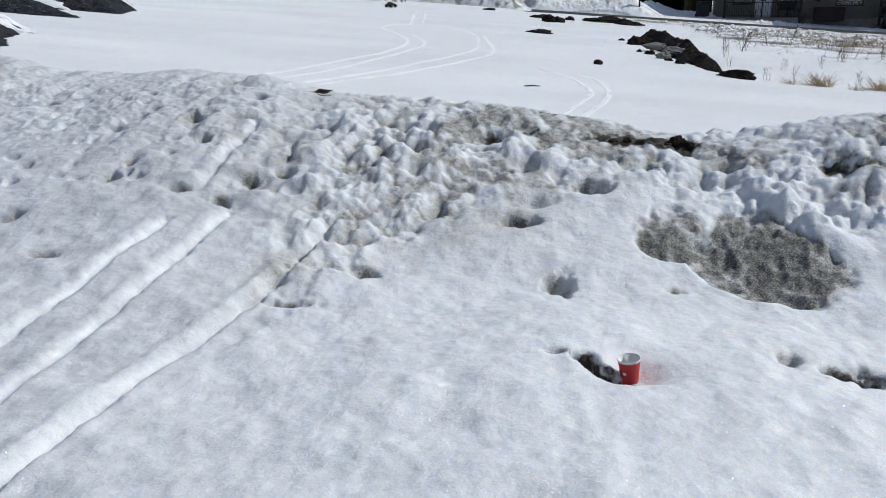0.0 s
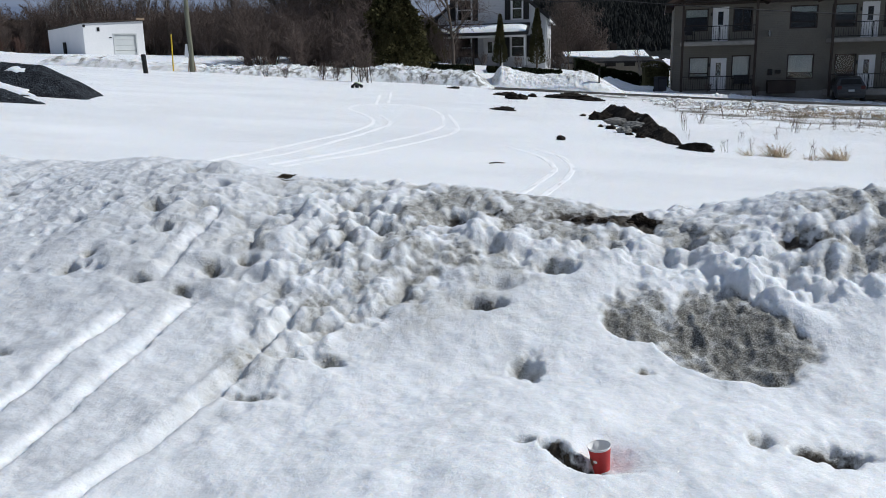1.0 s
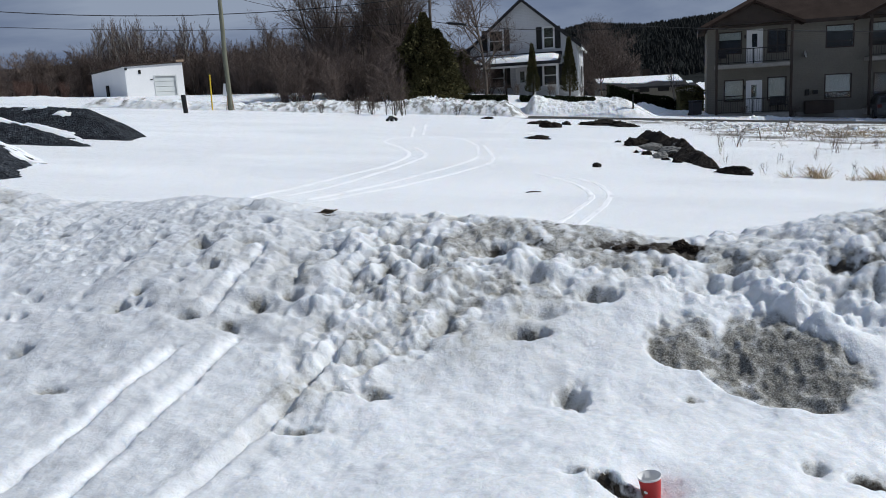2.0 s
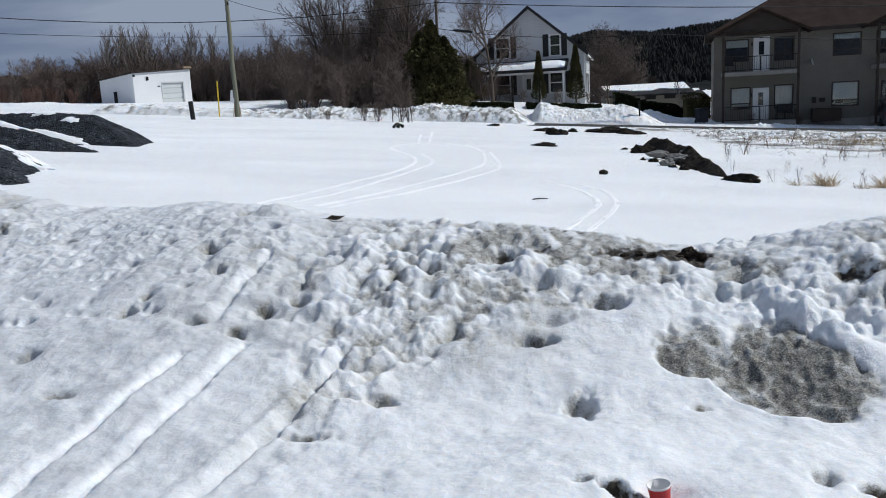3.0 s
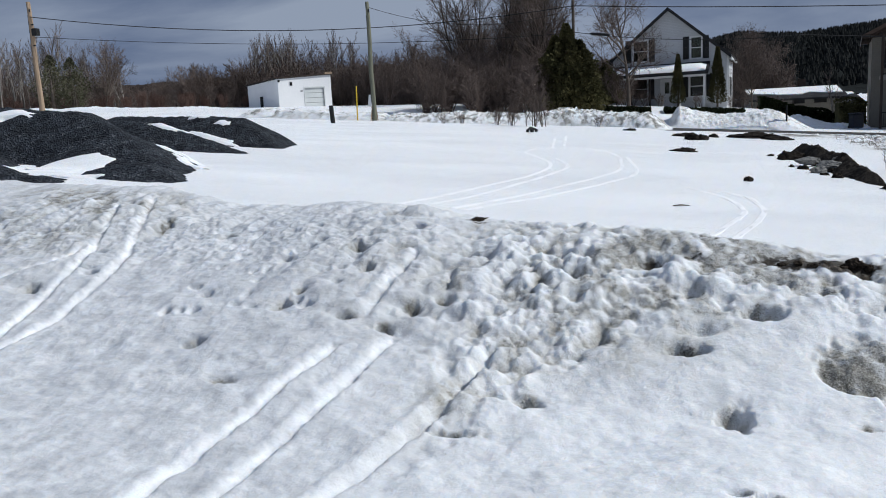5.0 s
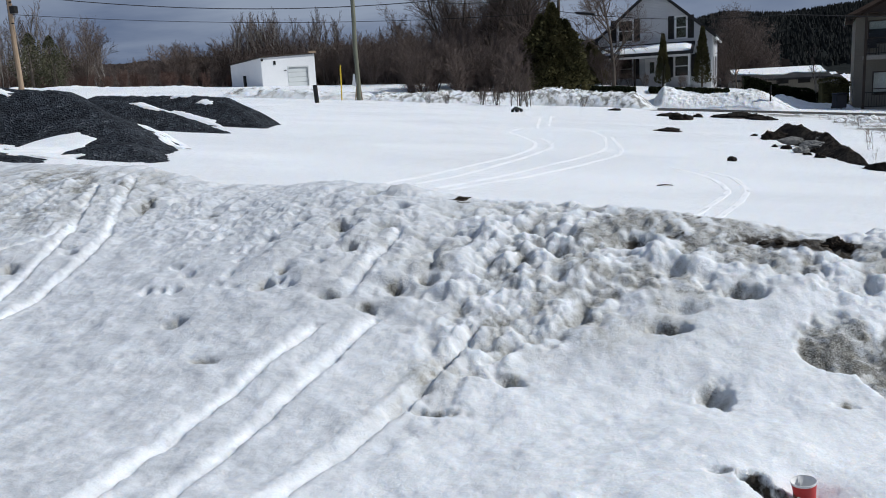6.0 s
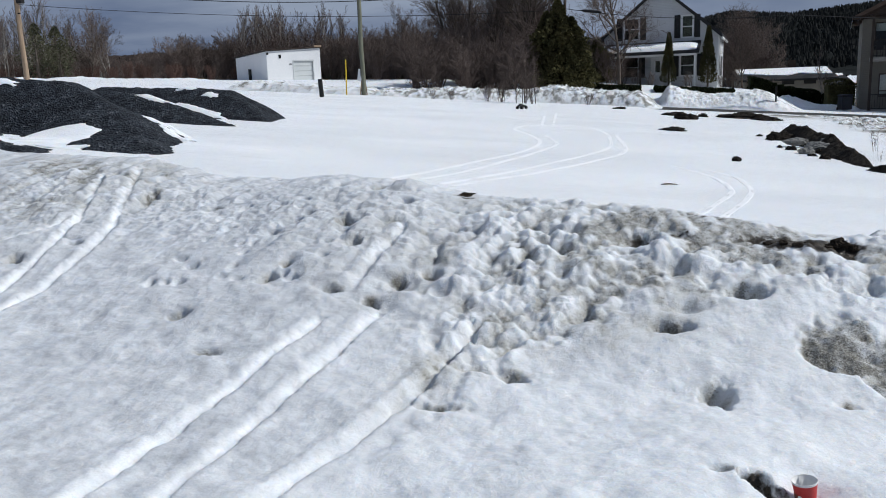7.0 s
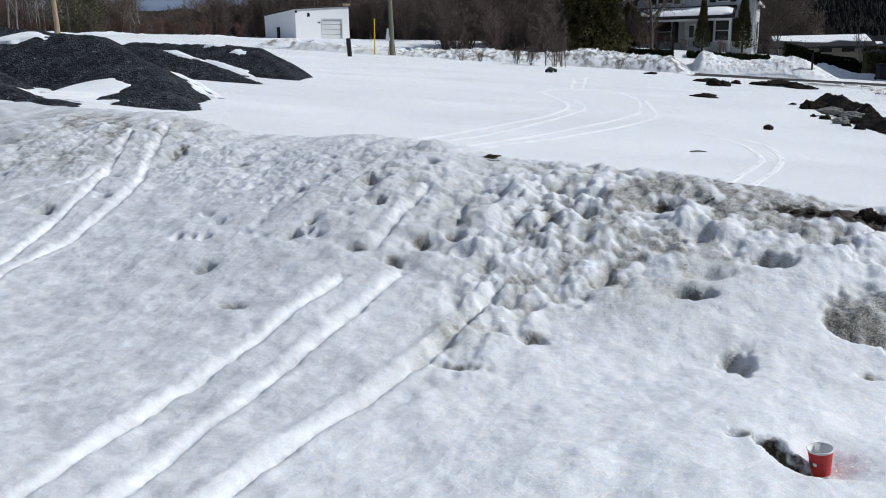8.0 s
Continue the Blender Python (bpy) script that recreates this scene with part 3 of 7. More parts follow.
        k = k * ease((y1 + 0.10 + 0.05 * wave(x, y, 0.06, 108) - y) / 0.14) * ease((y - y0) / 0.1) * (0.9 + 0.2 * wave(x, y, 0.045, 109))
        # a steep wall on the right, a gentle one on the left, a soft pushed-up rim
        floor = ease((wide - side) / 0.022) * ease((side + 1.7 * wide) / (1.5 * wide))
        z = z - near * k * (deep * floor - 0.22 * deep * np.exp(-((np.abs(side + 0.2 * wide) - 1.2 * wide - 0.020) / 0.024) ** 2))
        # whiter pressed snow, the sunlit left wall's brightness put into its colour
        pressed = np.maximum(pressed, near * k ** 0.5 * ease((wide - 0.004 - side) / 0.020) * ease((side + 1.6 * wide) / wide) * (0.45 + 0.45 * ease(0.7 + wave(x, y, 0.11, 120))) * (1 if line is not RIDGE else 0.85))
    d, _ = along(x, y, smooth_line(RIDGE, 4))
    band = np.exp(-((d + 0.02 * wave(x, y, 0.06, 100)) / 0.09) ** 2)
    pan, pd = melt_pan(x, y)
    edge = ease((1.62 - x) / 0.30)
    z = z - near * pan * (0.012 + 0.05 * edge * ease((3.80 - y) / 0.35) + 0.034 * mounds(x + 0.4 * warp, y, 0.070, 103) + 0.016 * mounds(x, y, 0.030, 105))
    # grime
    g = 0.78 * spot(x, y, -0.20, 4.42, 0.85, 0.74) + 0.36 * spot(x, y, 0.15, 4.12, 0.50, 0.36) + 0.75 * spot(x, y, 0.55, 4.72, 0.55, 0.30)
    g = g + 1.05 * spot(x, y, 1.00, 4.48, 0.34, 0.20, -15) + 1.25 * spot(x, y, 1.74, 4.18, 0.42, 0.20, -28) + 1.0 * spot(x, y, 2.25, 4.15, 0.40, 0.34)
    g = g + 0.50 * spot(x, y, 2.05, 3.85, 0.30, 0.12, -30) + 0.5 * spot(x, y, -0.55, 3.60, 0.20, 0.45, -20) + 0.40 * spot(x, y, 0.70, 4.2, 0.16, 0.08)
    g = g + 0.85 * spot(x, y, -4.2, 5.9, 1.1, 0.6, -15) + 0.45 * spot(x, y, -3.9, 4.9, 0.6, 0.6) + 0.22 * spot(x, y, -1.3, 4.6, 0.6, 0.7) + 0.25 * spot(x, y, -0.2, 5.0, 0.9, 0.2, -16)
    g = 1.06 * g * np.clip(0.52 + 0.8 * fbm(x, y, 0.17, 111, 4) + 0.55 * fbm(x, y, 0.06, 112, 3) - lump * (0.6 * broad + 1.1 * middle + 0.8 * small), 0.05, 1.8)
    g = g + near * bowl * (0.22 + 0.3 * wave(x, y, 0.05, 119))
    g = g * (1 - 0.85 * np.exp(-(tongue / 0.07) ** 2))
    inner = ease(0.9 - (pd + 0.55) * 1.6)
    g = np.minimum(g, 0.78)
    g = np.maximum(g, 1.0 * pan * (0.82 + 0.25 * inner + 0.42 * fbm(x, y, 0.06, 113, 3)) * ease((4.10 - y + 0.15 * wave(x, y, 0.15, 115)) / 0.3))
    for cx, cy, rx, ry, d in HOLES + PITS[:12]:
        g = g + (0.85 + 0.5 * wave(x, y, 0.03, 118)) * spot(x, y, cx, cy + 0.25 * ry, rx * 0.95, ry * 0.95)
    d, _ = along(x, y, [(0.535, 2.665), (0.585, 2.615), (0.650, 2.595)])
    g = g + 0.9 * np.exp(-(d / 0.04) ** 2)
    g = g + 0.16 * band * ease((y - 2.2) / 1.2) * (0.6 + 0.8 * wave(x, y, 0.07, 117))
    g = np.clip(g, 0, 1) * near
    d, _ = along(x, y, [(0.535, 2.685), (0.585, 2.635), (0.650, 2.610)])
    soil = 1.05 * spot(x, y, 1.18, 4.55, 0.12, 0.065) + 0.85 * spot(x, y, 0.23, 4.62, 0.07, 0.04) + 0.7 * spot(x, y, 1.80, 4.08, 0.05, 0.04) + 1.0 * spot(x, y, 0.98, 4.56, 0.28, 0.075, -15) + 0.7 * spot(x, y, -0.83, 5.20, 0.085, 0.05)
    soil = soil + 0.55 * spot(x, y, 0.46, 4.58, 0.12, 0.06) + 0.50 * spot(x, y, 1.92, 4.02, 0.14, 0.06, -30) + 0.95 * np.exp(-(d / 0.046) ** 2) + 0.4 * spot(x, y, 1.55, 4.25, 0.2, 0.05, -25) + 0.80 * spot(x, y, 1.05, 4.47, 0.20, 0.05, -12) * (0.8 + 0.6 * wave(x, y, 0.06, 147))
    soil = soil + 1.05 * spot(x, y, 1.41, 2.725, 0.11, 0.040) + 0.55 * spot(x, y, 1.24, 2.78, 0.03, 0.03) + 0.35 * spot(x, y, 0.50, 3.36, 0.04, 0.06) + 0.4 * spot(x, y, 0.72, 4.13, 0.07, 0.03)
    soil = soil + 0.45 * spot(x, y, 2.3, 4.2, 0.25, 0.2) * (0.6 + wave(x, y, 0.12, 141)) + 0.35 * spot(x, y, 0.55, 4.85, 0.4, 0.12, -15) * (0.6 + wave(x, y, 0.1, 143))
    # weedy broken ground towards the road on the right
    rough = ease((y - 19) / 8) * ease((43.8 - y) / 1.5) * ease((x - 5.5 - 0.10 * (y - 15)) / 2.0)
    z = z + rough * (0.10 * fbm(x, y, 1.3, 121, 4, 0.6))
    verge = ease((y - 37) / 3) * ease((43.9 - y) / 1.0) * ease((x - 4) / 3)
    z = z + verge * 0.05 * np.clip(fbm(x, y, 0.8, 123, 4, 0.6) + 0.5, 0, 2)
    g = g + np.clip(3.2 * rough * spot(x, y, 14, 29, 7.0, 8.0) * (0.22 + 1.8 * fbm(x * 0.6, y, 0.8, 127, 4, 0.7)) + 0.9 * verge * (0.35 + 1.6 * fbm(x, y, 0.9, 129, 3)), 0, 1)
    # the road bed is scraped flat
    bed = ease((y - 43.6) / 0.5) * ease((51.0 - y) / 0.6) * ease((x - 0.5) / 1.5)
    z = z - bed * 0.12
    # old granular ice on the bank, greyer towards its left; cleaner snow on the lot
    age = near * np.clip(0.42 + 0.62 * ease((-x + 0.1) / 1.7) + 0.25 * fbm(x, y, 0.5, 131, 3), 0, 1) * ease((0.7 - past) / 0.6) * (1 - np.clip(pressed * (1.05 + 0.4 * wave(x, y, 0.05, 96)), 0, 1))
    age = age + (1 - near) * np.clip(0.22 + 0.35 * fbm(x * 0.35, y, 1.2, 133, 4), 0, 0.6)
    # soft red spot right of the cup: its bounce light, put into the colour
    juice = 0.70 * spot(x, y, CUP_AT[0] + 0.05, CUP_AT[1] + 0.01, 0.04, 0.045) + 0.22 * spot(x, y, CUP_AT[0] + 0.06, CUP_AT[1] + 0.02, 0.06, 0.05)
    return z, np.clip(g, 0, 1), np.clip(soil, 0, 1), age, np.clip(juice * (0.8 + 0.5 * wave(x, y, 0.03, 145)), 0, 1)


def steps(lo, hi, fine, grow, cap, end_lo, end_hi):
    """Grid lines: even between lo and hi, then wider and wider."""
    mid = list(np.arange(lo, hi, fine))
    up, d = [mid[-1]], fine
    while up[-1] < end_hi:
        d = min(d * grow, cap(up[-1]))
        up.append(up[-1] + d)
    down, d = [mid[0]], fine
    while down[-1] > end_lo:
        d = min(d * grow, cap(down[-1]))
        down.append(down[-1] - d)
    return np.array(down[:0:-1] + mid + up[1:])


def grid_mesh(name, xs, ys, z, material, **fields):
    nx, ny = len(xs), len(ys)
    co = np.empty((ny, nx, 3), np.float32)
    co[..., 0], co[..., 1], co[..., 2] = xs[None, :], ys[:, None], z
    i = (np.arange(ny - 1)[:, None] * nx + np.arange(nx - 1)[None, :]).ravel()
    quads = np.stack([i, i + 1, i + nx + 1, i + nx], 1).astype(np.int32)
    return array_mesh(name, co.reshape(-1, 3), quads, material, **fields)


def array_mesh(name, co, quads, material, smooth=True, **fields):
    me = bpy.data.meshes.new(name)
    me.vertices.add(len(co))
    me.vertices.foreach_set("co", np.ascontiguousarray(co, np.float32).ravel())
    me.loops.add(quads.size)
    me.loops.foreach_set("vertex_index", quads.ravel())
    me.polygons.add(len(quads))
    k = quads.shape[1]
    me.polygons.foreach_set("loop_start", np.arange(0, quads.size, k, dtype=np.int32))
    me.polygons.foreach_set("use_smooth", np.full(len(quads), smooth))
    for key, val in fields.items():
        me.attributes.new(key, "FLOAT", "POINT").data.foreach_set("value", np.ascontiguousarray(val, np.float32).ravel())
    me.materials.append(material)
    me.update(calc_edges=True)
    me.validate()
    return me


def cap_x(v):
    return 0.35 if -14 < v < 24 else 0.12 * abs(v)


def cap_y(v):
    return 0.30 if 0 < v < 54 else max(0.5, 0.10 * abs(v))


GX = steps(-4.3, 2.8, 0.0092, 1.06, cap_x, -1600, 1600)
GY = steps(1.7, 5.9, 0.0092, 1.06, cap_y, -400, 2400)
gx, gy = np.meshgrid(GX, GY)
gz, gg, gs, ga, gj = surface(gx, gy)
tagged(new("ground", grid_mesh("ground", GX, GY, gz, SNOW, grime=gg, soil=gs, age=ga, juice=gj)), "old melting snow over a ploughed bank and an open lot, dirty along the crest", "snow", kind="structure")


def ground_at(x, y):
    return float(surface(np.array([float(x)]), np.array([float(y)]))[0][0])


# ---- road and far snow banks ----
def strip(name, x0, x1, y0, y1, z_over, material, label, category, lines=160, dip=0.0):
    xs, ys = np.linspace(x0, x1, lines), np.linspace(y0, y1, 9)
    x, y = np.meshgrid(xs, ys)
    z = lie(x, y) + z_over - dip * ((y - (y0 + y1) / 2) / (y1 - y0) * 2) ** 2
    return tagged(new(name, grid_mesh(name, xs, ys, z, material)), label, category, kind="structure")


strip("road", 1.6, 120, 43.9, 50.3, -0.035, ASPHALT, "wet grey asphalt road between ploughed snow banks", "road", dip=0.03)


def snow_ridge(name, x0, y0, x1, y1, width, height, seed, label, lumps=0.25, cells=(110, 34), grime=0.25, ends=(0.15, 0.15), rubble=0.20, spots=0.45):
    """A ploughed ridge of snow from one point to another, rising off the ground."""
    n, m = cells
    k, w = np.meshgrid(np.linspace(0, 1, n), np.linspace(-1, 1, m))
    dx, dy = x1 - x0, y1 - y0
    ll = math.hypot(dx, dy)
    ux, uy = dx / ll, dy / ll
    bend = 0.25 * width * wave(k * ll, k * 0, 6.0, seed)
    x = x0 + dx * k - uy * (w * width / 2 + bend)
    y = y0 + dy * k + ux * (w * width / 2 + bend)
    end = ease(k / max(ends[0], 1e-3)) * ease((1 - k) / max(ends[1], 1e-3))
    prof = np.clip(1 - np.abs(w) ** 2.2, 0, 1)
    tall = height * (0.8 + 0.35 * wave(k * ll, k * 0 + 3, 3.0, seed + 1)) * end
    bumps = fbm(x, y, 0.9, seed + 2, 4, 0.6)
    z = lie(x, y) + tall * prof * (1 + lumps * bumps) + rubble * prof ** 0.5 * end * (np.abs(fbm(x, y, spots, seed + 5, 3, 0.65)) - 0.2) - 0.12
    g = np.clip(1.5 * grime * (0.50 + 2.2 * fbm(x, y, spots, seed + 9, 4, 0.7)) * prof ** 0.5, 0, 0.9)
    co = np.stack([x, y, z], -1).reshape(-1, 3)
    i = (np.arange(m - 1)[:, None] * n + np.arange(n - 1)[None, :]).ravel()
    me = array_mesh(name, co, np.stack([i, i + 1, i + n + 1, i + n], 1).astype(np.int32), SNOW, grime=g, soil=g * 0)
    return tagged(new(name, me), label, "snow bank", "ploughed snow banks")


snow_ridge("snow_bank", -26, 51.0, -13.5, 48.8, 3.2, 0.75, 201, "low ploughed bank of old snow before the shed", grime=0.5)
snow_ridge("snow_bank", -15.5, 48.6, 2.4, 47.4, 3.4, 0.98, 211, "long lumpy snow bank below the bare woods", lumps=0.13, grime=0.8, cells=(300, 56), ends=(0.08, 0.10), rubble=0.20, spots=0.24)
snow_ridge("snow_bank", 1.9, 52.2, 11.0, 52.0, 4.2, 1.16, 221, "tall rounded snow heap beside the road", lumps=0.16, grime=0.34, ends=(0.09, 0.36), cells=(190, 64), rubble=0.13, spots=0.22)
snow_ridge("snow_bank", 9.0, 55.0, 14.2, 56.5, 2.4, 0.65, 231, "smooth snow bank along the driveway", lumps=0.1, grime=0.05)
snow_ridge("snow_bank", 13.5, 51.2, 19.5, 51.0, 0.8, 0.22, 241, "thin rim of snow along the far kerb", lumps=0.3, grime=0.2)
snow_ridge("snow_bank", 20.5, 51.3, 27.5, 51.1, 0.9, 0.20, 243, "thin rim of snow along the far kerb", lumps=0.3, grime=0.2)
snow_ridge("snow_bank", 5.5, 42.4, 34, 42.2, 2.8, 0.10, 261, "low crumbled snow bank along the near kerb, full of road dirt", lumps=0.9, grime=0.55, cells=(620, 60), ends=(0.1, 0.02), rubble=0.22, spots=0.34)
snow_ridge("snow_bank", 6.5, 38.2, 33, 37.8, 9.5, 0.12, 271, "broken lumpy snow full of dirt and dead stalks beside the road", lumps=0.6, grime=0.75, cells=(560, 120), ends=(0.12, 0.02), rubble=0.27, spots=0.40)
snow_ridge("snow_bank", -75, 62, -27, 60.5, 7.0, 0.30, 251, "wide bank of snow at the edge of the woods", lumps=0.15, grime=0.1)


# ---- tyre tracks across the field ----
def tyre_track(line):
    """A pressed groove with a crumbled rim either side."""
    pts = smooth_line(line, 8)
    n = len(pts)
    cross = [(-0.052, -0.005), (-0.034, 0.0035), (-0.020, 0.0015), (0.020, 0.0015), (0.034, 0.004), (0.052, -0.005)]
    co = []
    for i, (x, y) in enumerate(pts):
        a, b = pts[max(i - 1, 0)], pts[min(i + 1, n - 1)]
        d = math.hypot(b[0] - a[0], b[1] - a[1])
        nx, ny = (b[1] - a[1]) / d, -(b[0] - a[0]) / d
        for j, (o, h) in enumerate(cross):
            w = float(wave(x * 1.0, y + j, 0.25, 301))
            co.append((x + nx * o * (1 + 0.25 * w), y + ny * o * (1 + 0.25 * w), h * (1 + 0.4 * w) + 0.003 * w))
    co = np.array(co)
    co[:, 2] += surface(co[:, 0], co[:, 1])[0]
    k = len(cross)
    quads = np.array([(i * k + j, i * k + j + 1, (i + 1) * k + j + 1, (i + 1) * k + j) for i in range(n - 1) for j in range(k - 1)], np.int32)
    me = array_mesh("tyre_track", co, quads, FRESH, grime=np.zeros(len(co)), soil=np.zeros(len(co)))
    tagged(new("tyre_track", me), "narrow tyre track pressed into the clean snow", "tyre track", "tyre tracks in the field", kind="structure")


for line in (
    [(-2.95, 10.3), (-2.79, 10.99), (-2.16, 13.5), (-1.72, 15.94), (-1.68, 18.2), (-2.2, 20.4), (-2.75, 22.1), (-2.46, 23.9), (-1.3, 24.9), (-0.45, 22.6), (-0.17, 18.2), (-0.55, 15.6), (-1.1, 13.6), (-2.15, 10.4)],
    [(-2.5, 10.7), (-1.9, 13.1), (-1.45, 15.9), (-1.30, 18.0), (-1.75, 20.2)],
    [(-1.98, 10.33), (-0.99, 12.77), (-0.29, 14.72), (0.14, 17.2), (-0.10, 21.4)],
    [(-2.23, 24.1), (-2.98, 32.9)], [(-1.99, 25.1), (-2.57, 33.2)],
    [(0.85, 8.9), (1.01, 9.53), (1.29, 10.53), (1.49, 11.33), (1.51, 11.93), (1.4, 12.98), (0.92, 14.36)],
    [(1.02, 8.6), (1.19, 9.28), (1.49, 10.32), (1.75, 11.43), (1.79, 12.3), (1.74, 13.11), (1.41, 13.94)],
):
    tyre_track(line)


# ---- dark gravel heaps with snow left on them ----
def heap(name, x0, y0, x1, y1, cell, seed, label, ridges):
    """A tipped heap: ridge lines of given height whose sides run out at the angle of repose."""
    xs, ys = np.linspace(x0, x1, int((x1 - x0) / cell)), np.linspace(y0, y1, int((y1 - y0) / cell))
    x, y = np.meshgrid(xs, ys)
    h = np.full_like(x, -1.0)
    warp = 0.35 * fbm(x, y, 1.6, seed, 3)
    for ax, ay, ah, bx, by, bh, slope in ridges:
        dx, dy = bx - ax, by - ay
        k = np.clip(((x - ax) * dx + (y - ay) * dy) / (dx * dx + dy * dy), 0, 1)
        d = np.hypot(x - ax - k * dx, y - ay - k * dy)
        side = slope * (1 + 0.22 * fbm(x, y, 1.2, seed + 7, 3))
        h = np.maximum(h, ah + (bh - ah) * k - side * np.maximum(np.hypot(d, 0.16) - 0.16 + 0.35 * warp * np.minimum(d, 0.6), 0))
    h = h * (1 + 0.07 * fbm(x, y, 0.9, seed + 2, 3)) + 0.035 * fbm(x, y, 0.35, seed + 3, 3) + 0.014 * wave(x, y, 0.09, seed + 5)
    z = np.where(h < -0.02, lie(x, y) - 0.25, lie(x, y) + h - 0.02)
    return tagged(new(name, grid_mesh(name, xs, ys, z, GRAVEL)), label, "gravel heap", "dark gravel heaps")


heap("gravel_heap", -19, 10.2, -6.0, 19.0, 0.06, 401, "big heap of dark crushed gravel with snow in its hollows",
     ((-14.2, 15.8, 1.08, -10.9, 15.2, 0.99, 0.62), (-10.9, 15.2, 0.99, -9.6, 14.4, 0.64, 0.60), (-9.6, 14.4, 0.64, -7.5, 12.9, 0.05, 0.42), (-17.5, 15.0, 1.0, -14.2, 15.8, 1.08, 0.6),
      (-8.5, 12.55, 0.20, -7.9, 12.4, 0.26, 0.45), (-7.9, 12.4, 0.26, -6.9, 11.75, 0.04, 0.38), (-9.4, 11.35, 0.08, -8.9, 11.3, 0.08, 0.25),
      (-12.2, 16.6, 0.75, -10.8, 18.0, 0.03, 0.5), (-13.4, 13.2, 0.55, -12.0, 13.0, 0.45, 0.5), (-12.6, 12.5, 0.42, -10.9, 11.9, 0.30, 0.42), (-10.9, 11.9, 0.30, -9.75, 11.6, 0.10, 0.38)))
heap("gravel_heap", -16, 17.2, -8.1, 21.4, 0.06, 411, "low tongue of dark gravel half buried in snow",
     ((-14.1, 20.0, 0.72, -11.9, 19.5, 0.64, 0.6), (-11.9, 19.5, 0.64, -8.9, 18.2, 0.03, 0.45)))
heap("gravel_heap", -17, 20.0, -8.6, 25.0, 0.06, 421, "rounded heap of dark gravel with a snow patch on top",
     ((-15.4, 22.8, 0.70, -12.6, 22.3, 0.76, 0.6), (-12.6, 22.3, 0.76, -10.75, 21.9, 0.74, 0.6), (-10.75, 21.9, 0.74, -9.15, 20.65, 0.05, 0.55)))


def snow_patch(cx, cy, rx, ry, turn, over, seed):
    """A tongue of old snow lying on a heap or over its foot."""
    n = 26
    co, quads = [], []
    c, s = math.cos(radians(turn)), math.sin(radians(turn))
    for j in range(n):
        for i in range(n):
            a, b = i / (n - 1) * 2 - 1, j / (n - 1) * 2 - 1
            # square to disc
            px, py = a * math.sqrt(1 - b * b / 2), b * math.sqrt(1 - a * a / 2)
            r = math.hypot(px, py)
            wob = 1 + 0.35 * float(wave(px * 1.7 + seed, py * 1.7, 1.0, 431)) + 0.22 * float(wave(px * 4 + seed, py * 4, 1.0, 433))
            lx, ly = px * rx * wob, py * ry * wob
            co.append((cx + c * lx - s * ly, cy + s * lx + c * ly, r))
    co = np.array(co)
    return co, n, over


def lay_patches(rows):
    deps = bpy.context.evaluated_depsgraph_get()
    deps.update()
    for k, (cx, cy, rx, ry, turn, over) in enumerate(rows):
        co, n, over = snow_patch(cx, cy, rx, ry, turn, over, k * 3.1)
        z = []
        for x, y, r in co:
            hit, place, *_ = scene.ray_cast(deps, Vector((x, y, 9)), Vector((0, 0, -1)))
            z.append(place.z + over * (1 - r ** 3) - 0.05 * r ** 4)
        z = np.array(z).reshape(n, n)
        for _ in range(3):
            q = np.pad(z, 1, mode="edge")
            soft = (q[:-2, 1:-1] + q[2:, 1:-1] + q[1:-1, :-2] + q[1:-1, 2:] + q[1:-1, 1:-1]) / 5
            z = np.maximum(soft, z - 0.03)
        xyz = np.stack([co[:, 0], co[:, 1], z.ravel()], -1)
        i = (np.arange(n - 1)[:, None] * n + np.arange(n - 1)[None, :]).ravel()
        me = array_mesh("snow_patch", xyz, np.stack([i, i + 1, i + n + 1, i + n], 1).astype(np.int32), SNOW, grime=np.zeros(n * n), soil=np.zeros(n * n))
        tagged(new("snow_patch", me), "tongue of old snow lying on the dark gravel", "snow patch", "snow patches on the gravel")


lay_patches(((-9.9, 12.8, 1.15, 0.60, 20, 0.05), (-8.9, 12.0, 0.7, 0.26, -8, 0.03), (-13.0, 15.12, 0.85, 0.24, 6, 0.06), (-8.75, 14.95, 0.85, 0.26, -24, 0.05), (-8.0, 14.2, 0.7, 0.22, -30, 0.04),
             (-11.25, 21.65, 0.42, 0.24, -10, 0.02), (-12.3, 22.1, 0.6, 0.14, -4, 0.02), (-11.2, 20.75, 1.2, 0.30, -24, 0.04), (-12.4, 20.9, 1.0, 0.26, -8, 0.04), (-11.5, 19.28, 1.0, 0.20, -14, 0.03)))


# ---- soil and rubble ----
def clod(name, cx, cy, length, width, height, turn, seed, material, label, category, group="", rough=0.35, sink=0.04):
    """A rough lump or low ridge of soil, or a stone."""
    bm = bmesh.new()
    bmesh.ops.create_icosphere(bm, subdivisions=4, radius=1.0)
    for v in bm.verts:
        p = v.co.copy()
        k = 1 + rough * noise.fractal(p * 1.6 + Vector((seed, 0, 0)), 0.7, 2.0, 5) + (0.26 if material is SOIL else 0.12) * noise.noise(p * 6 + Vector((0, seed, 0)))
        v.co = Vector((p.x * length / 2 * k, p.y * width / 2 * k, p.z * height * k))
    me = bpy.data.meshes.new(name)
    bm.to_mesh(me)
    bm.free()
    me.materials.append(material)
    me.polygons.foreach_set("use_smooth", [material is SOIL] * len(me.polygons))
    ob = new(name, me)
    ob.matrix_world = pose(cx, cy, lie_at(cx, cy) - sink, 0, 0, turn)
    return tagged(ob, label, category, group)


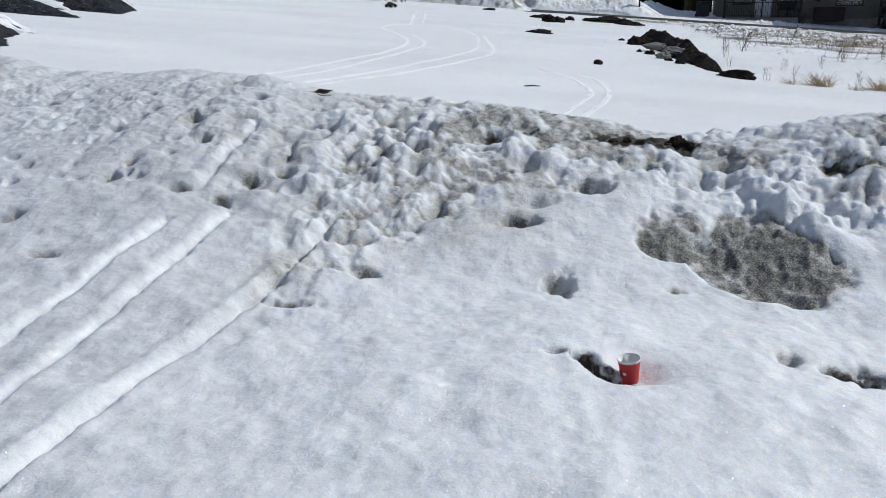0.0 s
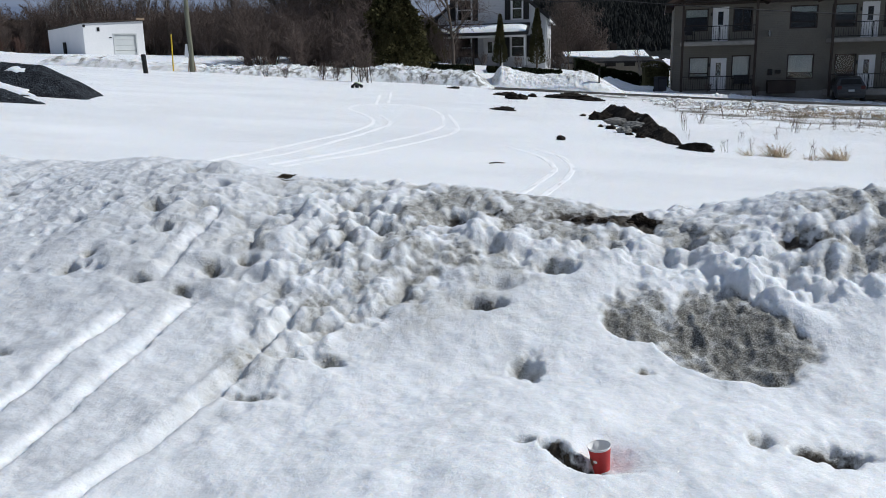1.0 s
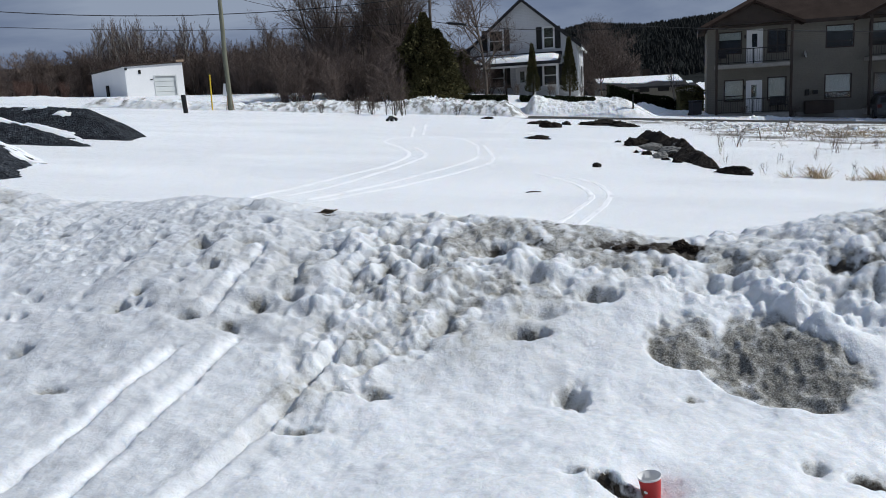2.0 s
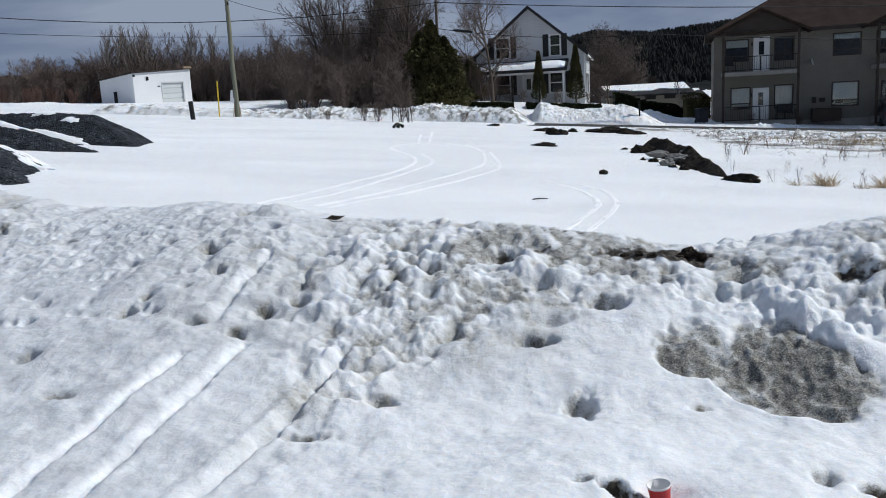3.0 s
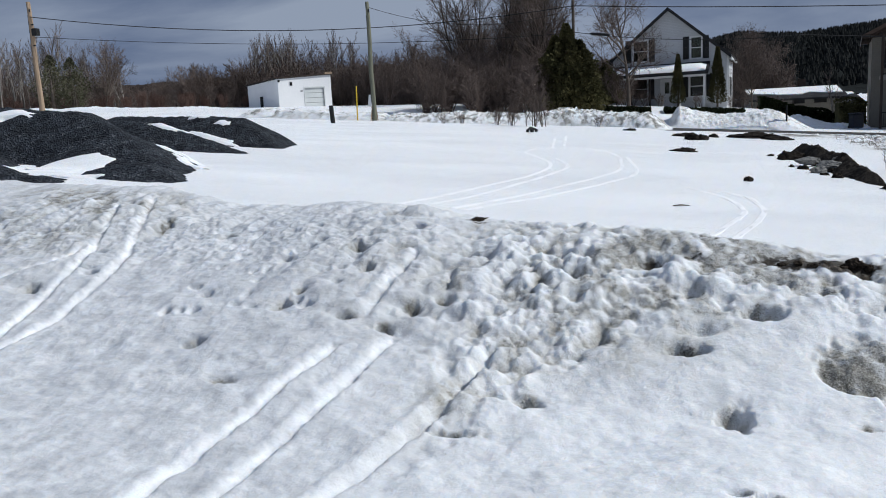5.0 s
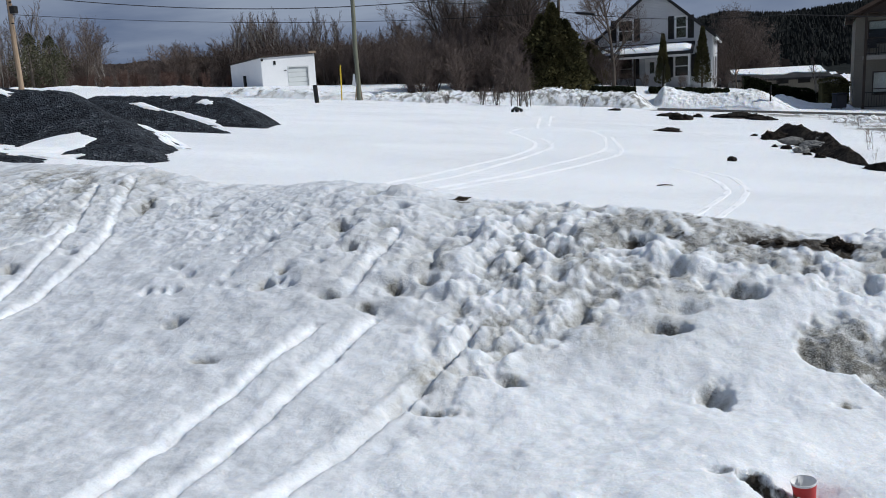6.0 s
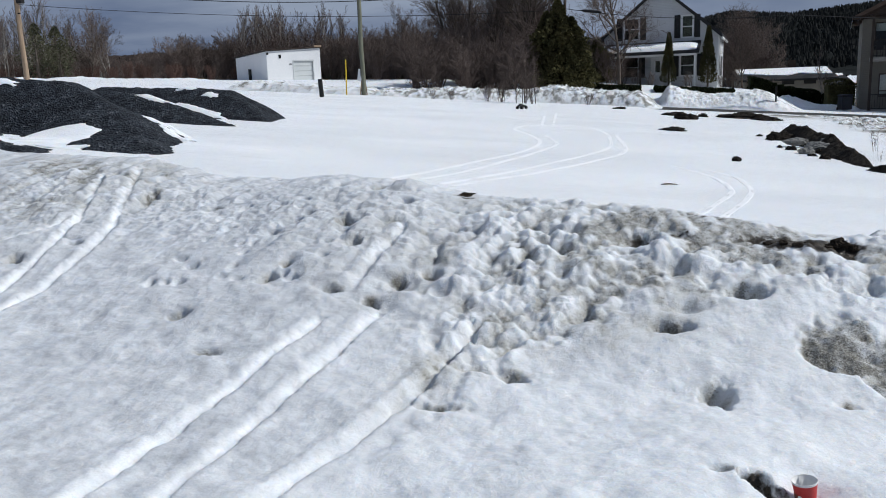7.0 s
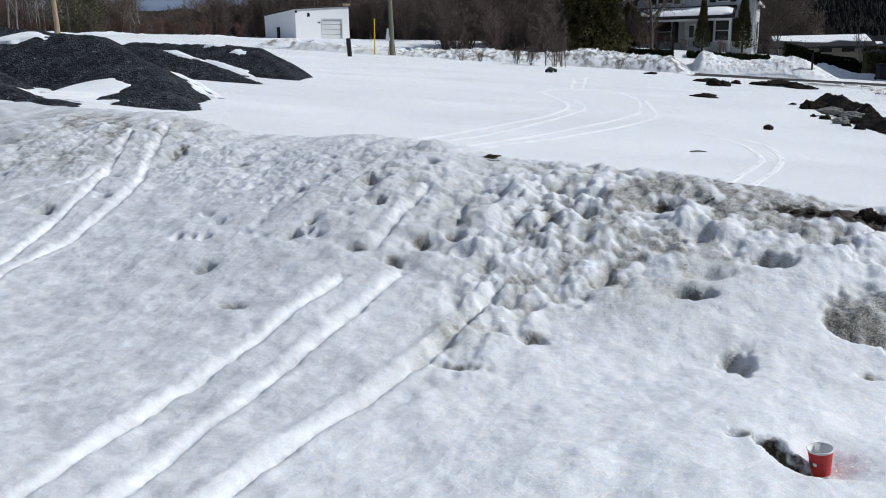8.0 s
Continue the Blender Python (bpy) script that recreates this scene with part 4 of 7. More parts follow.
def soil_ridge():
    """The long dug-out ridge of black soil, high at its far end."""
    n, m = 170, 44
    k, w = np.meshgrid(np.linspace(0, 1, n), np.linspace(-1, 1, m))
    cx, cy = 4.34 + 0.10 * np.sin(k * 5.0) + 0.55 * k ** 2, 15.6 + 10.2 * k
    west = np.interp(k, [0, 0.08, 0.2, 0.45, 0.7, 0.9, 1], [0.05, 0.24, 0.45, 0.52, 0.40, 0.50, 0.25]) * (1 + 0.25 * wave(cy, cy * 0, 0.7, 457))
    east = np.interp(k, [0, 0.1, 0.5, 1], [0.05, 0.22, 0.42, 0.35])
    x, y = cx + w * np.where(w < 0, west, east), cy + 0.1 * w
    tall = np.interp(k, [0, 0.05, 0.2, 0.4, 0.7, 0.92, 1], [0.0, 0.14, 0.24, 0.36, 0.42, 0.36, 0.0])
    prof = np.clip(1 - np.abs(w) ** 1.3, 0, 1)
    z = lie(x, y) - 0.04 + tall * prof * (1 + 0.18 * fbm(x, y, 0.5, 451, 3)) + prof * (0.08 * fbm(x, y, 0.24, 453, 4, 0.75) + 0.05 * (np.abs(wave(x, y, 0.16, 455)) - 0.3))
    co = np.stack([x, y, z], -1).reshape(-1, 3)
    i = (np.arange(m - 1)[:, None] * n + np.arange(n - 1)[None, :]).ravel()
    me = array_mesh("soil_heap", co, np.stack([i, i + 1, i + n + 1, i + n], 1).astype(np.int32), SOIL)
    tagged(new("soil_heap", me), "long ridge of bare black soil dug up beside the snowy lot", "soil heap", "soil heaps")


soil_ridge()
clod("soil_heap", 4.42, 15.15, 0.85, 0.42, 0.17, -55, 3, SOIL, "small tapering heap of black soil on the snow", "soil heap", "soil heaps")
clod("soil_heap", 4.0, 22.8, 0.75, 0.5, 0.24, 20, 5, SOIL, "round clump of black soil on the snow", "soil heap", "soil heaps")
clod("soil_heap", 1.45, 25.0, 0.75, 0.6, 0.13, 0, 7, SOIL, "low clump of black soil on the snow", "soil heap", "soil heaps")
clod("soil_heap", 2.35, 33.4, 0.9, 0.9, 0.27, 0, 9, SOIL, "lumpy heap of black soil near the road", "soil heap", "soil heaps", 0.5)
clod("soil_heap", 2.0, 36.5, 1.1, 0.9, 0.15, 0, 11, SOIL, "flat spill of black soil near the road", "soil heap", "soil heaps")
clod("soil_heap", 3.3, 36.6, 0.35, 0.5, 0.16, 0, 13, SOIL, "small clod of black soil near the road", "soil heap", "soil heaps")
clod("soil_heap", 4.7, 37.0, 2.1, 1.1, 0.22, -8, 15, SOIL, "long heap of black soil near the road", "soil heap", "soil heaps", 0.45)
clod("soil_heap", 5.6, 35.6, 1.1, 1.0, 0.16, -10, 17, SOIL, "low end of a black soil heap near the road", "soil heap", "soil heaps", 0.45)
clod("soil_heap", -0.2, 42.2, 0.6, 0.5, 0.12, 0, 18, SOIL, "small clod of black soil near the road", "soil heap", "soil heaps")
clod("stone", 2.13, 16.1, 0.17, 0.15, 0.07, 10, 19, SOIL, "dark lone clod lying on the clean snow", "stone", "", 0.3, 0.0)
for k, (x, y, l, w, h, turn) in enumerate(((3.95, 20.4, 0.55, 0.34, 0.08, 12), (4.12, 19.0, 0.55, 0.38, 0.10, -14), (3.80, 18.5, 0.35, 0.25, 0.09, 30), (4.45, 19.6, 0.4, 0.3, 0.14, -30))):
    clod("stone_slab", x, y, l, w, h, turn, 31 + k, STONE, "broken grey stone slab in the black soil", "stone", "stone slabs in the soil", 0.28, -0.13 if k in (0, 1, 3) else -0.05)
for k in range(26):
    x, y = random.uniform(3.5, 4.4), random.uniform(16.6, 24.5)
    clod("soil_clod", x, y, random.uniform(0.10, 0.28), random.uniform(0.10, 0.22), random.uniform(0.05, 0.11), random.uniform(0, 180), 61 + k, SOIL, "crumb of black soil on the snow", "clod", "soil clods", 0.4, 0.01)
for x, y, l, w, h, s in ((1.19, 4.55, 0.10, 0.07, 0.034, 81), (1.25, 4.54, 0.06, 0.05, 0.022, 82), (-0.83, 5.25, 0.12, 0.05, 0.018, 83), (1.05, 4.55, 0.07, 0.05, 0.020, 84), (1.12, 4.50, 0.06, 0.05, 0.020, 85), (0.93, 4.54, 0.05, 0.04, 0.014, 86), (0.99, 4.50, 0.06, 0.04, 0.016, 87), (0.86, 4.57, 0.05, 0.035, 0.012, 88)):
    ob = clod("earth_clod", x, y, l, w, h, 20 * s, s, EARTH, "clod of dark earth frozen into the bank's crest", "clod", "earth clods on the crest", 0.5, 0.0)
    ob.location.z = ground_at(x, y) - h * 0.1


# ---- paper cup ----
def paper_cup(m):
    cup = thing("paper_cup", "empty red and white paper coffee cup standing in the snow", "cup", m)
    body = Geo().lathe([(0.0295, 0.0), (0.0300, 0.003), (0.0425, 0.104), (0.0417, 0.104), (0.0290, 0.008), (0.0, 0.008)], 40, False)
    body.v = [(x * (1 + 0.05 * (z / 0.1)), y * (1 - 0.06 * (z / 0.1)), z) for x, y, z in body.v]
    part("wall", body, WHITE_PAPER, cup, "white uncoated inside", True)
    band = Geo().lathe([(0.0303, 0.002), (0.0419, 0.0955), (0.0422, 0.0980)], 40, False)
    band.v = [(x * (1 + 0.05 * (z / 0.1)), y * (1 - 0.06 * (z / 0.1)), z) for x, y, z in band.v]
    part("printed_sleeve", band, RED_PAPER, cup, "bright red print", True)
    rim = Geo()
    ring = [(0.0432 * 1.05 * math.cos(a), 0.0432 * 0.94 * math.sin(a), 0.1045) for a in np.linspace(0, 2 * math.pi, 41)]
    rim.tube(ring, [0.0017] * 41, 6, False)
    part("rim", rim, WHITE_PAPER, cup, "rolled white paper rim", True)
    for a0, r0, w, h, zc, mt, nm in ((200, 0.0385, 26, 0.030, 0.055, BROWN_PAPER, "brown printed shape"), (232, 0.0385, 12, 0.012, 0.06, WHITE_PAPER, "white printed shape")):
        g = Geo()
        n = 10
        for i in range(n):
            for sgn in (-1, 1):
                t = i / (n - 1) * 2 - 1
                a, z = radians(a0 + t * w), zc + sgn * h / 2 * math.sqrt(max(0, 1 - t * t))
                r = 0.0307 + (0.0412 - 0.0303) * z / 0.0905 + 0.0006
                g.v.append((r * 1.05 * math.cos(a), r * 0.95 * math.sin(a), z))
        g.f = [(2 * i, 2 * i + 2, 2 * i + 3, 2 * i + 1) for i in range(n - 1)]
        part("print_mark", g, mt, cup, nm, True)
    return cup


paper_cup(pose(CUP_AT[0], CUP_AT[1], ground_at(*CUP_AT) - 0.022, 4, -7, 0)).scale = (0.80, 0.80, 0.96)


# ---- radio-controlled truck ----
def toy_truck(m):
    t = thing("toy_truck", "radio-controlled monster truck in black and green with fat black tyres", "toy car", m)
    chassis = Geo().box(-0.045, -0.17, 0.085, 0.045, 0.17, 0.105, 0.006)
    chassis.box(-0.12, 0.115, 0.075, 0.12, 0.13, 0.09).box(-0.12, -0.13, 0.075, 0.12, -0.115, 0.09)
    part("chassis", chassis, DARK_PLASTIC, t)
    shell = Geo()
    secs = [(-0.20, 0.115, 0.135, 0.065), (-0.19, 0.11, 0.165, 0.085), (-0.08, 0.11, 0.18, 0.09), (-0.03, 0.11, 0.185, 0.088), (0.02, 0.11, 0.235, 0.068), (0.11, 0.11, 0.235, 0.066), (0.15, 0.11, 0.185, 0.086), (0.20, 0.115, 0.175, 0.085), (0.205, 0.12, 0.135, 0.07)]
    for y, zb, zt, w in secs:
        b = 0.02
        shell.v += [(-w, y, zb), (-w, y, zt - b), (-w + b, y, zt), (w - b, y, zt), (w, y, zt - b), (w, y, zb)]
    for i in range(len(secs) - 1):
        shell.f += [(i * 6 + j, i * 6 + j + 1, i * 6 + 7 + j, i * 6 + 6 + j) for j in range(5)]
    shell.f += [tuple(range(5, -1, -1)), tuple(range(len(secs) * 6 - 6, len(secs) * 6))]
    part("shell", shell, DARK_PLASTIC, t, "black plastic shell")
    part("roof_panel", Geo().box(-0.052, 0.025, 0.228, 0.052, 0.108, 0.240, 0.005), GREEN_SHELL, t, "bright green roof")
    part("bonnet_panel", Geo().box(-0.068, -0.165, 0.168, 0.068, -0.045, 0.190, 0.006), GREEN_SHELL, t, "bright green bonnet")
    part("windscreen", Geo().quad((-0.058, -0.028, 0.188), (0.058, -0.028, 0.188), (0.046, 0.017, 0.233), (-0.046, 0.017, 0.233)), DARK_PLASTIC, t, "black windscreen")
    part("bumper", Geo().box(-0.075, -0.225, 0.085, 0.075, -0.20, 0.12, 0.008), DARK_PLASTIC, t)
    for x in (-1, 1):
        for y in (-1, 1):
            tyre = Geo().lathe([(0.035, -0.04), (0.062, -0.042), (0.070, -0.03), (0.071, 0.0), (0.070, 0.03), (0.062, 0.042), (0.035, 0.04)], 22)
            tr = part("tyre", tyre, RUBBER, t, "", True)
            tr.matrix_local = pose(x * 0.13, y * 0.14, 0.070, 0, 90, 0)
            rim = part("rim", Geo().lathe([(0.0, -0.044), (0.034, -0.044), (0.034, 0.044), (0.0, 0.044)], 14), DARK_PLASTIC, tr)
    return t


TRUCK_AT = (-4.3, 36.2)
toy_truck(pose(*TRUCK_AT, lie_at(*TRUCK_AT) + 0.0, 0, 0, 150))


# ---- poles, posts, wires ----
def utility_pole(x, y, height, r0, r1, material, label, tilt=(0, 0), transformer=False):
    z = lie_at(x, y) - 0.3
    pole = thing("utility_pole", label, "utility pole", pose(x, y, z, tilt[0], tilt[1], 0), "utility poles")
    shaft = Geo().tube([(0.02 * math.sin(k), 0.0, k / 10 * (height + 0.3)) for k in range(11)], [r0 + (r1 - r0) * k / 10 for k in range(11)], 14)
    part("shaft", shaft, material, pole, "", True)
    part("ground_wire", Geo().tube([(-r0 * 0.7, -r0 * 0.75, 0.3), (-r1 * 0.7, -r1 * 0.75, height * 0.93)], [0.012, 0.012], 5), WIRE, pole)
    part("top_insulator", Geo().tube([(0.10, -0.10, height - 0.3), (0.10, -0.10, height - 0.12)], [0.05, 0.035], 8), DARK_PLASTIC, pole)
    if transformer:
        part("meter_box", Geo().box(0.14, -0.25, height - 1.75, 0.50, 0.10, height - 1.30, 0.03), BLACK_METAL, pole, "black equipment box")
        part("bracket", Geo().box(0.05, -0.12, height - 2.35, 0.24, -0.05, height - 2.28, 0.01), BLACK_METAL, pole)
        part("bracket", Geo().box(0.05, -0.12, height - 1.10, 0.24, -0.05, height - 1.03, 0.01), BLACK_METAL, pole)
    return pole


utility_pole(-15.25, 48.0, 6.95, 0.150, 0.105, POLE_GREEN, "greenish treated wooden utility pole standing in the snow")
utility_pole(-35.95, 45.0, 7.0, 0.165, 0.12, POLE_TAN, "tan weathered wooden utility pole with a black box", (0, 0), transformer=True)
utility_pole(-3.72, 54.7, 9.25, 0.115, 0.085, BARK, "slim wooden utility pole beside the cedar tree")


def cable(a, b, sag, r, label):
    pts = [Vector(a).lerp(Vector(b), i / 16) - Vector((0, 0, sag * 4 * (i / 16) * (1 - i / 16))) for i in range(17)]
    solid("overhead_cable", Geo().tube(pts, [r] * 17, 5), WIRE, label, "cable", group="overhead cables")


cable((-35.9, 44.9, 8.9), (-3.69, 54.6, 8.06), 1.15, 0.026, "thick black overhead cable between the poles")
cable((-35.75, 44.9, 7.7), (-3.73, 54.6, 6.38), 0.55, 0.016, "thin black overhead cable between the poles")
cable((-15.15, 48.0, 8.15), (-3.69, 54.6, 7.9), 1.0, 0.014, "thin black drop cable from the shorter pole")
cable((-3.69, 54.6, 8.06), (60, 44, 5.2), 1.1, 0.028, "thick black overhead cable along the road")
cable((-3.69, 54.6, 6.43), (9.0, 50.0, 5.0), 0.35, 0.020, "black overhead cable along the road")
cable((9.0, 50.0, 5.0), (60, 45, 3.2), 0.9, 0.026, "black overhead cable along the road")
solid("cable_splice", Geo().tube([(-2.7, 54.24, 6.24), (-2.5, 54.17, 6.21), (-1.6, 53.83, 6.06), (-1.4, 53.76, 6.03)], [0.03, 0.085, 0.085, 0.03], 10), WIRE, "black sleeve over a cable splice on the wire", "cable", smooth=True)

solid("marker_post", Geo().tube([(0, 0, -0.2), (0, 0, 0.92), (0, 0, 0.95)], [0.12, 0.12, 0.09], 10), BLACK_METAL, "short black post in the snow", "post", pose(-15.65, 42.0, lie_at(-15.65, 42) - 0.02, 0, -3, 0))
wand = thing("marker_wand", "tall yellow plastic marker stake in the snow", "marker", pose(-16.4, 48.2, lie_at(-16.4, 48.2), 0, 1.5, 0))
part("stake", Geo().tube([(0, 0, -0.1), (0, 0, 2.0)], [0.040, 0.036], 10), YELLOW, wand)
part("cap", Geo().tube([(0, 0, 2.0), (0, 0, 2.05)], [0.045, 0.02], 10), YELLOW, wand)
board = thing("tilted_sign", "small white board leaning on the wooden pole", "sign", pose(-15.5, 47.75, lie_at(-15.5, 47.75), -6, 8, 15))
part("board", Geo().box(-0.16, -0.02, 0.85, 0.16, 0.02, 1.55, 0.01), WHITE_TRIM, board)
part("leg", Geo().tube([(0.10, 0, -0.1), (0.10, 0, 0.9)], [0.03, 0.03], 6), POLE_TAN, board)
part("leg", Geo().tube([(0.2, 0.1, 1.4), (0.55, 0.1, -0.1)], [0.03, 0.03], 6), POLE_TAN, board)
solid("thin_post", Geo().tube([(0, 0, -0.1), (0, 0, 1.0)], [0.05, 0.05], 8), BLACK_METAL, "thin dark post by the snow heap", "post", pose(8.45, 50.6, lie_at(8.45, 50.6) + 0.35))


# ---- buildings ----
def wall_with_openings(length, height, thick, openings, z0=0.0):
    """A wall along x, its outer face at y = 0, with openings (x0, z0, x1, z1) through it."""
    return slab_with_openings(0.0, z0, length, z0 + height, 0.0, thick, openings)


def slab_with_openings(x0, z0, x1, z1, ya, yb, openings):
    """One closed slab between ya and yb with openings through it."""
    g, at = Geo(), {}
    xs = sorted({x0, x1, *[v for o in openings for v in (o[0], o[2])]})
    zs = sorted({z0, z1, *[v for o in openings for v in (o[1], o[3])]})

    def v(i, y, k):
        if (i, y, k) not in at:
            at[i, y, k] = len(g.v)
            g.v.append((xs[i], y, zs[k]))
        return at[i, y, k]

    def full(i, k):
        if not (0 <= i < len(xs) - 1 and 0 <= k < len(zs) - 1):
            return False
        cx, cz = (xs[i] + xs[i + 1]) / 2, (zs[k] + zs[k + 1]) / 2
        return not any(o[0] < cx < o[2] and o[1] < cz < o[3] for o in openings)

    for i in range(len(xs) - 1):
        for k in range(len(zs) - 1):
            if full(i, k):
                g.f += [(v(i, ya, k), v(i + 1, ya, k), v(i + 1, ya, k + 1), v(i, ya, k + 1)), (v(i + 1, yb, k), v(i, yb, k), v(i, yb, k + 1), v(i + 1, yb, k + 1))]
                for di, dk, a, b in ((-1, 0, (i, k + 1), (i, k)), (1, 0, (i + 1, k), (i + 1, k + 1)), (0, -1, (i, k), (i + 1, k)), (0, 1, (i + 1, k + 1), (i, k + 1))):
                    if not full(i + di, k + dk):
                        g.f.append((v(a[0], ya, a[1]), v(a[0], yb, a[1]), v(b[0], yb, b[1]), v(b[0], ya, b[1])))
    return g


def window_unit(parent, x0, z0, x1, z1, frame_mat, y=0.0, blind=None, bars=(), fw=0.07, sill=False, wall=0.2):
    """A window in a wall's opening: frame proud of the wall, glass set back, a room or pale reflection sheet behind it.
    """
    panes = [(x0, z0, x1, z1)]
    for way, v in bars:
        panes = [q for x, z, xx, zz in panes for q in (((x, z, xx, v - 0.03), (x, v + 0.03, xx, zz)) if way == "h" else ((x, z, v - 0.03, zz), (v + 0.03, z, xx, zz)))]
    fr = slab_with_openings(x0 - fw, z0 - fw, x1 + fw, z1 + fw, y - 0.03, y + 0.08, panes)
    win = part("window", fr, frame_mat, parent, "window frame")
    part("pane", Geo().box(x0, y + 0.055, z0, x1, y + 0.07, z1), GLASS, win).visible_shadow = False
    # added pale sheet behind the glass, in place of bright reflections
    if blind:
        zt = z1 - (z1 - z0) * blind
        g = Geo()
        n = max(3, int((x1 - x0) / 0.12))
        for i in range(n):
            xa, xb = x0 + (x1 - x0) * i / n, x0 + (x1 - x0) * (i + 1) / n
            g.quad((xa, y + 0.13, zt), (xb, y + 0.13 + 0.015 * (i % 2), zt), (xb, y + 0.13 + 0.015 * (i % 2), z1), (xa, y + 0.13, z1))
        part("blind", g, GLASS_GLARE, win, "pale sheet standing in for reflections in the glass")
    return win


def panel_door(parent, x0, z0, w, h, material, y=0.0, glass=(0.3, 0.5, 0.7, 0.9), label="white panel door"):
    """A framed door with a glazed upper part, a kick panel and a knob."""
    gx0, gz0, gx1, gz1 = x0 + w * glass[0], z0 + h * glass[1], x0 + w * glass[2], z0 + h * glass[3]
    leaf = Geo()
    leaf.box(x0, y, z0, gx0, y + 0.05, z0 + h).box(gx1, y, z0, x0 + w, y + 0.05, z0 + h).box(gx0, y, z0, gx1, y + 0.05, gz0).box(gx0, y, gz1, gx1, y + 0.05, z0 + h)
    leaf.box(gx0, y - 0.012, z0 + 0.18, gx1, y, gz0 - 0.15)
    d = part("door", leaf, material, parent, label)
    part("door_frame", Geo().box(x0 - 0.08, y - 0.03, z0, x0, y + 0.09, z0 + h + 0.08).box(x0 + w, y - 0.03, z0, x0 + w + 0.08, y + 0.09, z0 + h + 0.08).box(x0, y - 0.03, z0 + h, x0 + w, y + 0.09, z0 + h + 0.08), WHITE_TRIM, d)
    part("door_glass", Geo().box(gx0, y + 0.02, gz0, gx1, y + 0.03, gz1), GLASS, d).visible_shadow = False
    part("door_knob", Geo().tube([(x0 + w - 0.09, y, z0 + 1.0), (x0 + w - 0.09, y - 0.07, z0 + 1.0)], [0.03, 0.035], 8), BLACK_METAL, d)
    return d


def railing(parent, x0, x1, y, z, h=0.95, step=0.14, posts=3):
    """A metal rail with thin uprights."""
    r = part("railing", Geo().box(x0, y - 0.03, z + h - 0.05, x1, y + 0.03, z + h).box(x0, y - 0.02, z + 0.08, x1, y + 0.02, z + 0.12), BLACK_METAL, parent, "black metal railing")
    for i in range(posts):
        px = x0 + (x1 - x0) * i / (posts - 1)
        part("post", Geo().box(px - 0.03, y - 0.035, z, px + 0.03, y + 0.035, z + h), BLACK_METAL, r)
    n = int((x1 - x0) / step)
    me = Geo().box(-0.009, -0.009, 0.12, 0.009, 0.009, h - 0.05).mesh("baluster", BLACK_METAL)
    for i in range(1, n):
        b = part("baluster", me, None, r)
        b.location = (x0 + (x1 - x0) * i / n, y, z)
    return r


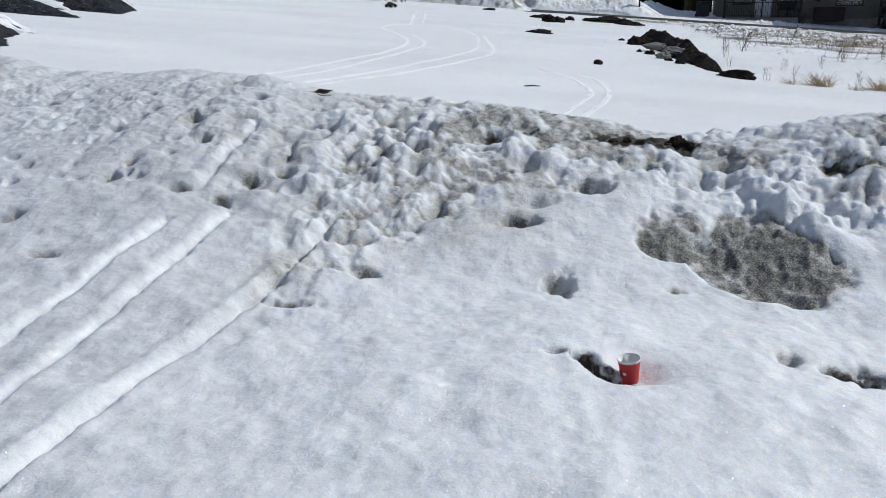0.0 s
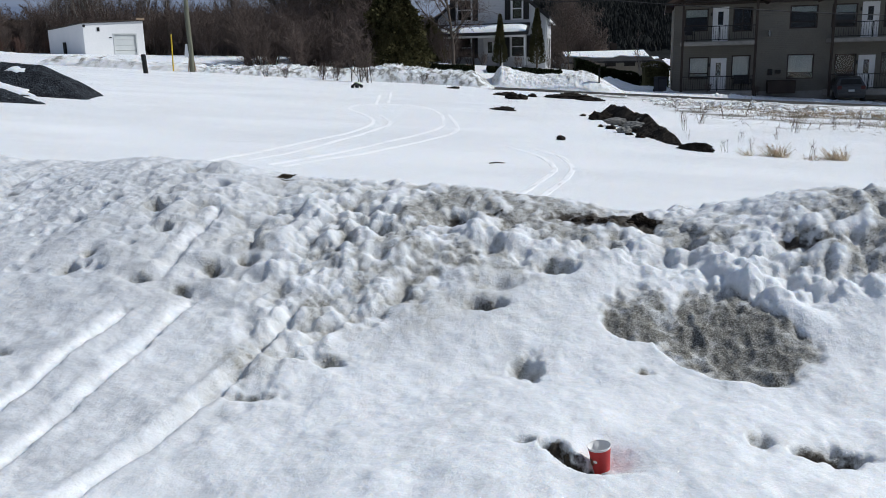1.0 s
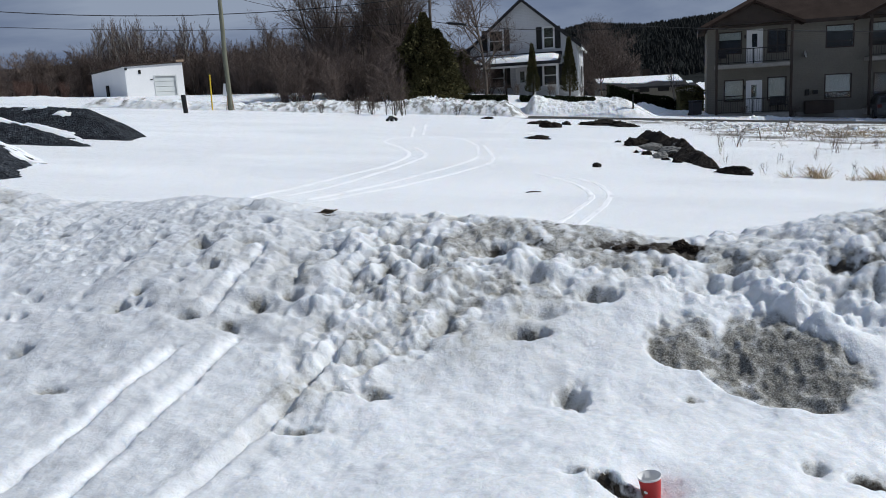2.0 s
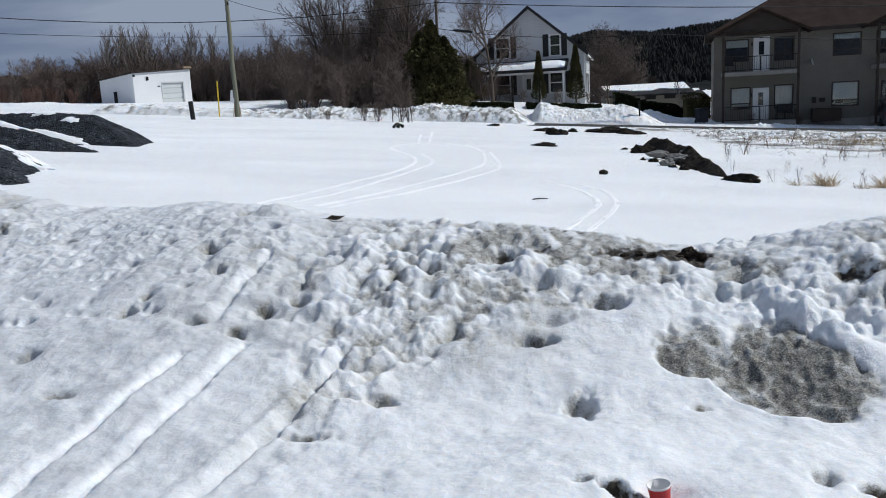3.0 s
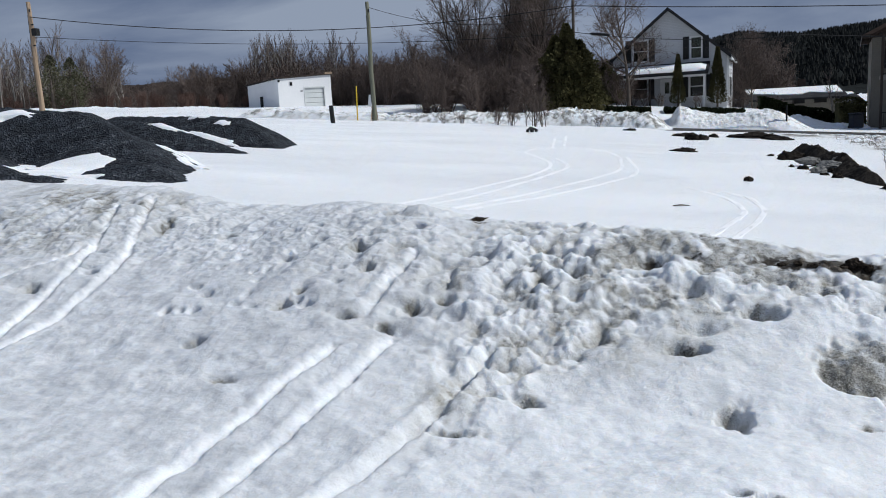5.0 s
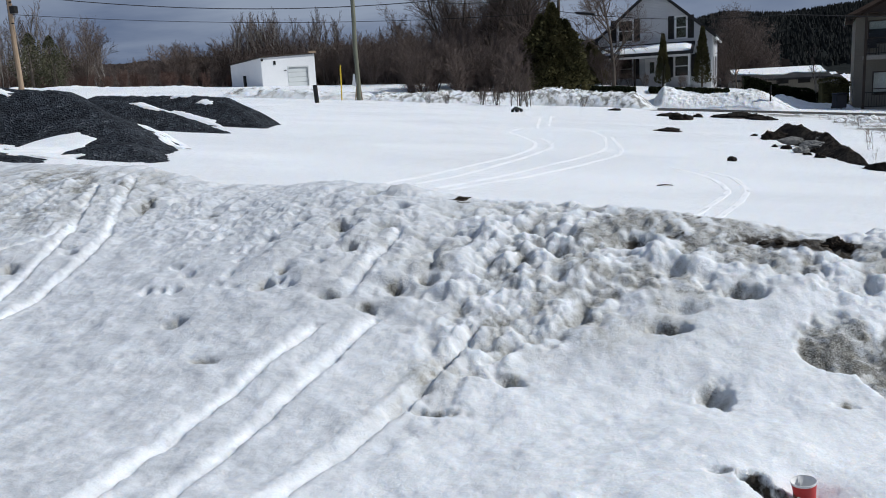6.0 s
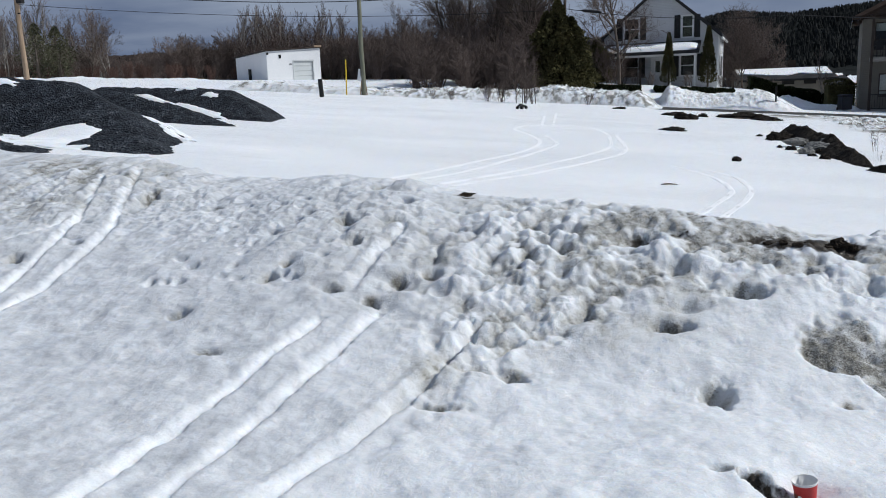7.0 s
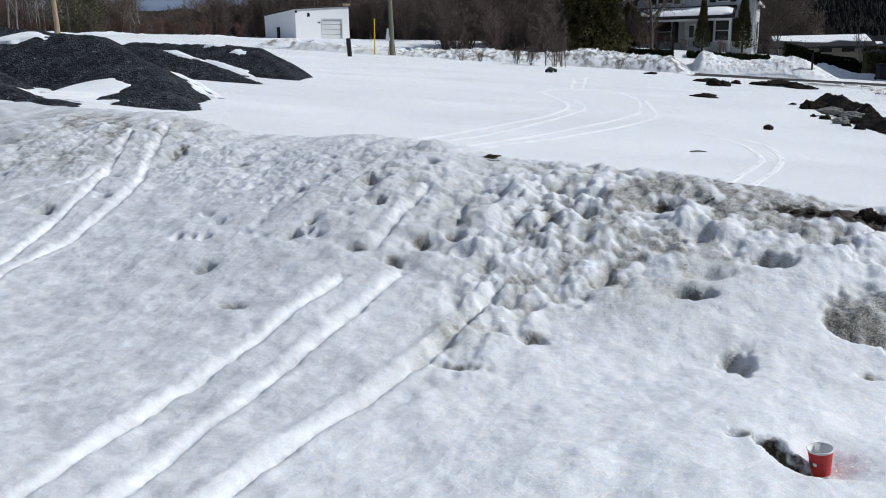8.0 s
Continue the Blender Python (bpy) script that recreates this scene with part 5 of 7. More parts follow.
def apartment_block():
    """Two storeys, taupe siding; recessed balcony bays with dark posts under small gables, a hip roof behind."""
    turn = -13.0
    ap = thing("apartment_building", "two-storey taupe apartment building with brown trim, balconies and hip roof", "building", pose(14.20, 56.25, -0.62, 0, 0, turn))
    W, D, H, S = 20.0, 11.0, 5.74, 3.14            # width, depth, eaves, upper floor
    bays = ((0.45, 5.05), (9.30, 13.90))
    # each floor of a bay: height, then left and right, foot of its two windows
    BAY = ((0.02, (0.66, 1.76, 0.90), (3.32, 4.34, 0.88)), (S + 0.10, (0.30, 1.62, 0.74), (3.28, 4.34, 0.66)))
    ops = [(7.15, 3.98, 8.65, 5.25), (7.15, 0.85, 8.6, 2.25), (16.4, 3.98, 17.9, 5.25), (16.4, 0.85, 17.8, 2.25)]
    for x0, x1 in bays:
        for zf, (la, lb, lz), (ra, rb, rz) in BAY:
            ops += [(x0 + la, zf + lz, x0 + lb, zf + lz + 1.28), (x0 + 2.04, zf, x0 + 2.86, zf + 2.08), (x0 + ra, zf + rz, x0 + rb, zf + rz + 1.36)]
    part("wall_front", wall_with_openings(W, H, 0.22, ops), TAUPE_SIDING, ap)
    part("wall_side", Geo().box(0, 0.22, 0, 0.22, D, H), TAUPE_SIDING, ap)
    part("wall_side", Geo().box(W - 0.22, 0.22, 0, W, D, H), TAUPE_SIDING, ap)
    part("wall_back", Geo().box(0.22, D - 0.22, 0, W - 0.22, D, H), TAUPE_SIDING, ap)
    # added dark backing, so that the windows read as unlit rooms
    part("inner_wall", Geo().box(0.22, 2.6, 0, W - 0.22, 2.7, H).box(0.22, 0.22, S - 0.12, W - 0.22, 2.6, S + 0.05), UNLIT_ROOM, ap, "dark lining standing in for unlit rooms behind the glass")
    part("plinth", Geo().box(-0.03, -0.03, -0.6, W + 0.03, D + 0.03, 0.02), CONCRETE, ap)
    for i, (x0, z0, x1, z1) in enumerate(ops[:4]):
        window_unit(ap, x0, z0, x1, z1, BROWN_TRIM, blind=(0.25, 0.75, 0.3, 0.6)[i], bars=[("h", z0 + 0.33)])
    for k, (x0, x1) in enumerate(bays):
        for f, (zf, (la, lb, lz), (ra, rb, rz)) in enumerate(BAY):
            window_unit(ap, x0 + la, zf + lz, x0 + lb, zf + lz + 1.28, BROWN_TRIM, blind=0.95 if (f, k) == (0, 0) else 0.35 if f else None, bars=[("h", zf + lz + 0.30)])
            window_unit(ap, x0 + ra, zf + rz, x0 + rb, zf + rz + 1.36, BROWN_TRIM, blind=0.98 if (f, k) == (0, 0) else None, bars=[("h", zf + rz + 0.40), ("v", (x0 + (ra + rb) / 2))] if f else [("h", zf + rz + 0.12)])
            panel_door(ap, x0 + 2.04, zf, 0.82, 2.08, WHITE_TRIM, 0.02)
            part("wall_lamp", Geo().box(x0 + 1.82, -0.10, zf + 1.62, x0 + 1.92, 0.0, zf + 1.84, 0.02), BLACK_METAL, ap)
        out = -1.55
        part("balcony_slab", Geo().box(x0, out, S - 0.16, x1, -0.002, S + 0.10, 0.02), CONCRETE, ap, "pale balcony edge")
        part("porch_deck", Geo().box(x0, out, -0.25, x1, -0.034, 0.12, 0.02), CONCRETE, ap)
        railing(ap, x0 + 0.12, x1 - 0.12, out + 0.08, S + 0.10)
        railing(ap, x0 + 0.12, x1 - 0.12, out + 0.08, 0.12)
        for px in (x0 + 0.02, x1 - 0.16):
            part("porch_post", Geo().box(px, out - 0.04, -0.3, px + 0.15, out + 0.11, H - 0.05, 0.01), BROWN_TRIM, ap, "dark brown square post")
        # little gable over the bay
        cx, e, ap_h = (x0 + x1) / 2, 0.62, 1.32
        gable = Geo().quad((x0 - 0.1, out, H + 0.02), (x1 + 0.1, out, H + 0.02), (cx, out, H + ap_h - 0.12))
        gable.quad((x1 + 0.1, out + 0.12, H + 0.02), (x0 - 0.1, out + 0.12, H + 0.02), (cx, out + 0.12, H + ap_h - 0.12))
        part("gable_panel", gable, BROWN_TRIM, ap, "dark brown gable infill")
        part("bay_ceiling", Geo().box(x0 - 0.1, out, H - 0.06, x1 + 0.1, 0.0, H), BROWN_TRIM, ap)
        for s in (-1, 1):
            xe = cx + s * ((x1 - x0) / 2 + e)
            r = Geo()
            lo, hi = H - 0.12, H + ap_h
            pts = [(xe, out - 0.35, lo), (cx, out - 0.35, hi), (cx, 4.2, hi), (xe, 4.2, lo)]
            r.quad(*pts).quad(*[(x, y, z - 0.16) for x, y, z in reversed(pts)])
            r.quad(pts[0], (xe, out - 0.35, lo - 0.16), (cx, out - 0.35, hi - 0.16), pts[1])
            r.quad(pts[3], (xe, 4.2, lo - 0.16), (xe, out - 0.35, lo - 0.16), pts[0])
            part("gable_roof", r, SHINGLE_BROWN, ap, "brown shingled gable slope")
    e, rise = 0.55, 3.35
    x0, x1, y0, y1, z0 = -e, W + e, -e, D + e, H - 0.02
    ins = (y1 - y0) / 2
    a, b = (x0 + ins, (y0 + y1) / 2, z0 + rise), (x1 - ins, (y0 + y1) / 2, z0 + rise)
    c = [(x0, y0, z0), (x1, y0, z0), (x1, y1, z0), (x0, y1, z0)]
    part("roof", Geo().quad(c[0], c[1], b, a).quad(c[1], c[2], b).quad(c[2], c[3], a, b).quad(c[3], c[0], a).quad(*reversed(c)), SHINGLE_BROWN, ap)
    part("fascia", Geo().box(x0, y0 - 0.03, z0 - 0.20, x1, y0, z0 + 0.03).box(x0 - 0.03, y0, z0 - 0.20, x0, y1, z0 + 0.03), BROWN_TRIM, ap)
    part("satellite_dish", Geo().lathe([(0.0, 0.0), (0.12, 0.02), (0.22, 0.07), (0.225, 0.075), (0.0, 0.02)], 18, False), PLATE, ap, "white satellite dish", True).matrix_local = pose(5.85, -0.22, 3.62, 80, 0, 68)
    part("dish_arm", Geo().tube([(5.85, 0.0, 3.5), (5.85, -0.25, 3.5), (5.85, -0.25, 3.6)], [0.02] * 3, 6), BLACK_METAL, ap)
    part("meter", Geo().box(5.95, -0.14, 1.05, 6.2, 0.0, 1.42, 0.02), BLACK_METAL, ap)
    part("meter", Geo().box(6.4, -0.14, 1.12, 6.72, 0.0, 1.36, 0.02), BLACK_METAL, ap)
    part("storage_box", Geo().box(5.9, -0.75, -0.1, 7.6, -0.05, 0.72, 0.03), BROWN_TRIM, ap, "dark brown storage bin")
    return ap


apartment_block()


def patio_chair(m):
    """A plain outdoor chair: slung seat and back on a bent frame."""
    ch = thing("patio_chair", "dark folding patio chair standing on the apartment's porch", "chair", m, "porch chairs")
    part("seat", Geo().box(-0.24, -0.24, 0.42, 0.24, 0.22, 0.46, 0.01), DARK_PLASTIC, ch)
    part("backrest", Geo().quad((-0.24, 0.22, 0.46), (0.24, 0.22, 0.46), (0.24, 0.36, 0.98), (-0.24, 0.36, 0.98)).quad((0.24, 0.25, 0.46), (-0.24, 0.25, 0.46), (-0.24, 0.39, 0.98), (0.24, 0.39, 0.98)), DARK_PLASTIC, ch)
    for sx in (-0.25, 0.25):
        part("leg", Geo().tube([(sx, -0.26, 0.0), (sx, -0.20, 0.44), (sx, -0.22, 0.66)], [0.015] * 3, 6), BLACK_METAL, ch)
        part("leg", Geo().tube([(sx, 0.30, 0.0), (sx, 0.20, 0.44), (sx, 0.37, 0.99)], [0.015] * 3, 6), BLACK_METAL, ch)
        part("armrest", Geo().box(sx - 0.03, -0.25, 0.655, sx + 0.03, 0.28, 0.685, 0.008), DARK_PLASTIC, ch)
    return ch


BLOCK_AT = pose(14.20, 56.25, -0.62, 0, 0, -13.0)
first_chair = patio_chair(BLOCK_AT @ pose(4.05, -0.75, 0.12, 0, 0, -12))
copy_thing(first_chair, BLOCK_AT @ pose(4.62, -0.72, 0.12, 0, 0, 20))
copy_thing(first_chair, BLOCK_AT @ pose(0.98, -0.70, 3.24, 0, 0, 15))


def white_house():
    """A gabled white house: dark shutters, a porch across the front with snow on its roof."""
    m = pose(2.50, 64.6, 1.05, 0, 0, -8.5)
    ho = thing("house", "white clapboard house with dark shutters and a snow-covered front porch", "house", m)
    half, D, H, P = 4.10, 9.0, 4.09, 7.45
    wins = [(1.62, 3.75, 2.30, 5.2), (-2.55, 3.75, -1.55, 5.2), (1.55, 1.0, 2.55, 2.4), (-2.6, 1.0, -1.6, 2.4)]
    holes = [(x0 + half, z0, x1 + half, z1) for x0, z0, x1, z1 in wins] + [(half - 0.6, 0.25, half + 0.35, 2.35)]
    front = wall_with_openings(2 * half, H, 0.2, [(a, b, c, min(d, H)) for a, b, c, d in holes])
    # gable: the upper windows sit in it
    top = 5.2
    cuts = [-half, -2.55, -1.55, 0.0, 1.62, 2.30, half]
    eave = [H + (P - H) * (1 - abs(c) / half) for c in cuts]
    bm = bmesh.new()
    for i in range(6):
        ca, cb, open_a, open_b = cuts[i], cuts[i + 1], i in (2, 5), i in (0, 3)
        over = i in (1, 4)
        ring = [(ca, top if over else H), (cb, top if over else H)] + ([(cb, top)] if open_b else []) + [(cb, eave[i + 1])] + [(ca, eave[i])] + ([(ca, top)] if open_a else [])
        ring = [p for j, p in enumerate(ring) if p != ring[j - 1]]
        bm.faces.new([bm.verts.new((px, 0, pz)) for px, pz in ring])
    bmesh.ops.remove_doubles(bm, verts=bm.verts, dist=1e-4)
    grown = bmesh.ops.extrude_face_region(bm, geom=bm.faces[:])
    bmesh.ops.translate(bm, vec=(0, 0.2, 0), verts=[v for v in grown["geom"] if isinstance(v, bmesh.types.BMVert)])
    bmesh.ops.recalc_face_normals(bm, faces=bm.faces)
    tri = bpy.data.meshes.new("gable_wall")
    bm.to_mesh(tri)
    bm.free()
    tri.materials.append(WHITE_SIDING)
    front.v = [(x - half, y, z) for x, y, z in front.v]
    part("wall_front", front, WHITE_SIDING, ho)
    part("gable_wall", tri, None, ho)
    side = wall_with_openings(D, H, 0.2, [(1.2, 0.9, 2.2, 2.3), (5.2, 0.9, 6.2, 2.3)])
    right = part("wall_side", side, WHITE_SIDING, ho)
    right.matrix_local = pose(half, 0.2, 0, 0, 0, 90)
    for x0 in (1.2, 5.2):
        wd = window_unit(right, x0, 0.9, x0 + 1.0, 2.3, WHITE_TRIM)
        for sx in (x0 - 0.42, x0 + 1.08):
            part("shutter", Geo().box(sx, -0.05, 0.85, sx + 0.34, -0.005, 2.35), BLACK_METAL, right, "dark slatted shutter")
    part("wall_side", Geo().box(-half, 0.2, 0, -half + 0.2, D, H), WHITE_SIDING, ho)
    part("wall_back", Geo().box(-half + 0.2, D - 0.2, 0, half - 0.2, D, H), WHITE_SIDING, ho)
    # added dark lining; its side panels keep side-window sun out of the front rooms
    part("inner_wall", Geo().box(-half + 0.2, 2.4, 0, half - 0.2, 2.5, H - 0.1).box(half - 0.50, 0.22, 0.03, half - 0.44, 2.39, H - 0.1).box(-half + 0.22, 0.22, 0.03, -half + 0.28, 2.39, H - 0.1).box(-half + 0.3, 0.22, 3.0, half - 0.52, 2.39, 3.1).box(-half + 0.3, 0.22, 0.03, half - 0.52, 2.39, 0.08).quad((-half + 0.3, 2.4, H - 0.1), (half - 0.3, 2.4, H - 0.1), (0.25, 2.4, P - 0.3), (-0.25, 2.4, P - 0.3)), UNLIT_ROOM, ho, "dark lining standing in for unlit rooms behind the glass")
    part("back_gable", Geo().quad((half, D - 0.1, H - 0.02), (-half, D - 0.1, H - 0.02), (0, D - 0.1, P - 0.15)), WHITE_SIDING, ho)
    part("foundation", Geo().box(-half - 0.03, -0.03, -1.2, half + 0.03, D, 0.02), CONCRETE, ho)
    for i, (x0, z0, x1, z1) in enumerate(wins):
        window_unit(ho, x0, z0, x1, z1, WHITE_TRIM, bars=[("h", (z0 + z1) / 2)], fw=0.1)
        for sx in (x0 - 0.58, x1 + 0.14):
            sh = Geo().box(sx, -0.06, z0 - 0.08, sx + 0.42, -0.01, z1 + 0.1)
            for k in range(11):
                zz = z0 + (z1 - z0) * k / 11
                sh.box(sx + 0.05, -0.075, zz, sx + 0.37, -0.06, zz + 0.06)
            part("shutter", sh, BLACK_METAL, ho, "dark slatted shutter")
    panel_door(ho, -0.55, 0.25, 0.85, 2.05, WHITE_TRIM, 0.03)
    # roof
    ov, fr = 0.30, 0.4
    for s in (-1, 1):
        xe, ze = s * (half + ov), H - ov * (P - H) / half
        r = Geo()
        t = [(xe, -fr, ze), (0, -fr, P + 0.02), (0, D + fr, P + 0.02), (xe, D + fr, ze)]
        r.quad(*t).quad(*[(x, y, z - 0.2) for x, y, z in reversed(t)])
        r.quad(t[0], (xe, -fr, ze - 0.2), (0, -fr, P - 0.18), t[1]).quad(t[3], (xe, D + fr, ze - 0.2), (xe, -fr, ze - 0.2), t[0])
        part("roof", r, SHINGLE_DARK, ho, "dark shingled roof slope")
        f = Geo()
        f.quad((xe, -fr - 0.02, ze - 0.30), (0, -fr - 0.02, P - 0.22), (0, -fr - 0.02, P + 0.03), (xe, -fr - 0.02, ze + 0.0))
        part("rake_board", f, DARK_PLASTIC, ho, "black rake board")
    part("gutter", Geo().box(half + ov - 0.08, -fr, H - 0.60, half + ov + 0.06, D, H - 0.45, 0.02), WHITE_TRIM, ho, "white gutter")
    part("downspout", Geo().box(half + 0.02, 0.05, 0.2, half + 0.12, 0.15, H - 0.4), WHITE_TRIM, ho)
    # porch
    px0, px1, out = -3.7, 2.75, -2.0
    part("porch_deck", Geo().box(px0, out, -0.9, px1, -0.04, 0.18), BROWN_TRIM, ho)
    pr = Geo()
    t = [(px0 - 0.2, out - 0.25, 2.72), (px1 + 0.2, out - 0.25, 2.72), (px1 + 0.2, -0.01, 3.45), (px0 - 0.2, -0.01, 3.45)]
    pr.quad(*t).quad(*[(x, y, z - 0.22) for x, y, z in reversed(t)]).quad(t[0], (t[0][0], t[0][1], 2.50), (t[1][0], t[1][1], 2.50), t[1])
    pr.quad(t[1], (t[1][0], t[1][1], 2.50), (t[2][0], t[2][1], 3.23), t[2]).quad(t[3], (t[3][0], t[3][1], 3.23), (t[0][0], t[0][1], 2.50), t[0])
    part("porch_roof", pr, SHINGLE_DARK, ho, "dark porch roof")
    n, k = 40, 10
    xs, ys = np.linspace(px0 + 0.0, px1 + 0.05, n), np.linspace(0, 1, k)
    gx2, gy2 = np.meshgrid(xs, ys)
    yy = out - 0.22 + gy2 * 1.75
    edge = ease((gx2 - px0) / 0.5) * ease((px1 + 0.05 - gx2) / 0.5) * ease(gy2 / 0.12) * ease((1 - gy2) / 0.3)
    zz = 2.72 + (yy - out + 0.25) / 2.24 * 0.73 - 0.01 + edge * (0.20 + 0.05 * fbm(gx2, yy, 0.8, 501, 3))
    co = np.stack([gx2, yy, zz], -1).reshape(-1, 3)
    i = (np.arange(k - 1)[:, None] * n + np.arange(n - 1)[None, :]).ravel()
    part("roof_snow", array_mesh("roof_snow", co, np.stack([i, i + 1, i + n + 1, i + n], 1).astype(np.int32), SNOW, grime=np.zeros(n * k), soil=np.zeros(n * k)), None, ho, "blanket of snow")
    for x in (px0 + 0.1, -1.2, 0.9, px1 - 0.15):
        part("porch_post", Geo().box(x, out + 0.02, 0.18, x + 0.13, out + 0.15, 2.62, 0.01), BROWN_TRIM if x < 0.5 else WHITE_TRIM, ho)
    part("porch_ceiling", Geo().box(px0, out, 2.58, px1, -0.01, 2.62), BROWN_TRIM, ho)
    part("porch_beam", Geo().box(px0, out, 2.36, px1, out + 0.14, 2.58), WHITE_TRIM, ho)
    # side wing
    part("wing_wall", Geo().box(-half - 4.2, 3.5, -0.9, -half - 0.002, 8.2, 3.0), WHITE_SIDING, ho)
    wr = Geo()
    t = [(-half - 4.6, 3.0, 2.9), (-half, 3.0, 2.9), (-half, 5.85, 4.35), (-half - 4.6, 5.85, 4.35)]
    t2 = [(-half, 8.7, 2.9), (-half - 4.6, 8.7, 2.9), (-half - 4.6, 5.85, 4.35), (-half, 5.85, 4.35)]
    wr.quad(*t).quad(*t2).quad(t[0], t[3], t2[1])
    part("wing_roof", wr, SHINGLE_DARK, ho, "dark shingled wing roof")


white_house()


def shed():
    """A white block shed under a low sloping roof: wide pale garage door, small vents."""
    sh = thing("shed", "white block garage shed with a pale roll-up door and flat roof", "shed", pose(-28.55, 64.0, 2.72, 0, 0, 45))
    W, D, hM, hR, hL, hB = 4.75, 7.6, 2.52, 2.78, 2.32, 2.55
    dx0, dx1, dz = 2.35, 4.05, 1.72
    front = wall_with_openings(W, 2.4, 0.2, [(dx0, 0.1, dx1, dz)])
    front.v = [(x, y, z if z < 2.39 else hM + (hR - hM) * x / W) for x, y, z in front.v]
    part("wall_front", front, WHITE_WALL, sh)
    g = Geo()
    g.quad((0, D, 0), (0, 0.2, 0), (0, 0.2, hM), (0, D, hL)).quad((0.2, 0.2, 0), (0.2, D, 0), (0.2, D, hL), (0.2, 0.2, hM))
    part("wall_side", g, WHITE_WALL, sh)
    part("wall_side", Geo().quad((W, 0.2, 0), (W, D, 0), (W, D, hB), (W, 0.2, hR)).quad((W - 0.2, D, 0), (W - 0.2, 0.2, 0), (W - 0.2, 0.2, hR), (W - 0.2, D, hB)), WHITE_WALL, sh)
    part("wall_back", Geo().quad((W, D, 0), (0, D, 0), (0, D, hL), (W, D, hB)), WHITE_WALL, sh)
    o = 0.14
    top = [(-o, -o, hM + 0.03), (W + o, -o, hR + 0.03), (W + o, D + o, hB + 0.03), (-o, D + o, hL + 0.03)]
    r = Geo().quad(*[(x, y, z + 0.08) for x, y, z in top]).quad(*reversed(top))
    for a, b in zip(top, top[1:] + top[:1]):
        r.quad(a, b, (b[0], b[1], b[2] + 0.08), (a[0], a[1], a[2] + 0.08))
    part("roof", r, BROWN_TRIM, sh, "dark roof edge")
    part("parapet", Geo().box(W - 0.55, -0.15, hR + 0.05, W + 0.10, 0.1, hR + 0.22), POLE_TAN, sh, "worn wooden end board")
    door = Geo()
    for k in range(4):
        za = 0.1 + (dz - 0.1) * k / 4
        door.box(dx0, 0.06, za + 0.01, dx1, 0.11, za + (dz - 0.1) / 4 - 0.01)
    part("garage_door", door, DOOR_GREY, sh, "pale panelled garage door")
    part("door_frame", Geo().box(dx0 - 0.10, -0.03, 0, dx0, 0.12, dz + 0.1).box(dx1, -0.03, 0, dx1 + 0.10, 0.12, dz + 0.1).box(dx0, -0.03, dz, dx1, 0.12, dz + 0.1), DOOR_GREY, sh)
    part("vent", Geo().box(1.05, -0.04, 1.95, 1.25, 0.0, 2.25, 0.01), BLACK_METAL, sh)
    part("door_sign", Geo().box(1.95, -0.03, 1.45, 2.15, 0.0, 1.52), BLACK_METAL, sh)
    part("wall_lamp", Geo().box(-0.02, -0.12, 2.25, 0.15, 0.0, 2.42, 0.02), BLACK_METAL, sh)
    side = part("side_pipe", Geo().tube([(-0.10, 3.9, -0.1), (-0.10, 3.9, 1.25)], [0.14, 0.14], 8), BLACK_METAL, sh, "dark upright pipe")


shed()


def low_house(x, y, z, w, d, h, turn, label):
    """A far low house of which the snowy roof shows above the hedge."""
    lo = thing("low_house", label, "house", pose(x, y, z, 0, 0, turn), "far low houses")
    part("wall", Geo().box(0, 0, -1.0, w, d, h), TAUPE_SIDING, lo, "pale siding in shade")
    for k in range(3):
        part("window", Geo().box(w * (0.2 + 0.25 * k), -0.03, h * 0.4, w * (0.2 + 0.25 * k) + 0.9, 0.02, h * 0.85), BLACK_METAL, lo)
    e = 0.5
    part("roof", Geo().quad((-e, -e, h), (w + e, -e, h), (w + e, d / 2, h + d * 0.13), (-e, d / 2, h + d * 0.13)).quad((-e, d / 2, h + d * 0.13), (w + e, d / 2, h + d * 0.13), (w + e, d + e, h), (-e, d + e, h)).quad((-e, -e, h - 0.15), (w + e, -e, h - 0.15), (w + e, -e, h), (-e, -e, h)), SHINGLE_DARK, lo)
    g = Geo()
    xs = np.linspace(-0.3, w + 0.3, 24)
    for xa, xb in zip(xs, xs[1:]):
        f0, f1 = 0.66 + 0.34 * float(wave(xa, 0, 1.1, 521)), 0.66 + 0.34 * float(wave(xb, 0, 1.1, 521))
        dz = d * 0.13 + 0.1
        ya, yb = -e + f0 * d / 2, -e + f1 * d / 2
        za, zb = h + 0.07 + (ya + e) / (d / 2 + e) * d * 0.13, h + 0.07 + (yb + e) / (d / 2 + e) * d * 0.13
        g.quad((xa, ya, za), (xb, yb, zb), (xb, d / 2, h + dz), (xa, d / 2, h + dz)).quad((xa, ya, za - 0.1), (xb, yb, zb - 0.1), (xb, yb, zb), (xa, ya, za))
    part("roof_snow", g, SNOW, lo, "blanket of snow")
    part("chimney", Geo().box(w * 0.6, d * 0.55, h, w * 0.6 + 0.6, d * 0.55 + 0.6, h + d * 0.13 + 0.7), BROWN_TRIM, lo)


low_house(9.2, 70.2, 0.75, 6.4, 6.0, 0.72, 0, "far low house with snow on its dark roof behind the hedge")
low_house(11.5, 97, -1.3, 12, 8, 1.9, 2, "farther low house with a dark snowy roof")


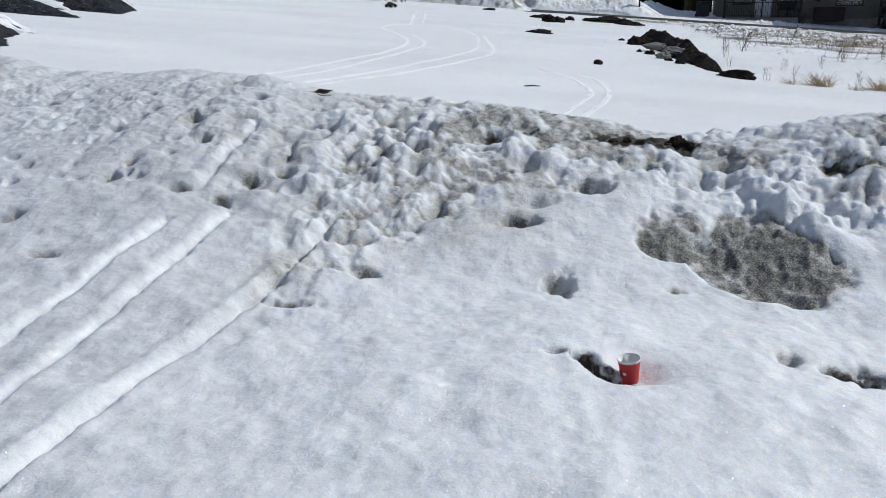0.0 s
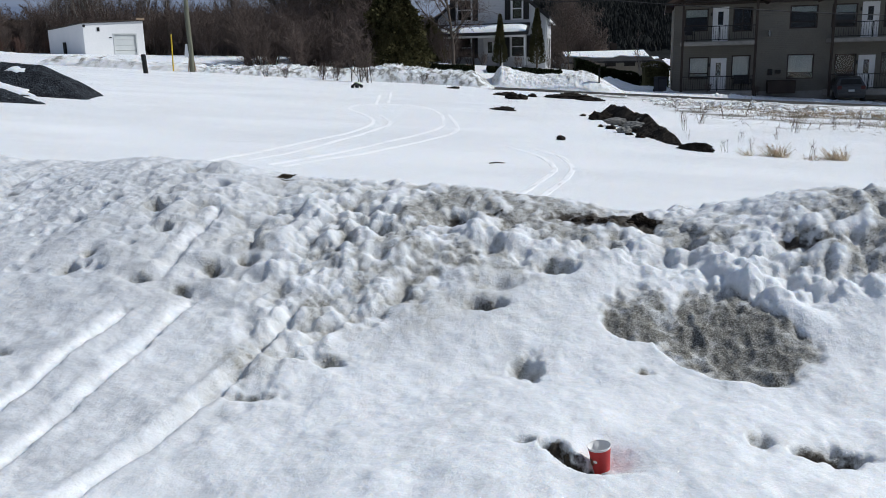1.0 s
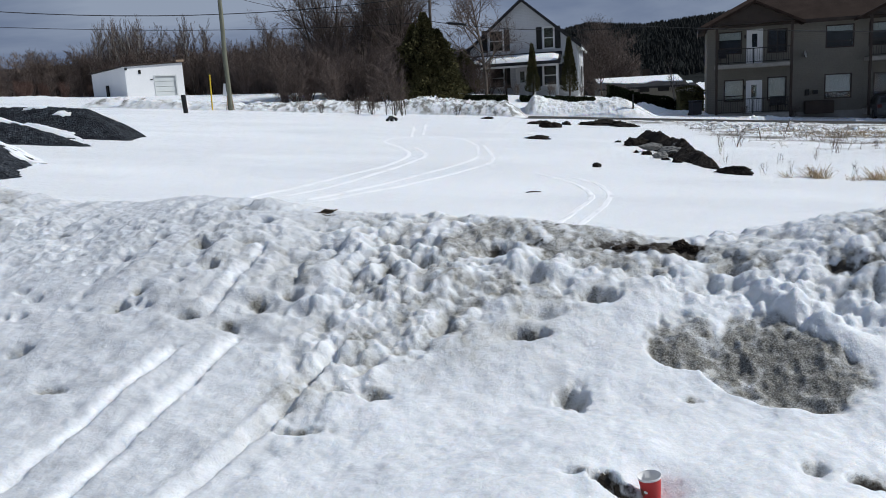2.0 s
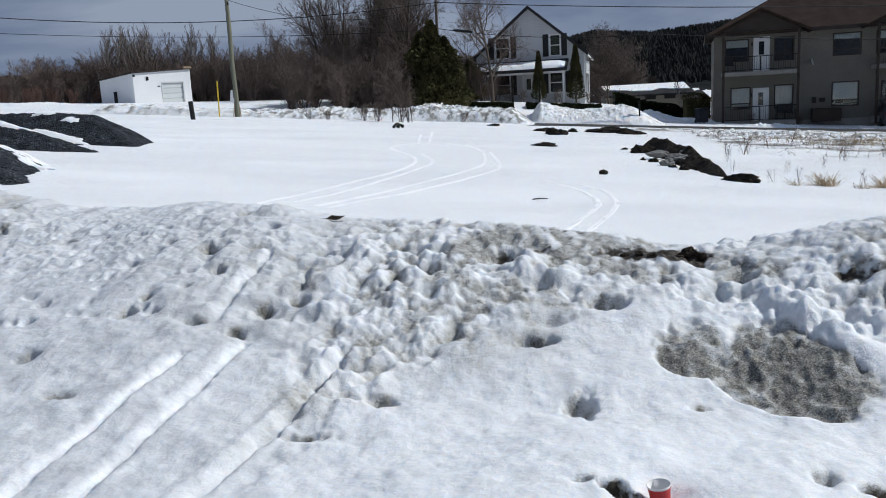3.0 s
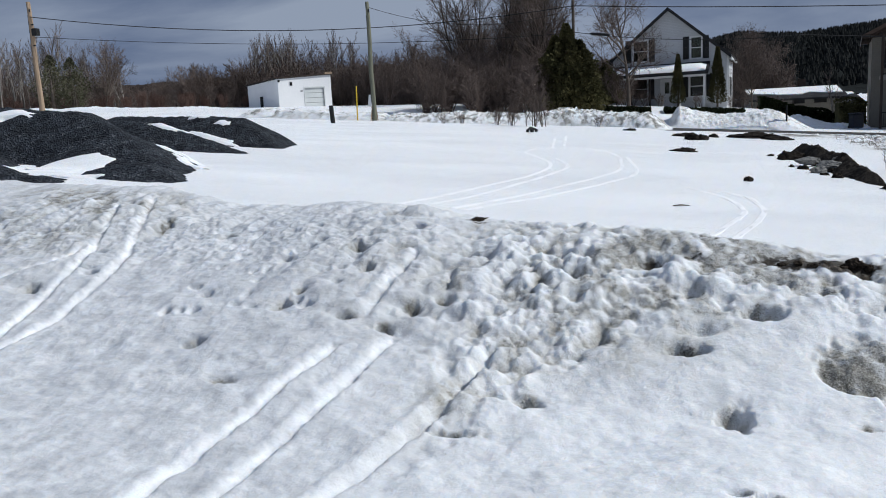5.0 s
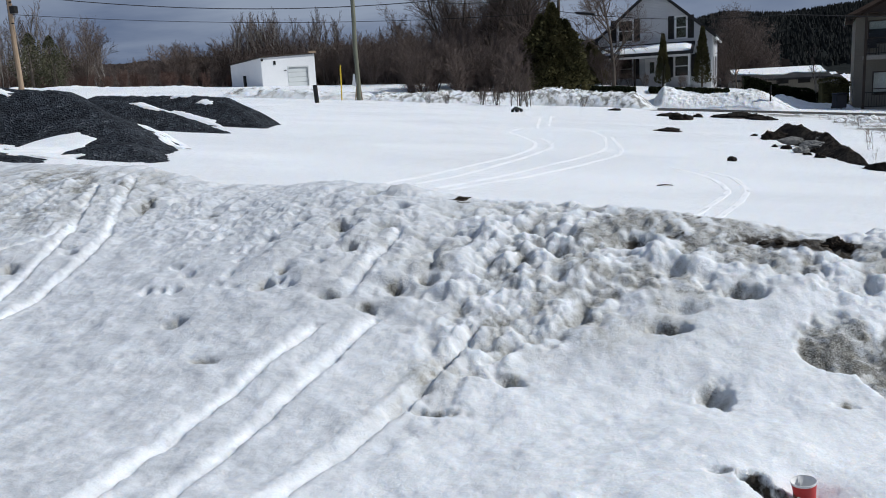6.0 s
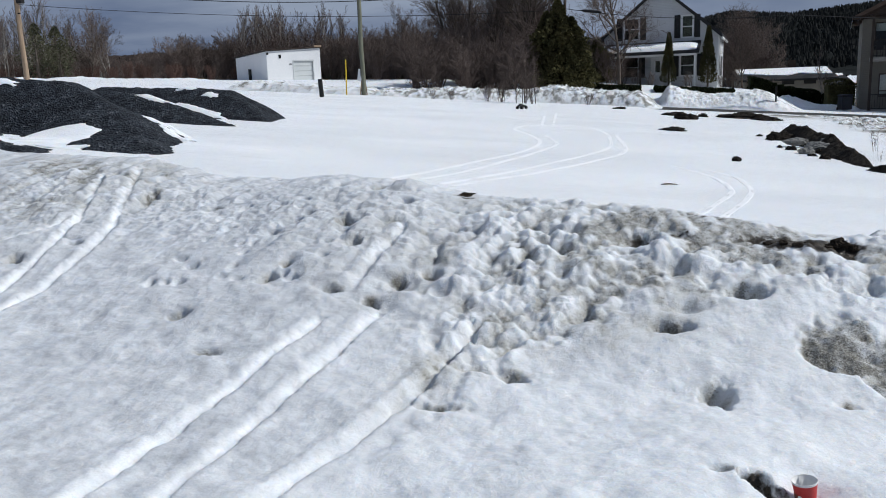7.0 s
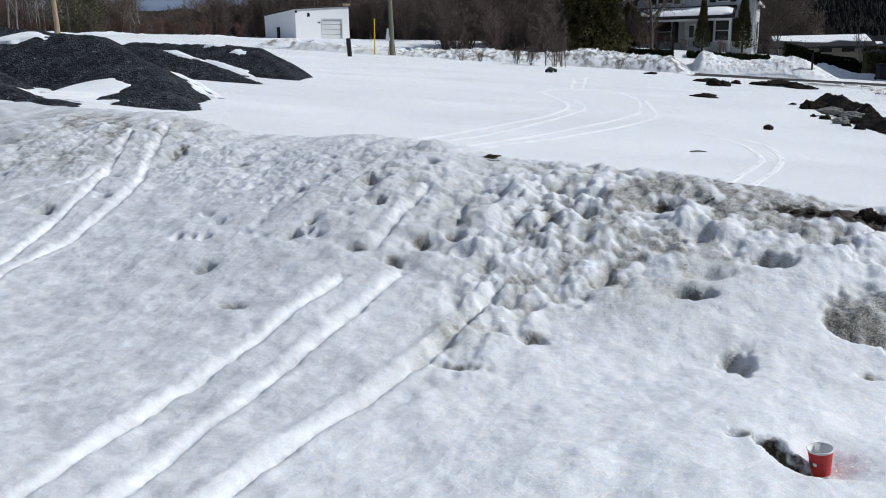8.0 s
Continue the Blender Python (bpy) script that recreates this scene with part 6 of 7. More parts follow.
def waste_bin(m):
    wb = thing("waste_bin", "dark wheeled waste bin beside the apartment's corner", "waste bin", m)
    part("body", Geo().box(-0.30, -0.34, 0.06, 0.30, 0.34, 0.86, 0.03), BIN_BLUE, wb)
    part("lid", Geo().box(-0.33, -0.38, 0.865, 0.33, 0.37, 0.95, 0.03), BIN_BLUE, wb)
    for sx in (-0.31, 0.25):
        part("wheel", Geo().tube([(sx, 0.30, 0.10), (sx + 0.06, 0.30, 0.10)], [0.10, 0.10], 14), RUBBER, wb)


waste_bin(pose(12.9, 54.0, lie_at(12.9, 54.0), 0, 0, 12))


# ---- parked car ----
def parked_car(m):
    c = thing("parked_car", "dusty dark grey hatchback parked before the apartment building", "car", m)
    secs = [(-2.05, 0.35, 0.72, 0.70, 0.62), (-1.98, 0.28, 0.92, 0.80, 0.72), (-1.85, 0.25, 1.02, 0.84, 0.76), (-1.55, 0.24, 1.40, 0.86, 0.58), (-1.15, 0.24, 1.50, 0.87, 0.60), (-0.2, 0.24, 1.52, 0.88, 0.62), (0.35, 0.24, 1.42, 0.88, 0.60), (1.0, 0.24, 1.03, 0.88, 0.74), (1.75, 0.26, 0.90, 0.85, 0.70), (2.02, 0.30, 0.72, 0.76, 0.62), (2.08, 0.38, 0.6, 0.70, 0.58)]
    g = Geo()
    for y, zb, zt, w, wt in secs:
        belt = min(0.95, zt - 0.06)
        g.v += [(-w * 0.92, y, zb), (-w, y, zb + 0.15), (-w, y, belt), (-wt, y, zt), (wt, y, zt), (w, y, belt), (w, y, zb + 0.15), (w * 0.92, y, zb)]
    for i in range(len(secs) - 1):
        g.f += [(i * 8 + j, i * 8 + j + 1, i * 8 + 9 + j, i * 8 + 8 + j) for j in range(7)] + [(i * 8 + 7, i * 8, i * 8 + 8, i * 8 + 15)]
    g.f += [tuple(range(7, -1, -1)), tuple(range(len(secs) * 8 - 8, len(secs) * 8))]
    part("body", g, CAR_GREY, c)
    part("rear_window", Geo().quad((-0.62, -1.84, 1.06), (0.62, -1.84, 1.06), (0.52, -1.60, 1.36), (-0.52, -1.60, 1.36)), BLACK_METAL, c, "dark rear window")
    part("side_window", Geo().quad((-0.885, -1.35, 1.0), (-0.885, 0.6, 1.0), (-0.655, 0.2, 1.42), (-0.645, -1.15, 1.43)), BLACK_METAL, c)
    part("side_window", Geo().quad((0.885, 0.6, 1.0), (0.885, -1.35, 1.0), (0.645, -1.15, 1.43), (0.655, 0.2, 1.42)), BLACK_METAL, c)
    part("bumper", Geo().box(-0.80, -2.14, 0.38, 0.80, -1.98, 0.62, 0.04), CAR_GREY, c)
    part("number_plate", Geo().box(-0.16, -2.155, 0.64, 0.16, -2.06, 0.76), DOOR_GREY, c, "plain pale plate")
    for s in (-1, 1):
        part("tail_lamp", Geo().box(s * 0.66 - 0.13, -2.05, 0.76, s * 0.66 + 0.13, -1.93, 0.98, 0.03), CAR_RED, c, "red tail lamp")
        for y in (-1.3, 1.3):
            w = part("wheel", Geo().lathe([(0.18, -0.10), (0.29, -0.11), (0.32, -0.07), (0.32, 0.07), (0.29, 0.11), (0.18, 0.10)], 20), RUBBER, c, "", True)
            w.matrix_local = pose(s * 0.80, y, 0.32, 0, 90, 0)
            part("rim", Geo().lathe([(0.0, -0.09), (0.19, -0.09), (0.19, 0.09), (0.0, 0.09)], 14), PLATE, w)
    return c


parked_car(pose(24.25, 53.2, lie_at(24.25, 53.2) + 0.0, 0, 0, -14))


# ---- trees ----
def rand_way(rng, d, spread):
    """A way that leans off d by about that angle."""
    a = Vector((rng.gauss(0, 1), rng.gauss(0, 1), rng.gauss(0, 1)))
    a = (a - d * a.dot(d)).normalized()
    return (d * math.cos(spread) + a * math.sin(spread)).normalized()


def bare_tree(name, seed, height, r0, levels=4, spread=0.55, up=0.25, kids=(5, 4, 4), stems=1, bark=None, twig=None, first=0.25, shrink=0.62, thin=0.012):
    """A leafless tree: trunk and limbs in one mesh, the twigs in another; returned as two meshes."""
    rng = random.Random(seed)
    wood, twigs = Geo(), Geo()

    def grow(p, d, length, r, level):
        n = 5 if level < 2 else 3
        pts, ways = [p], [d]
        for i in range(n):
            d = rand_way(rng, d, 0.10 + 0.06 * level)
            d = (d + Vector((0, 0, up * 0.25))).normalized()
            pts.append(pts[-1] + d * (length / n))
            ways.append(d)
        radii = [r * (1 - 0.68 * i / n) for i in range(n + 1)]
        (wood if level < 2 else twigs).tube(pts, radii, 7 if level == 0 else 5 if level == 1 else 3, False)
        if level >= levels:
            return
        count = kids[min(level, len(kids) - 1)]
        for j in range(count):
            k = first + (1 - first) * (j + rng.random()) / count if level == 0 else 0.2 + 0.8 * (j + rng.random()) / count
            i = min(int(k * n), n - 1)
            q = pts[i].lerp(pts[i + 1], k * n - i)
            grow(q, rand_way(rng, ways[i], spread * rng.uniform(0.7, 1.3)), length * shrink * rng.uniform(0.7, 1.1) * (1.15 - 0.45 * k), max(radii[i] * 0.55, thin), level + 1)

    for s in range(stems):
        d = rand_way(rng, Vector((0, 0, 1)), 0.05 if stems == 1 else rng.uniform(0.12, 0.5))
        grow(Vector((rng.gauss(0, 0.12) * (stems > 1), rng.gauss(0, 0.12) * (stems > 1), -0.2)), d, height * rng.uniform(0.8, 1.0) * 0.72, r0 * (1 if stems == 1 else rng.uniform(0.6, 1)), 0)
    return wood.mesh("trunk", bark or BARK, True), twigs.mesh("crown", twig or TWIG, False)


def plant(meshes, name, label, category, x, y, turn=0.0, size=1.0, group="", dz=0.0):
    t = thing(name, label, category, pose(x, y, lie_at(x, y) + dz, 0, 0, turn), group)
    t.scale = (size, size, size)
    for me in meshes:
        part(me.name.split(".")[0], me, None, t)
    return t


rng = random.Random(77)
WILLOW = bare_tree("willow", 5, 15.5, 0.19, 4, 0.50, 0.30, (12, 8, 6, 4), 4, first=0.15, shrink=0.50, thin=0.009)
MAPLE = bare_tree("maple", 8, 9.6, 0.13, 4, 0.85, 0.30, (16, 8, 6, 4), 1, first=0.2, shrink=0.58, thin=0.010)
ASH = [bare_tree("ash", 20 + i, 10.0, 0.11, 4, 0.62, 0.26, (11, 7, 5, 4), 1 + i % 2, first=0.22, shrink=0.50, thin=0.009) for i in range(4)]
BIRCH = [bare_tree("birch", 40 + i, 11.0, 0.10, 3, 0.40, 0.6, (14, 8, 6), 1 + i % 2, BARK_PALE, TWIG, 0.25, 0.36, 0.012) for i in range(3)]
ALDER = [bare_tree("alder", 60 + i, 4.6, 0.042, 3, 0.62, 0.3, (7, 7, 6), 9, TWIG, TWIG, 0.12, 0.5, 0.010) for i in range(4)]
DOGWOOD = [bare_tree("dogwood", 80 + i, 2.0, 0.022, 2, 0.4, 0.5, (7, 6), 14, TWIG_RED, TWIG_RED, 0.15, 0.5, 0.010) for i in range(2)]
SHRUB = [bare_tree("shrub", 90 + i, 1.7, 0.022, 3, 0.62, 0.3, (5, 4, 3), 8, BARK, TWIG, 0.2, 0.6, 0.006) for i in range(3)]

for x, y, s, t in ((-6.9, 66, 0.95, 0), (-10.6, 68, 1.0, 130), (-13.8, 72, 0.9, 250), (-9.0, 75, 0.95, 60)):
    plant(WILLOW, "bare_tree", "tall leafless many-stemmed tree with a wide fan of branches", "tree", x, y, t, s, "tall bare trees")
plant(MAPLE, "bare_tree", "leafless young tree before the white house", "tree", -0.35, 58.2, 40, 1.0, "tall bare trees")
for x, y, s, t in ((9.3, 79, 0.80, 200), (10.9, 80, 0.80, 100), (12.4, 83, 0.8, 10), (10.2, 85, 0.85, 290), (8.9, 68.2, 0.55, 150)):
    plant(MAPLE, "bare_tree", "leafless tree with fine twigs beside the white house", "tree", x, y, t, s, "tall bare trees")
for k in range(10):
    plant(rng.choice(ALDER), "bush", "leafless brown bush between the houses", "bush", rng.uniform(9.2, 11.6), rng.uniform(78, 83), rng.uniform(0, 360), rng.uniform(0.95, 1.35), "brown thicket")
plant(BIRCH[0], "bare_tree", "pale leafless tree at the apartment's corner", "tree", 13.0, 60.5, 20, 0.5, "tall bare trees")
for k in range(84):
    x = rng.uniform(-46, -7)
    y = rng.uniform(73, 92)
    tall = float(np.interp(x * 80 / y, [-48, -41.5, -40, -36.5, -33, -29, -26, -24.6, -23.5, -20, -14], [0.30, 0.33, 0.70, 0.80, 0.82, 0.72, 0.56, 0.45, 0.72, 0.92, 1.08]))
    plant(rng.choice(ASH), "bare_tree", "leafless grey-brown tree in the dense woods", "tree", x, y, rng.uniform(0, 360), tall * rng.uniform(0.75, 1.0) * y / 82, "bare woods")
for x, y, s in ((-49.8, 71, 0.80), (-51.4, 73, 0.84), (-48.6, 72, 0.60)):
    plant(ASH[int(-x) % 4], "bare_tree", "grey leafless tree with a round crown behind the spruces", "tree", x, y, 40 * x, s, "tall bare trees")
for k in range(30):
    plant(rng.choice(BIRCH), "birch_tree", "slender pale-barked leafless birch", "tree", rng.uniform(-40.5, -27), rng.uniform(76, 84), rng.uniform(0, 360), rng.uniform(0.70, 0.92), "birches in the woods")
for k in range(64):
    plant(rng.choice(BIRCH), "birch_tree", "slender pale-barked leafless birch", "tree", rng.uniform(-78, -56), rng.uniform(68, 84), rng.uniform(0, 360), rng.uniform(0.62, 0.95), "birches in the woods")
for k in range(34):
    plant(rng.choice(ASH), "bare_tree", "leafless grey-brown tree among the birches", "tree", rng.uniform(-84, -56), rng.uniform(76, 90), rng.uniform(0, 360), rng.uniform(0.5, 0.8), "bare woods")
for k in range(28):
    plant(rng.choice(ALDER), "bush", "leafless brown bush below the birches", "bush", rng.uniform(-80, -53), rng.uniform(70, 78), rng.uniform(0, 360), rng.uniform(0.7, 1.2), "brown thicket")
for k in range(132):
    x = rng.uniform(-44, 1)
    plant(rng.choice(ALDER), "bush", "dense leafless brown alder bush", "bush", x, rng.uniform(59, 76) if x > -19.5 else rng.uniform(74, 82), rng.uniform(0, 360), rng.uniform(0.7, 1.25), "brown thicket")
for k in range(38):
    plant(rng.choice(ALDER), "bush", "leafless brown bush at the top of the snow bank", "bush", rng.uniform(-14.0, -4.8), rng.uniform(51.5, 58), rng.uniform(0, 360), rng.uniform(0.45, 0.95), "brown thicket")
for k in range(44):
    plant(rng.choice(ALDER), "bush", "far leafless brown bush along the woods", "bush", rng.uniform(-100, -40), rng.uniform(76, 98), rng.uniform(0, 360), rng.uniform(0.6, 0.85), "brown thicket")
for k in range(30):
    plant(rng.choice(DOGWOOD), "bush", "low reddish-twigged bush at the snow's edge", "bush", rng.uniform(-62, -33), rng.uniform(68, 72), rng.uniform(0, 360), rng.uniform(0.7, 1.1), "red-twigged bushes")
for x, y, s in ((-5.2, 44.6, 1.55), (-6.5, 45.2, 0.9), (-7.3, 45.4, 0.75), (-9.4, 45.8, 0.5), (-10.5, 45.9, 0.4), (-1.9, 46.0, 0.45)):
    plant(rng.choice(SHRUB), "shrub", "small leafless shrub poking out of the snow", "shrub", x, y, rng.uniform(0, 360), s, "small shrubs")
for x, y, s in ((10.2, 63, 1.0), (8.6, 62, 0.9), (16.0, 54.3, 0.6), (19.0, 54.0, 0.6), (-2.2, 61.5, 0.8), (0.8, 61.6, 0.8), (4.4, 61.2, 0.75), (7.6, 61.6, 0.9), (1.8, 61.0, 0.7), (-0.6, 61.2, 0.8), (6.6, 61.2, 0.7), (9.4, 64, 1.0)):
    plant(rng.choice(SHRUB), "shrub", "small leafless shrub beside the house", "shrub", x, y, rng.uniform(0, 360), s, "small shrubs")


def foliage(seed, n, shape, leaf, droop=0.3):
    """A crown of small leafy sprays: shape(rng) gives a point and the way outwards."""
    r = random.Random(seed)
    g = Geo()
    for _ in range(n):
        p, o = shape(r)
        a = rand_way(r, o, r.uniform(0.2, 0.9))
        b = a.cross(rand_way(r, a, 1.2)).normalized()
        l, w = leaf * r.uniform(0.6, 1.4), leaf * r.uniform(0.28, 0.5)
        tip = p + a * l - Vector((0, 0, droop * l))
        mid = p + a * l * 0.5
        g.quad(p, mid + b * w, tip, mid - b * w)
    return g


def cone_crown(height, width, belly=0.25, ragged=0.18):
    """Points through a conical crown, most near its skin, with bays and gaps."""
    def pick(r):
        while True:
            k = r.random() ** 0.8
            w = width / 2 * (min(1, k / belly) ** 0.5) * (1 - k) ** 0.85 * 1.38
            a = r.uniform(0, 2 * math.pi)
            lump = 1 + ragged * (noise.noise(Vector((math.cos(a) * 1.8, math.sin(a) * 1.8, k * height * 0.7))) + 0.5 * noise.noise(Vector((math.cos(a) * 5, math.sin(a) * 5, k * height * 2.2)))) * 1.6
            q = r.random() ** 0.35
            p = Vector((math.cos(a) * w * q * lump, math.sin(a) * w * q * lump, 0.15 + k * height))
            if lump > 0.72:
                return p, Vector((math.cos(a), math.sin(a), 0.55)).normalized()
    return pick


def evergreen(name, height, width, n, leaf, seed, material, belly=0.25, ragged=0.18, droop=0.1):
    trunk = Geo().tube([(0, 0, -0.2), (0.03, 0, height * 0.5), (0, 0, height * 0.95)], [width * 0.05 + 0.03, width * 0.03 + 0.02, 0.01], 8)
    return trunk.mesh("trunk", BARK, True), foliage(seed, n, cone_crown(height, width, belly, ragged), leaf, droop).mesh("crown", material)


def cedar_leaders(r, leaders=((0.0, 0.0, 5.75, 3.3), (-0.75, 0.2, 5.1, 2.7), (0.85, -0.2, 4.7, 2.7), (0.2, -0.8, 3.9, 2.9), (-1.15, -0.3, 3.5, 2.2), (1.45, 0.2, 2.9, 1.9))):
    """A crown of several leaders that grew up side by side."""
    dx, dy, high, wide = r.choices(leaders, [h * w for _, _, h, w in leaders])[0]
    p, o = cone_crown(high, wide, 0.28, 0.55)(r)
    return p + Vector((dx, dy, 0)), o


CEDAR_BIG = (Geo().tube([(0, 0, -0.2), (0.03, 0, 3.0), (0, 0, 5.4)], [0.26, 0.16, 0.01], 8).mesh("trunk", BARK, True), foliage(3, 30000, cedar_leaders, 0.19, 0.1).mesh("crown", CEDAR))
CEDAR_SLIM = evergreen("cedar", 3.6, 0.85, 4600, 0.12, 4, CEDAR, 0.04, 0.25)
SPRUCE = [evergreen("spruce", 7.3, 4.6, 1000, 0.30, 6 + i, PINE, 0.55, 1.1, 0.35) for i in range(3)]
plant(CEDAR_BIG, "cedar_tree", "broad dense dark green cedar tree rooted in the snow bank", "tree", -4.15, 54.0, 0, 1.0, dz=-0.15)
plant(CEDAR_BIG, "cedar_tree", "smaller dark green cedar beside the white house", "tree", -2.0, 62.0, 120, 0.55)
plant(CEDAR_SLIM, "cedar_shrub", "slim columnar cedar at the house porch", "tree", 3.05, 62.0, 0, 0.95, "slim cedars", dz=0.10)
plant(CEDAR_SLIM, "cedar_shrub", "tall slim columnar cedar at the house corner", "tree", 5.75, 62.2, 60, 1.08, "slim cedars", dz=0.15)
for x, y, s in ((-51.6, 66, 0.60), (-50.6, 67.5, 0.62), (-53.0, 68, 0.68), (-50.0, 67.0, 0.42), (-52.4, 70, 0.66)):
    plant(rng.choice(SPRUCE), "spruce_tree", "dark green spruce among the bare birches", "tree", x, y, rng.uniform(0, 360), s, "spruces by the birches")


def hedge(x0, y0, x1, y1, width, height, seed, material=None, label="dark clipped evergreen hedge behind the snow"):
    d = Vector((x1 - x0, y1 - y0, 0))
    n = int(d.length * 900)

    def pick(r):
        k, a = r.random(), r.uniform(-1, 1)
        side = 1 if a > 0 else -1
        h = height * (0.9 + 0.2 * float(wave(k * d.length, 0, 1.0, seed)))
        if r.random() < 0.4:
            p = Vector((x0, y0, 0)) + d * k + Vector((0, a * width / 2, h))
            o = Vector((0, 0, 1))
        else:
            p = Vector((x0, y0, 0)) + d * k + Vector((0, side * width / 2, r.random() * h))
            o = Vector((0, side, 0.3)).normalized()
        p.z += lie_at(p.x, p.y)
        return p, o

    g = foliage(seed, n, pick, 0.16, 0.1)
    for i in range(12):
        a, b = i / 12, (i + 1) / 12
        xa, ya, xb, yb = x0 + d.x * a, y0 + d.y * a, x0 + d.x * b, y0 + d.y * b
        z = lie_at(xa, ya)
        g.box(xa, ya - width * 0.4, z - 0.2, xb, ya + width * 0.4, z + height * 0.9)
    solid("hedge", g, material or HEDGE, label, "hedge", group="hedges")


hedge(8.3, 60.5, 13.6, 61.0, 1.2, 0.95, 601)
hedge(6.8, 55.9, 1.9, 56.1, 0.7, 0.20, 607, None, "low dark evergreen shrubs before the house")
hedge(-2.9, 55.8, 1.0, 55.9, 0.8, 0.22, 609, None, "low dark evergreen shrubs before the house")
hedge(12.6, 57.6, 14.3, 58.0, 1.2, 1.6, 603, CEDAR, "rounded olive green evergreen at the apartment's corner")


# ---- weeds and dry grass ----
def tuft(r, h, n, seed, material):
    g, q = Geo(), random.Random(seed)
    for _ in range(n):
        a, k = q.uniform(0, 2 * math.pi), q.random() ** 0.5 * r
        p = Vector((math.cos(a) * k, math.sin(a) * k, -0.03))
        b = q.uniform(0, 2 * math.pi)
        reach = h * q.uniform(0.2, 1.25)
        tip = p + Vector((math.cos(b) * reach * 1.3 - 0.45 * h, math.sin(b) * reach, h * q.uniform(0.0, 1.0) ** 1.5))
        mid = p.lerp(tip, 0.55) + Vector((q.gauss(0, 0.02), 0, h * q.uniform(0.12, 0.42)))
        w = Vector((q.gauss(0, 1), q.gauss(0, 1), 0)).normalized() * 0.0034
        g.quad(p - w, p + w, mid + w, mid - w).quad(mid - w, mid + w, tip)
    me = g.mesh("grass_tuft", material)
    return me


for k, (x, y, r, h) in enumerate(((5.80, 14.8, 0.17, 0.30), (6.78, 14.7, 0.17, 0.27), (6.25, 14.5, 0.13, 0.15), (5.20, 14.6, 0.06, 0.20))):
    ob = solid("grass_tuft", tuft(r, h, 200 if h > 0.26 else 45, 700 + k, STRAW), None, "tuft of dry golden grass bent over the snow", "grass", pose(x, y, ground_at(x, y)), "dry grass tufts")


def weed_mesh(seed):
    g, q = Geo(), random.Random(seed)
    for s in range(4):
        d = Vector((q.gauss(0, 0.18), q.gauss(0, 0.18), 1)).normalized()
        p = Vector((q.gauss(0, 0.07), q.gauss(0, 0.07), -0.05))
        h = q.uniform(0.35, 0.75)
        pts = [p + d * h * i / 4 + Vector((q.gauss(0, 0.015), q.gauss(0, 0.015), 0)) for i in range(5)]
        g.tube(pts, [0.006, 0.005, 0.004, 0.0035, 0.003], 3, False)
        for i in range(6):
            k = q.uniform(0.35, 1)
            b = p + d * h * k
            e = b + rand_way(q, d, 0.7) * h * 0.22
            g.tube([b, e], [0.004, 0.003], 3, False)
    return g.mesh("weed", WEED)


WEEDS = [weed_mesh(800 + i) for i in range(6)]
for k, (x, y, s) in enumerate(((5.6, 20.3, 1.0), (6.65, 23.0, 1.3), (6.9, 23.3, 1.0), (6.0, 22.0, 0.6), (8.7, 21.4, 1.3), (8.9, 21.8, 1.1), (4.9, 14.9, 0.5), (6.4, 14.9, 0.6), (7.0, 14.8, 0.5), (5.4, 15.0, 0.5),
                              (8.2, 26, 1.1), (9.3, 27, 1.2), (10.0, 25, 1.0), (7.9, 30, 1.2), (10.6, 23.5, 1.0), (11.5, 24.0, 1.1), (12.2, 22.6, 1.0), (11.0, 21.2, 0.9), (6.0, 17.5, 0.5), (7.2, 18.6, 0.6), (4.9, 17.4, 0.4), (9.5, 18.3, 0.5))):
    ob = solid("dead_weed", WEEDS[k % 6], None, "dry brown weed stalks standing in the snow", "weed", pose(x, y, ground_at(x, y), 0, 0, 47 * k), "dead weeds")
    ob.scale = (0.8 * s, 0.8 * s, 0.85 * s)
g, q = Geo(), random.Random(9)
spread = []
for k in range(2900):
    if k < 2300:
        x, y = q.gauss(14.0, 4.0), q.gauss(30, 5.0)
    else:
        x, y = q.uniform(5, 30), q.uniform(30, 43)
    if 21.5 < y < 43.3 and x > 6 + 0.1 * (y - 15):
        spread.append((x, y))
at_z = surface(np.array([p[0] for p in spread]), np.array([p[1] for p in spread]))[0] - 0.03
for (x, y), z in zip(spread, at_z.tolist()):
    h, d = q.uniform(0.03, 0.11) * (3.5 if q.random() < 0.06 else 1), Vector((q.gauss(0, 0.45), q.gauss(0, 0.3), 1)).normalized()
    g.tube([(x, y, z), Vector((x, y, z)) + d * h * 0.6, Vector((x, y, z)) + d * h + Vector((q.gauss(0, 0.06), 0, 0))], [0.006, 0.005, 0.003], 3, False)
    if q.random() < 0.4:
        b = Vector((x, y, z)) + d * h * 0.7
        g.tube([b, b + rand_way(q, d.normalized(), 0.8) * 0.15], [0.005, 0.004], 3, False)
straw = Geo()
sown = np.array([(q.gauss(15.5, 3.2), q.gauss(30.5, 3.0)) for _ in range(6000)])
keep = (sown[:, 0] > 9.5) & (sown[:, 1] > 24) & (wave(sown[:, 0], sown[:, 1], 1.1, 151) + 0.6 * wave(sown[:, 0], sown[:, 1], 0.4, 153) > 0)
spread = [tuple(p) for p in sown[keep].tolist()]
at_z = surface(np.array([p[0] for p in spread]), np.array([p[1] for p in spread]))[0] - 0.02
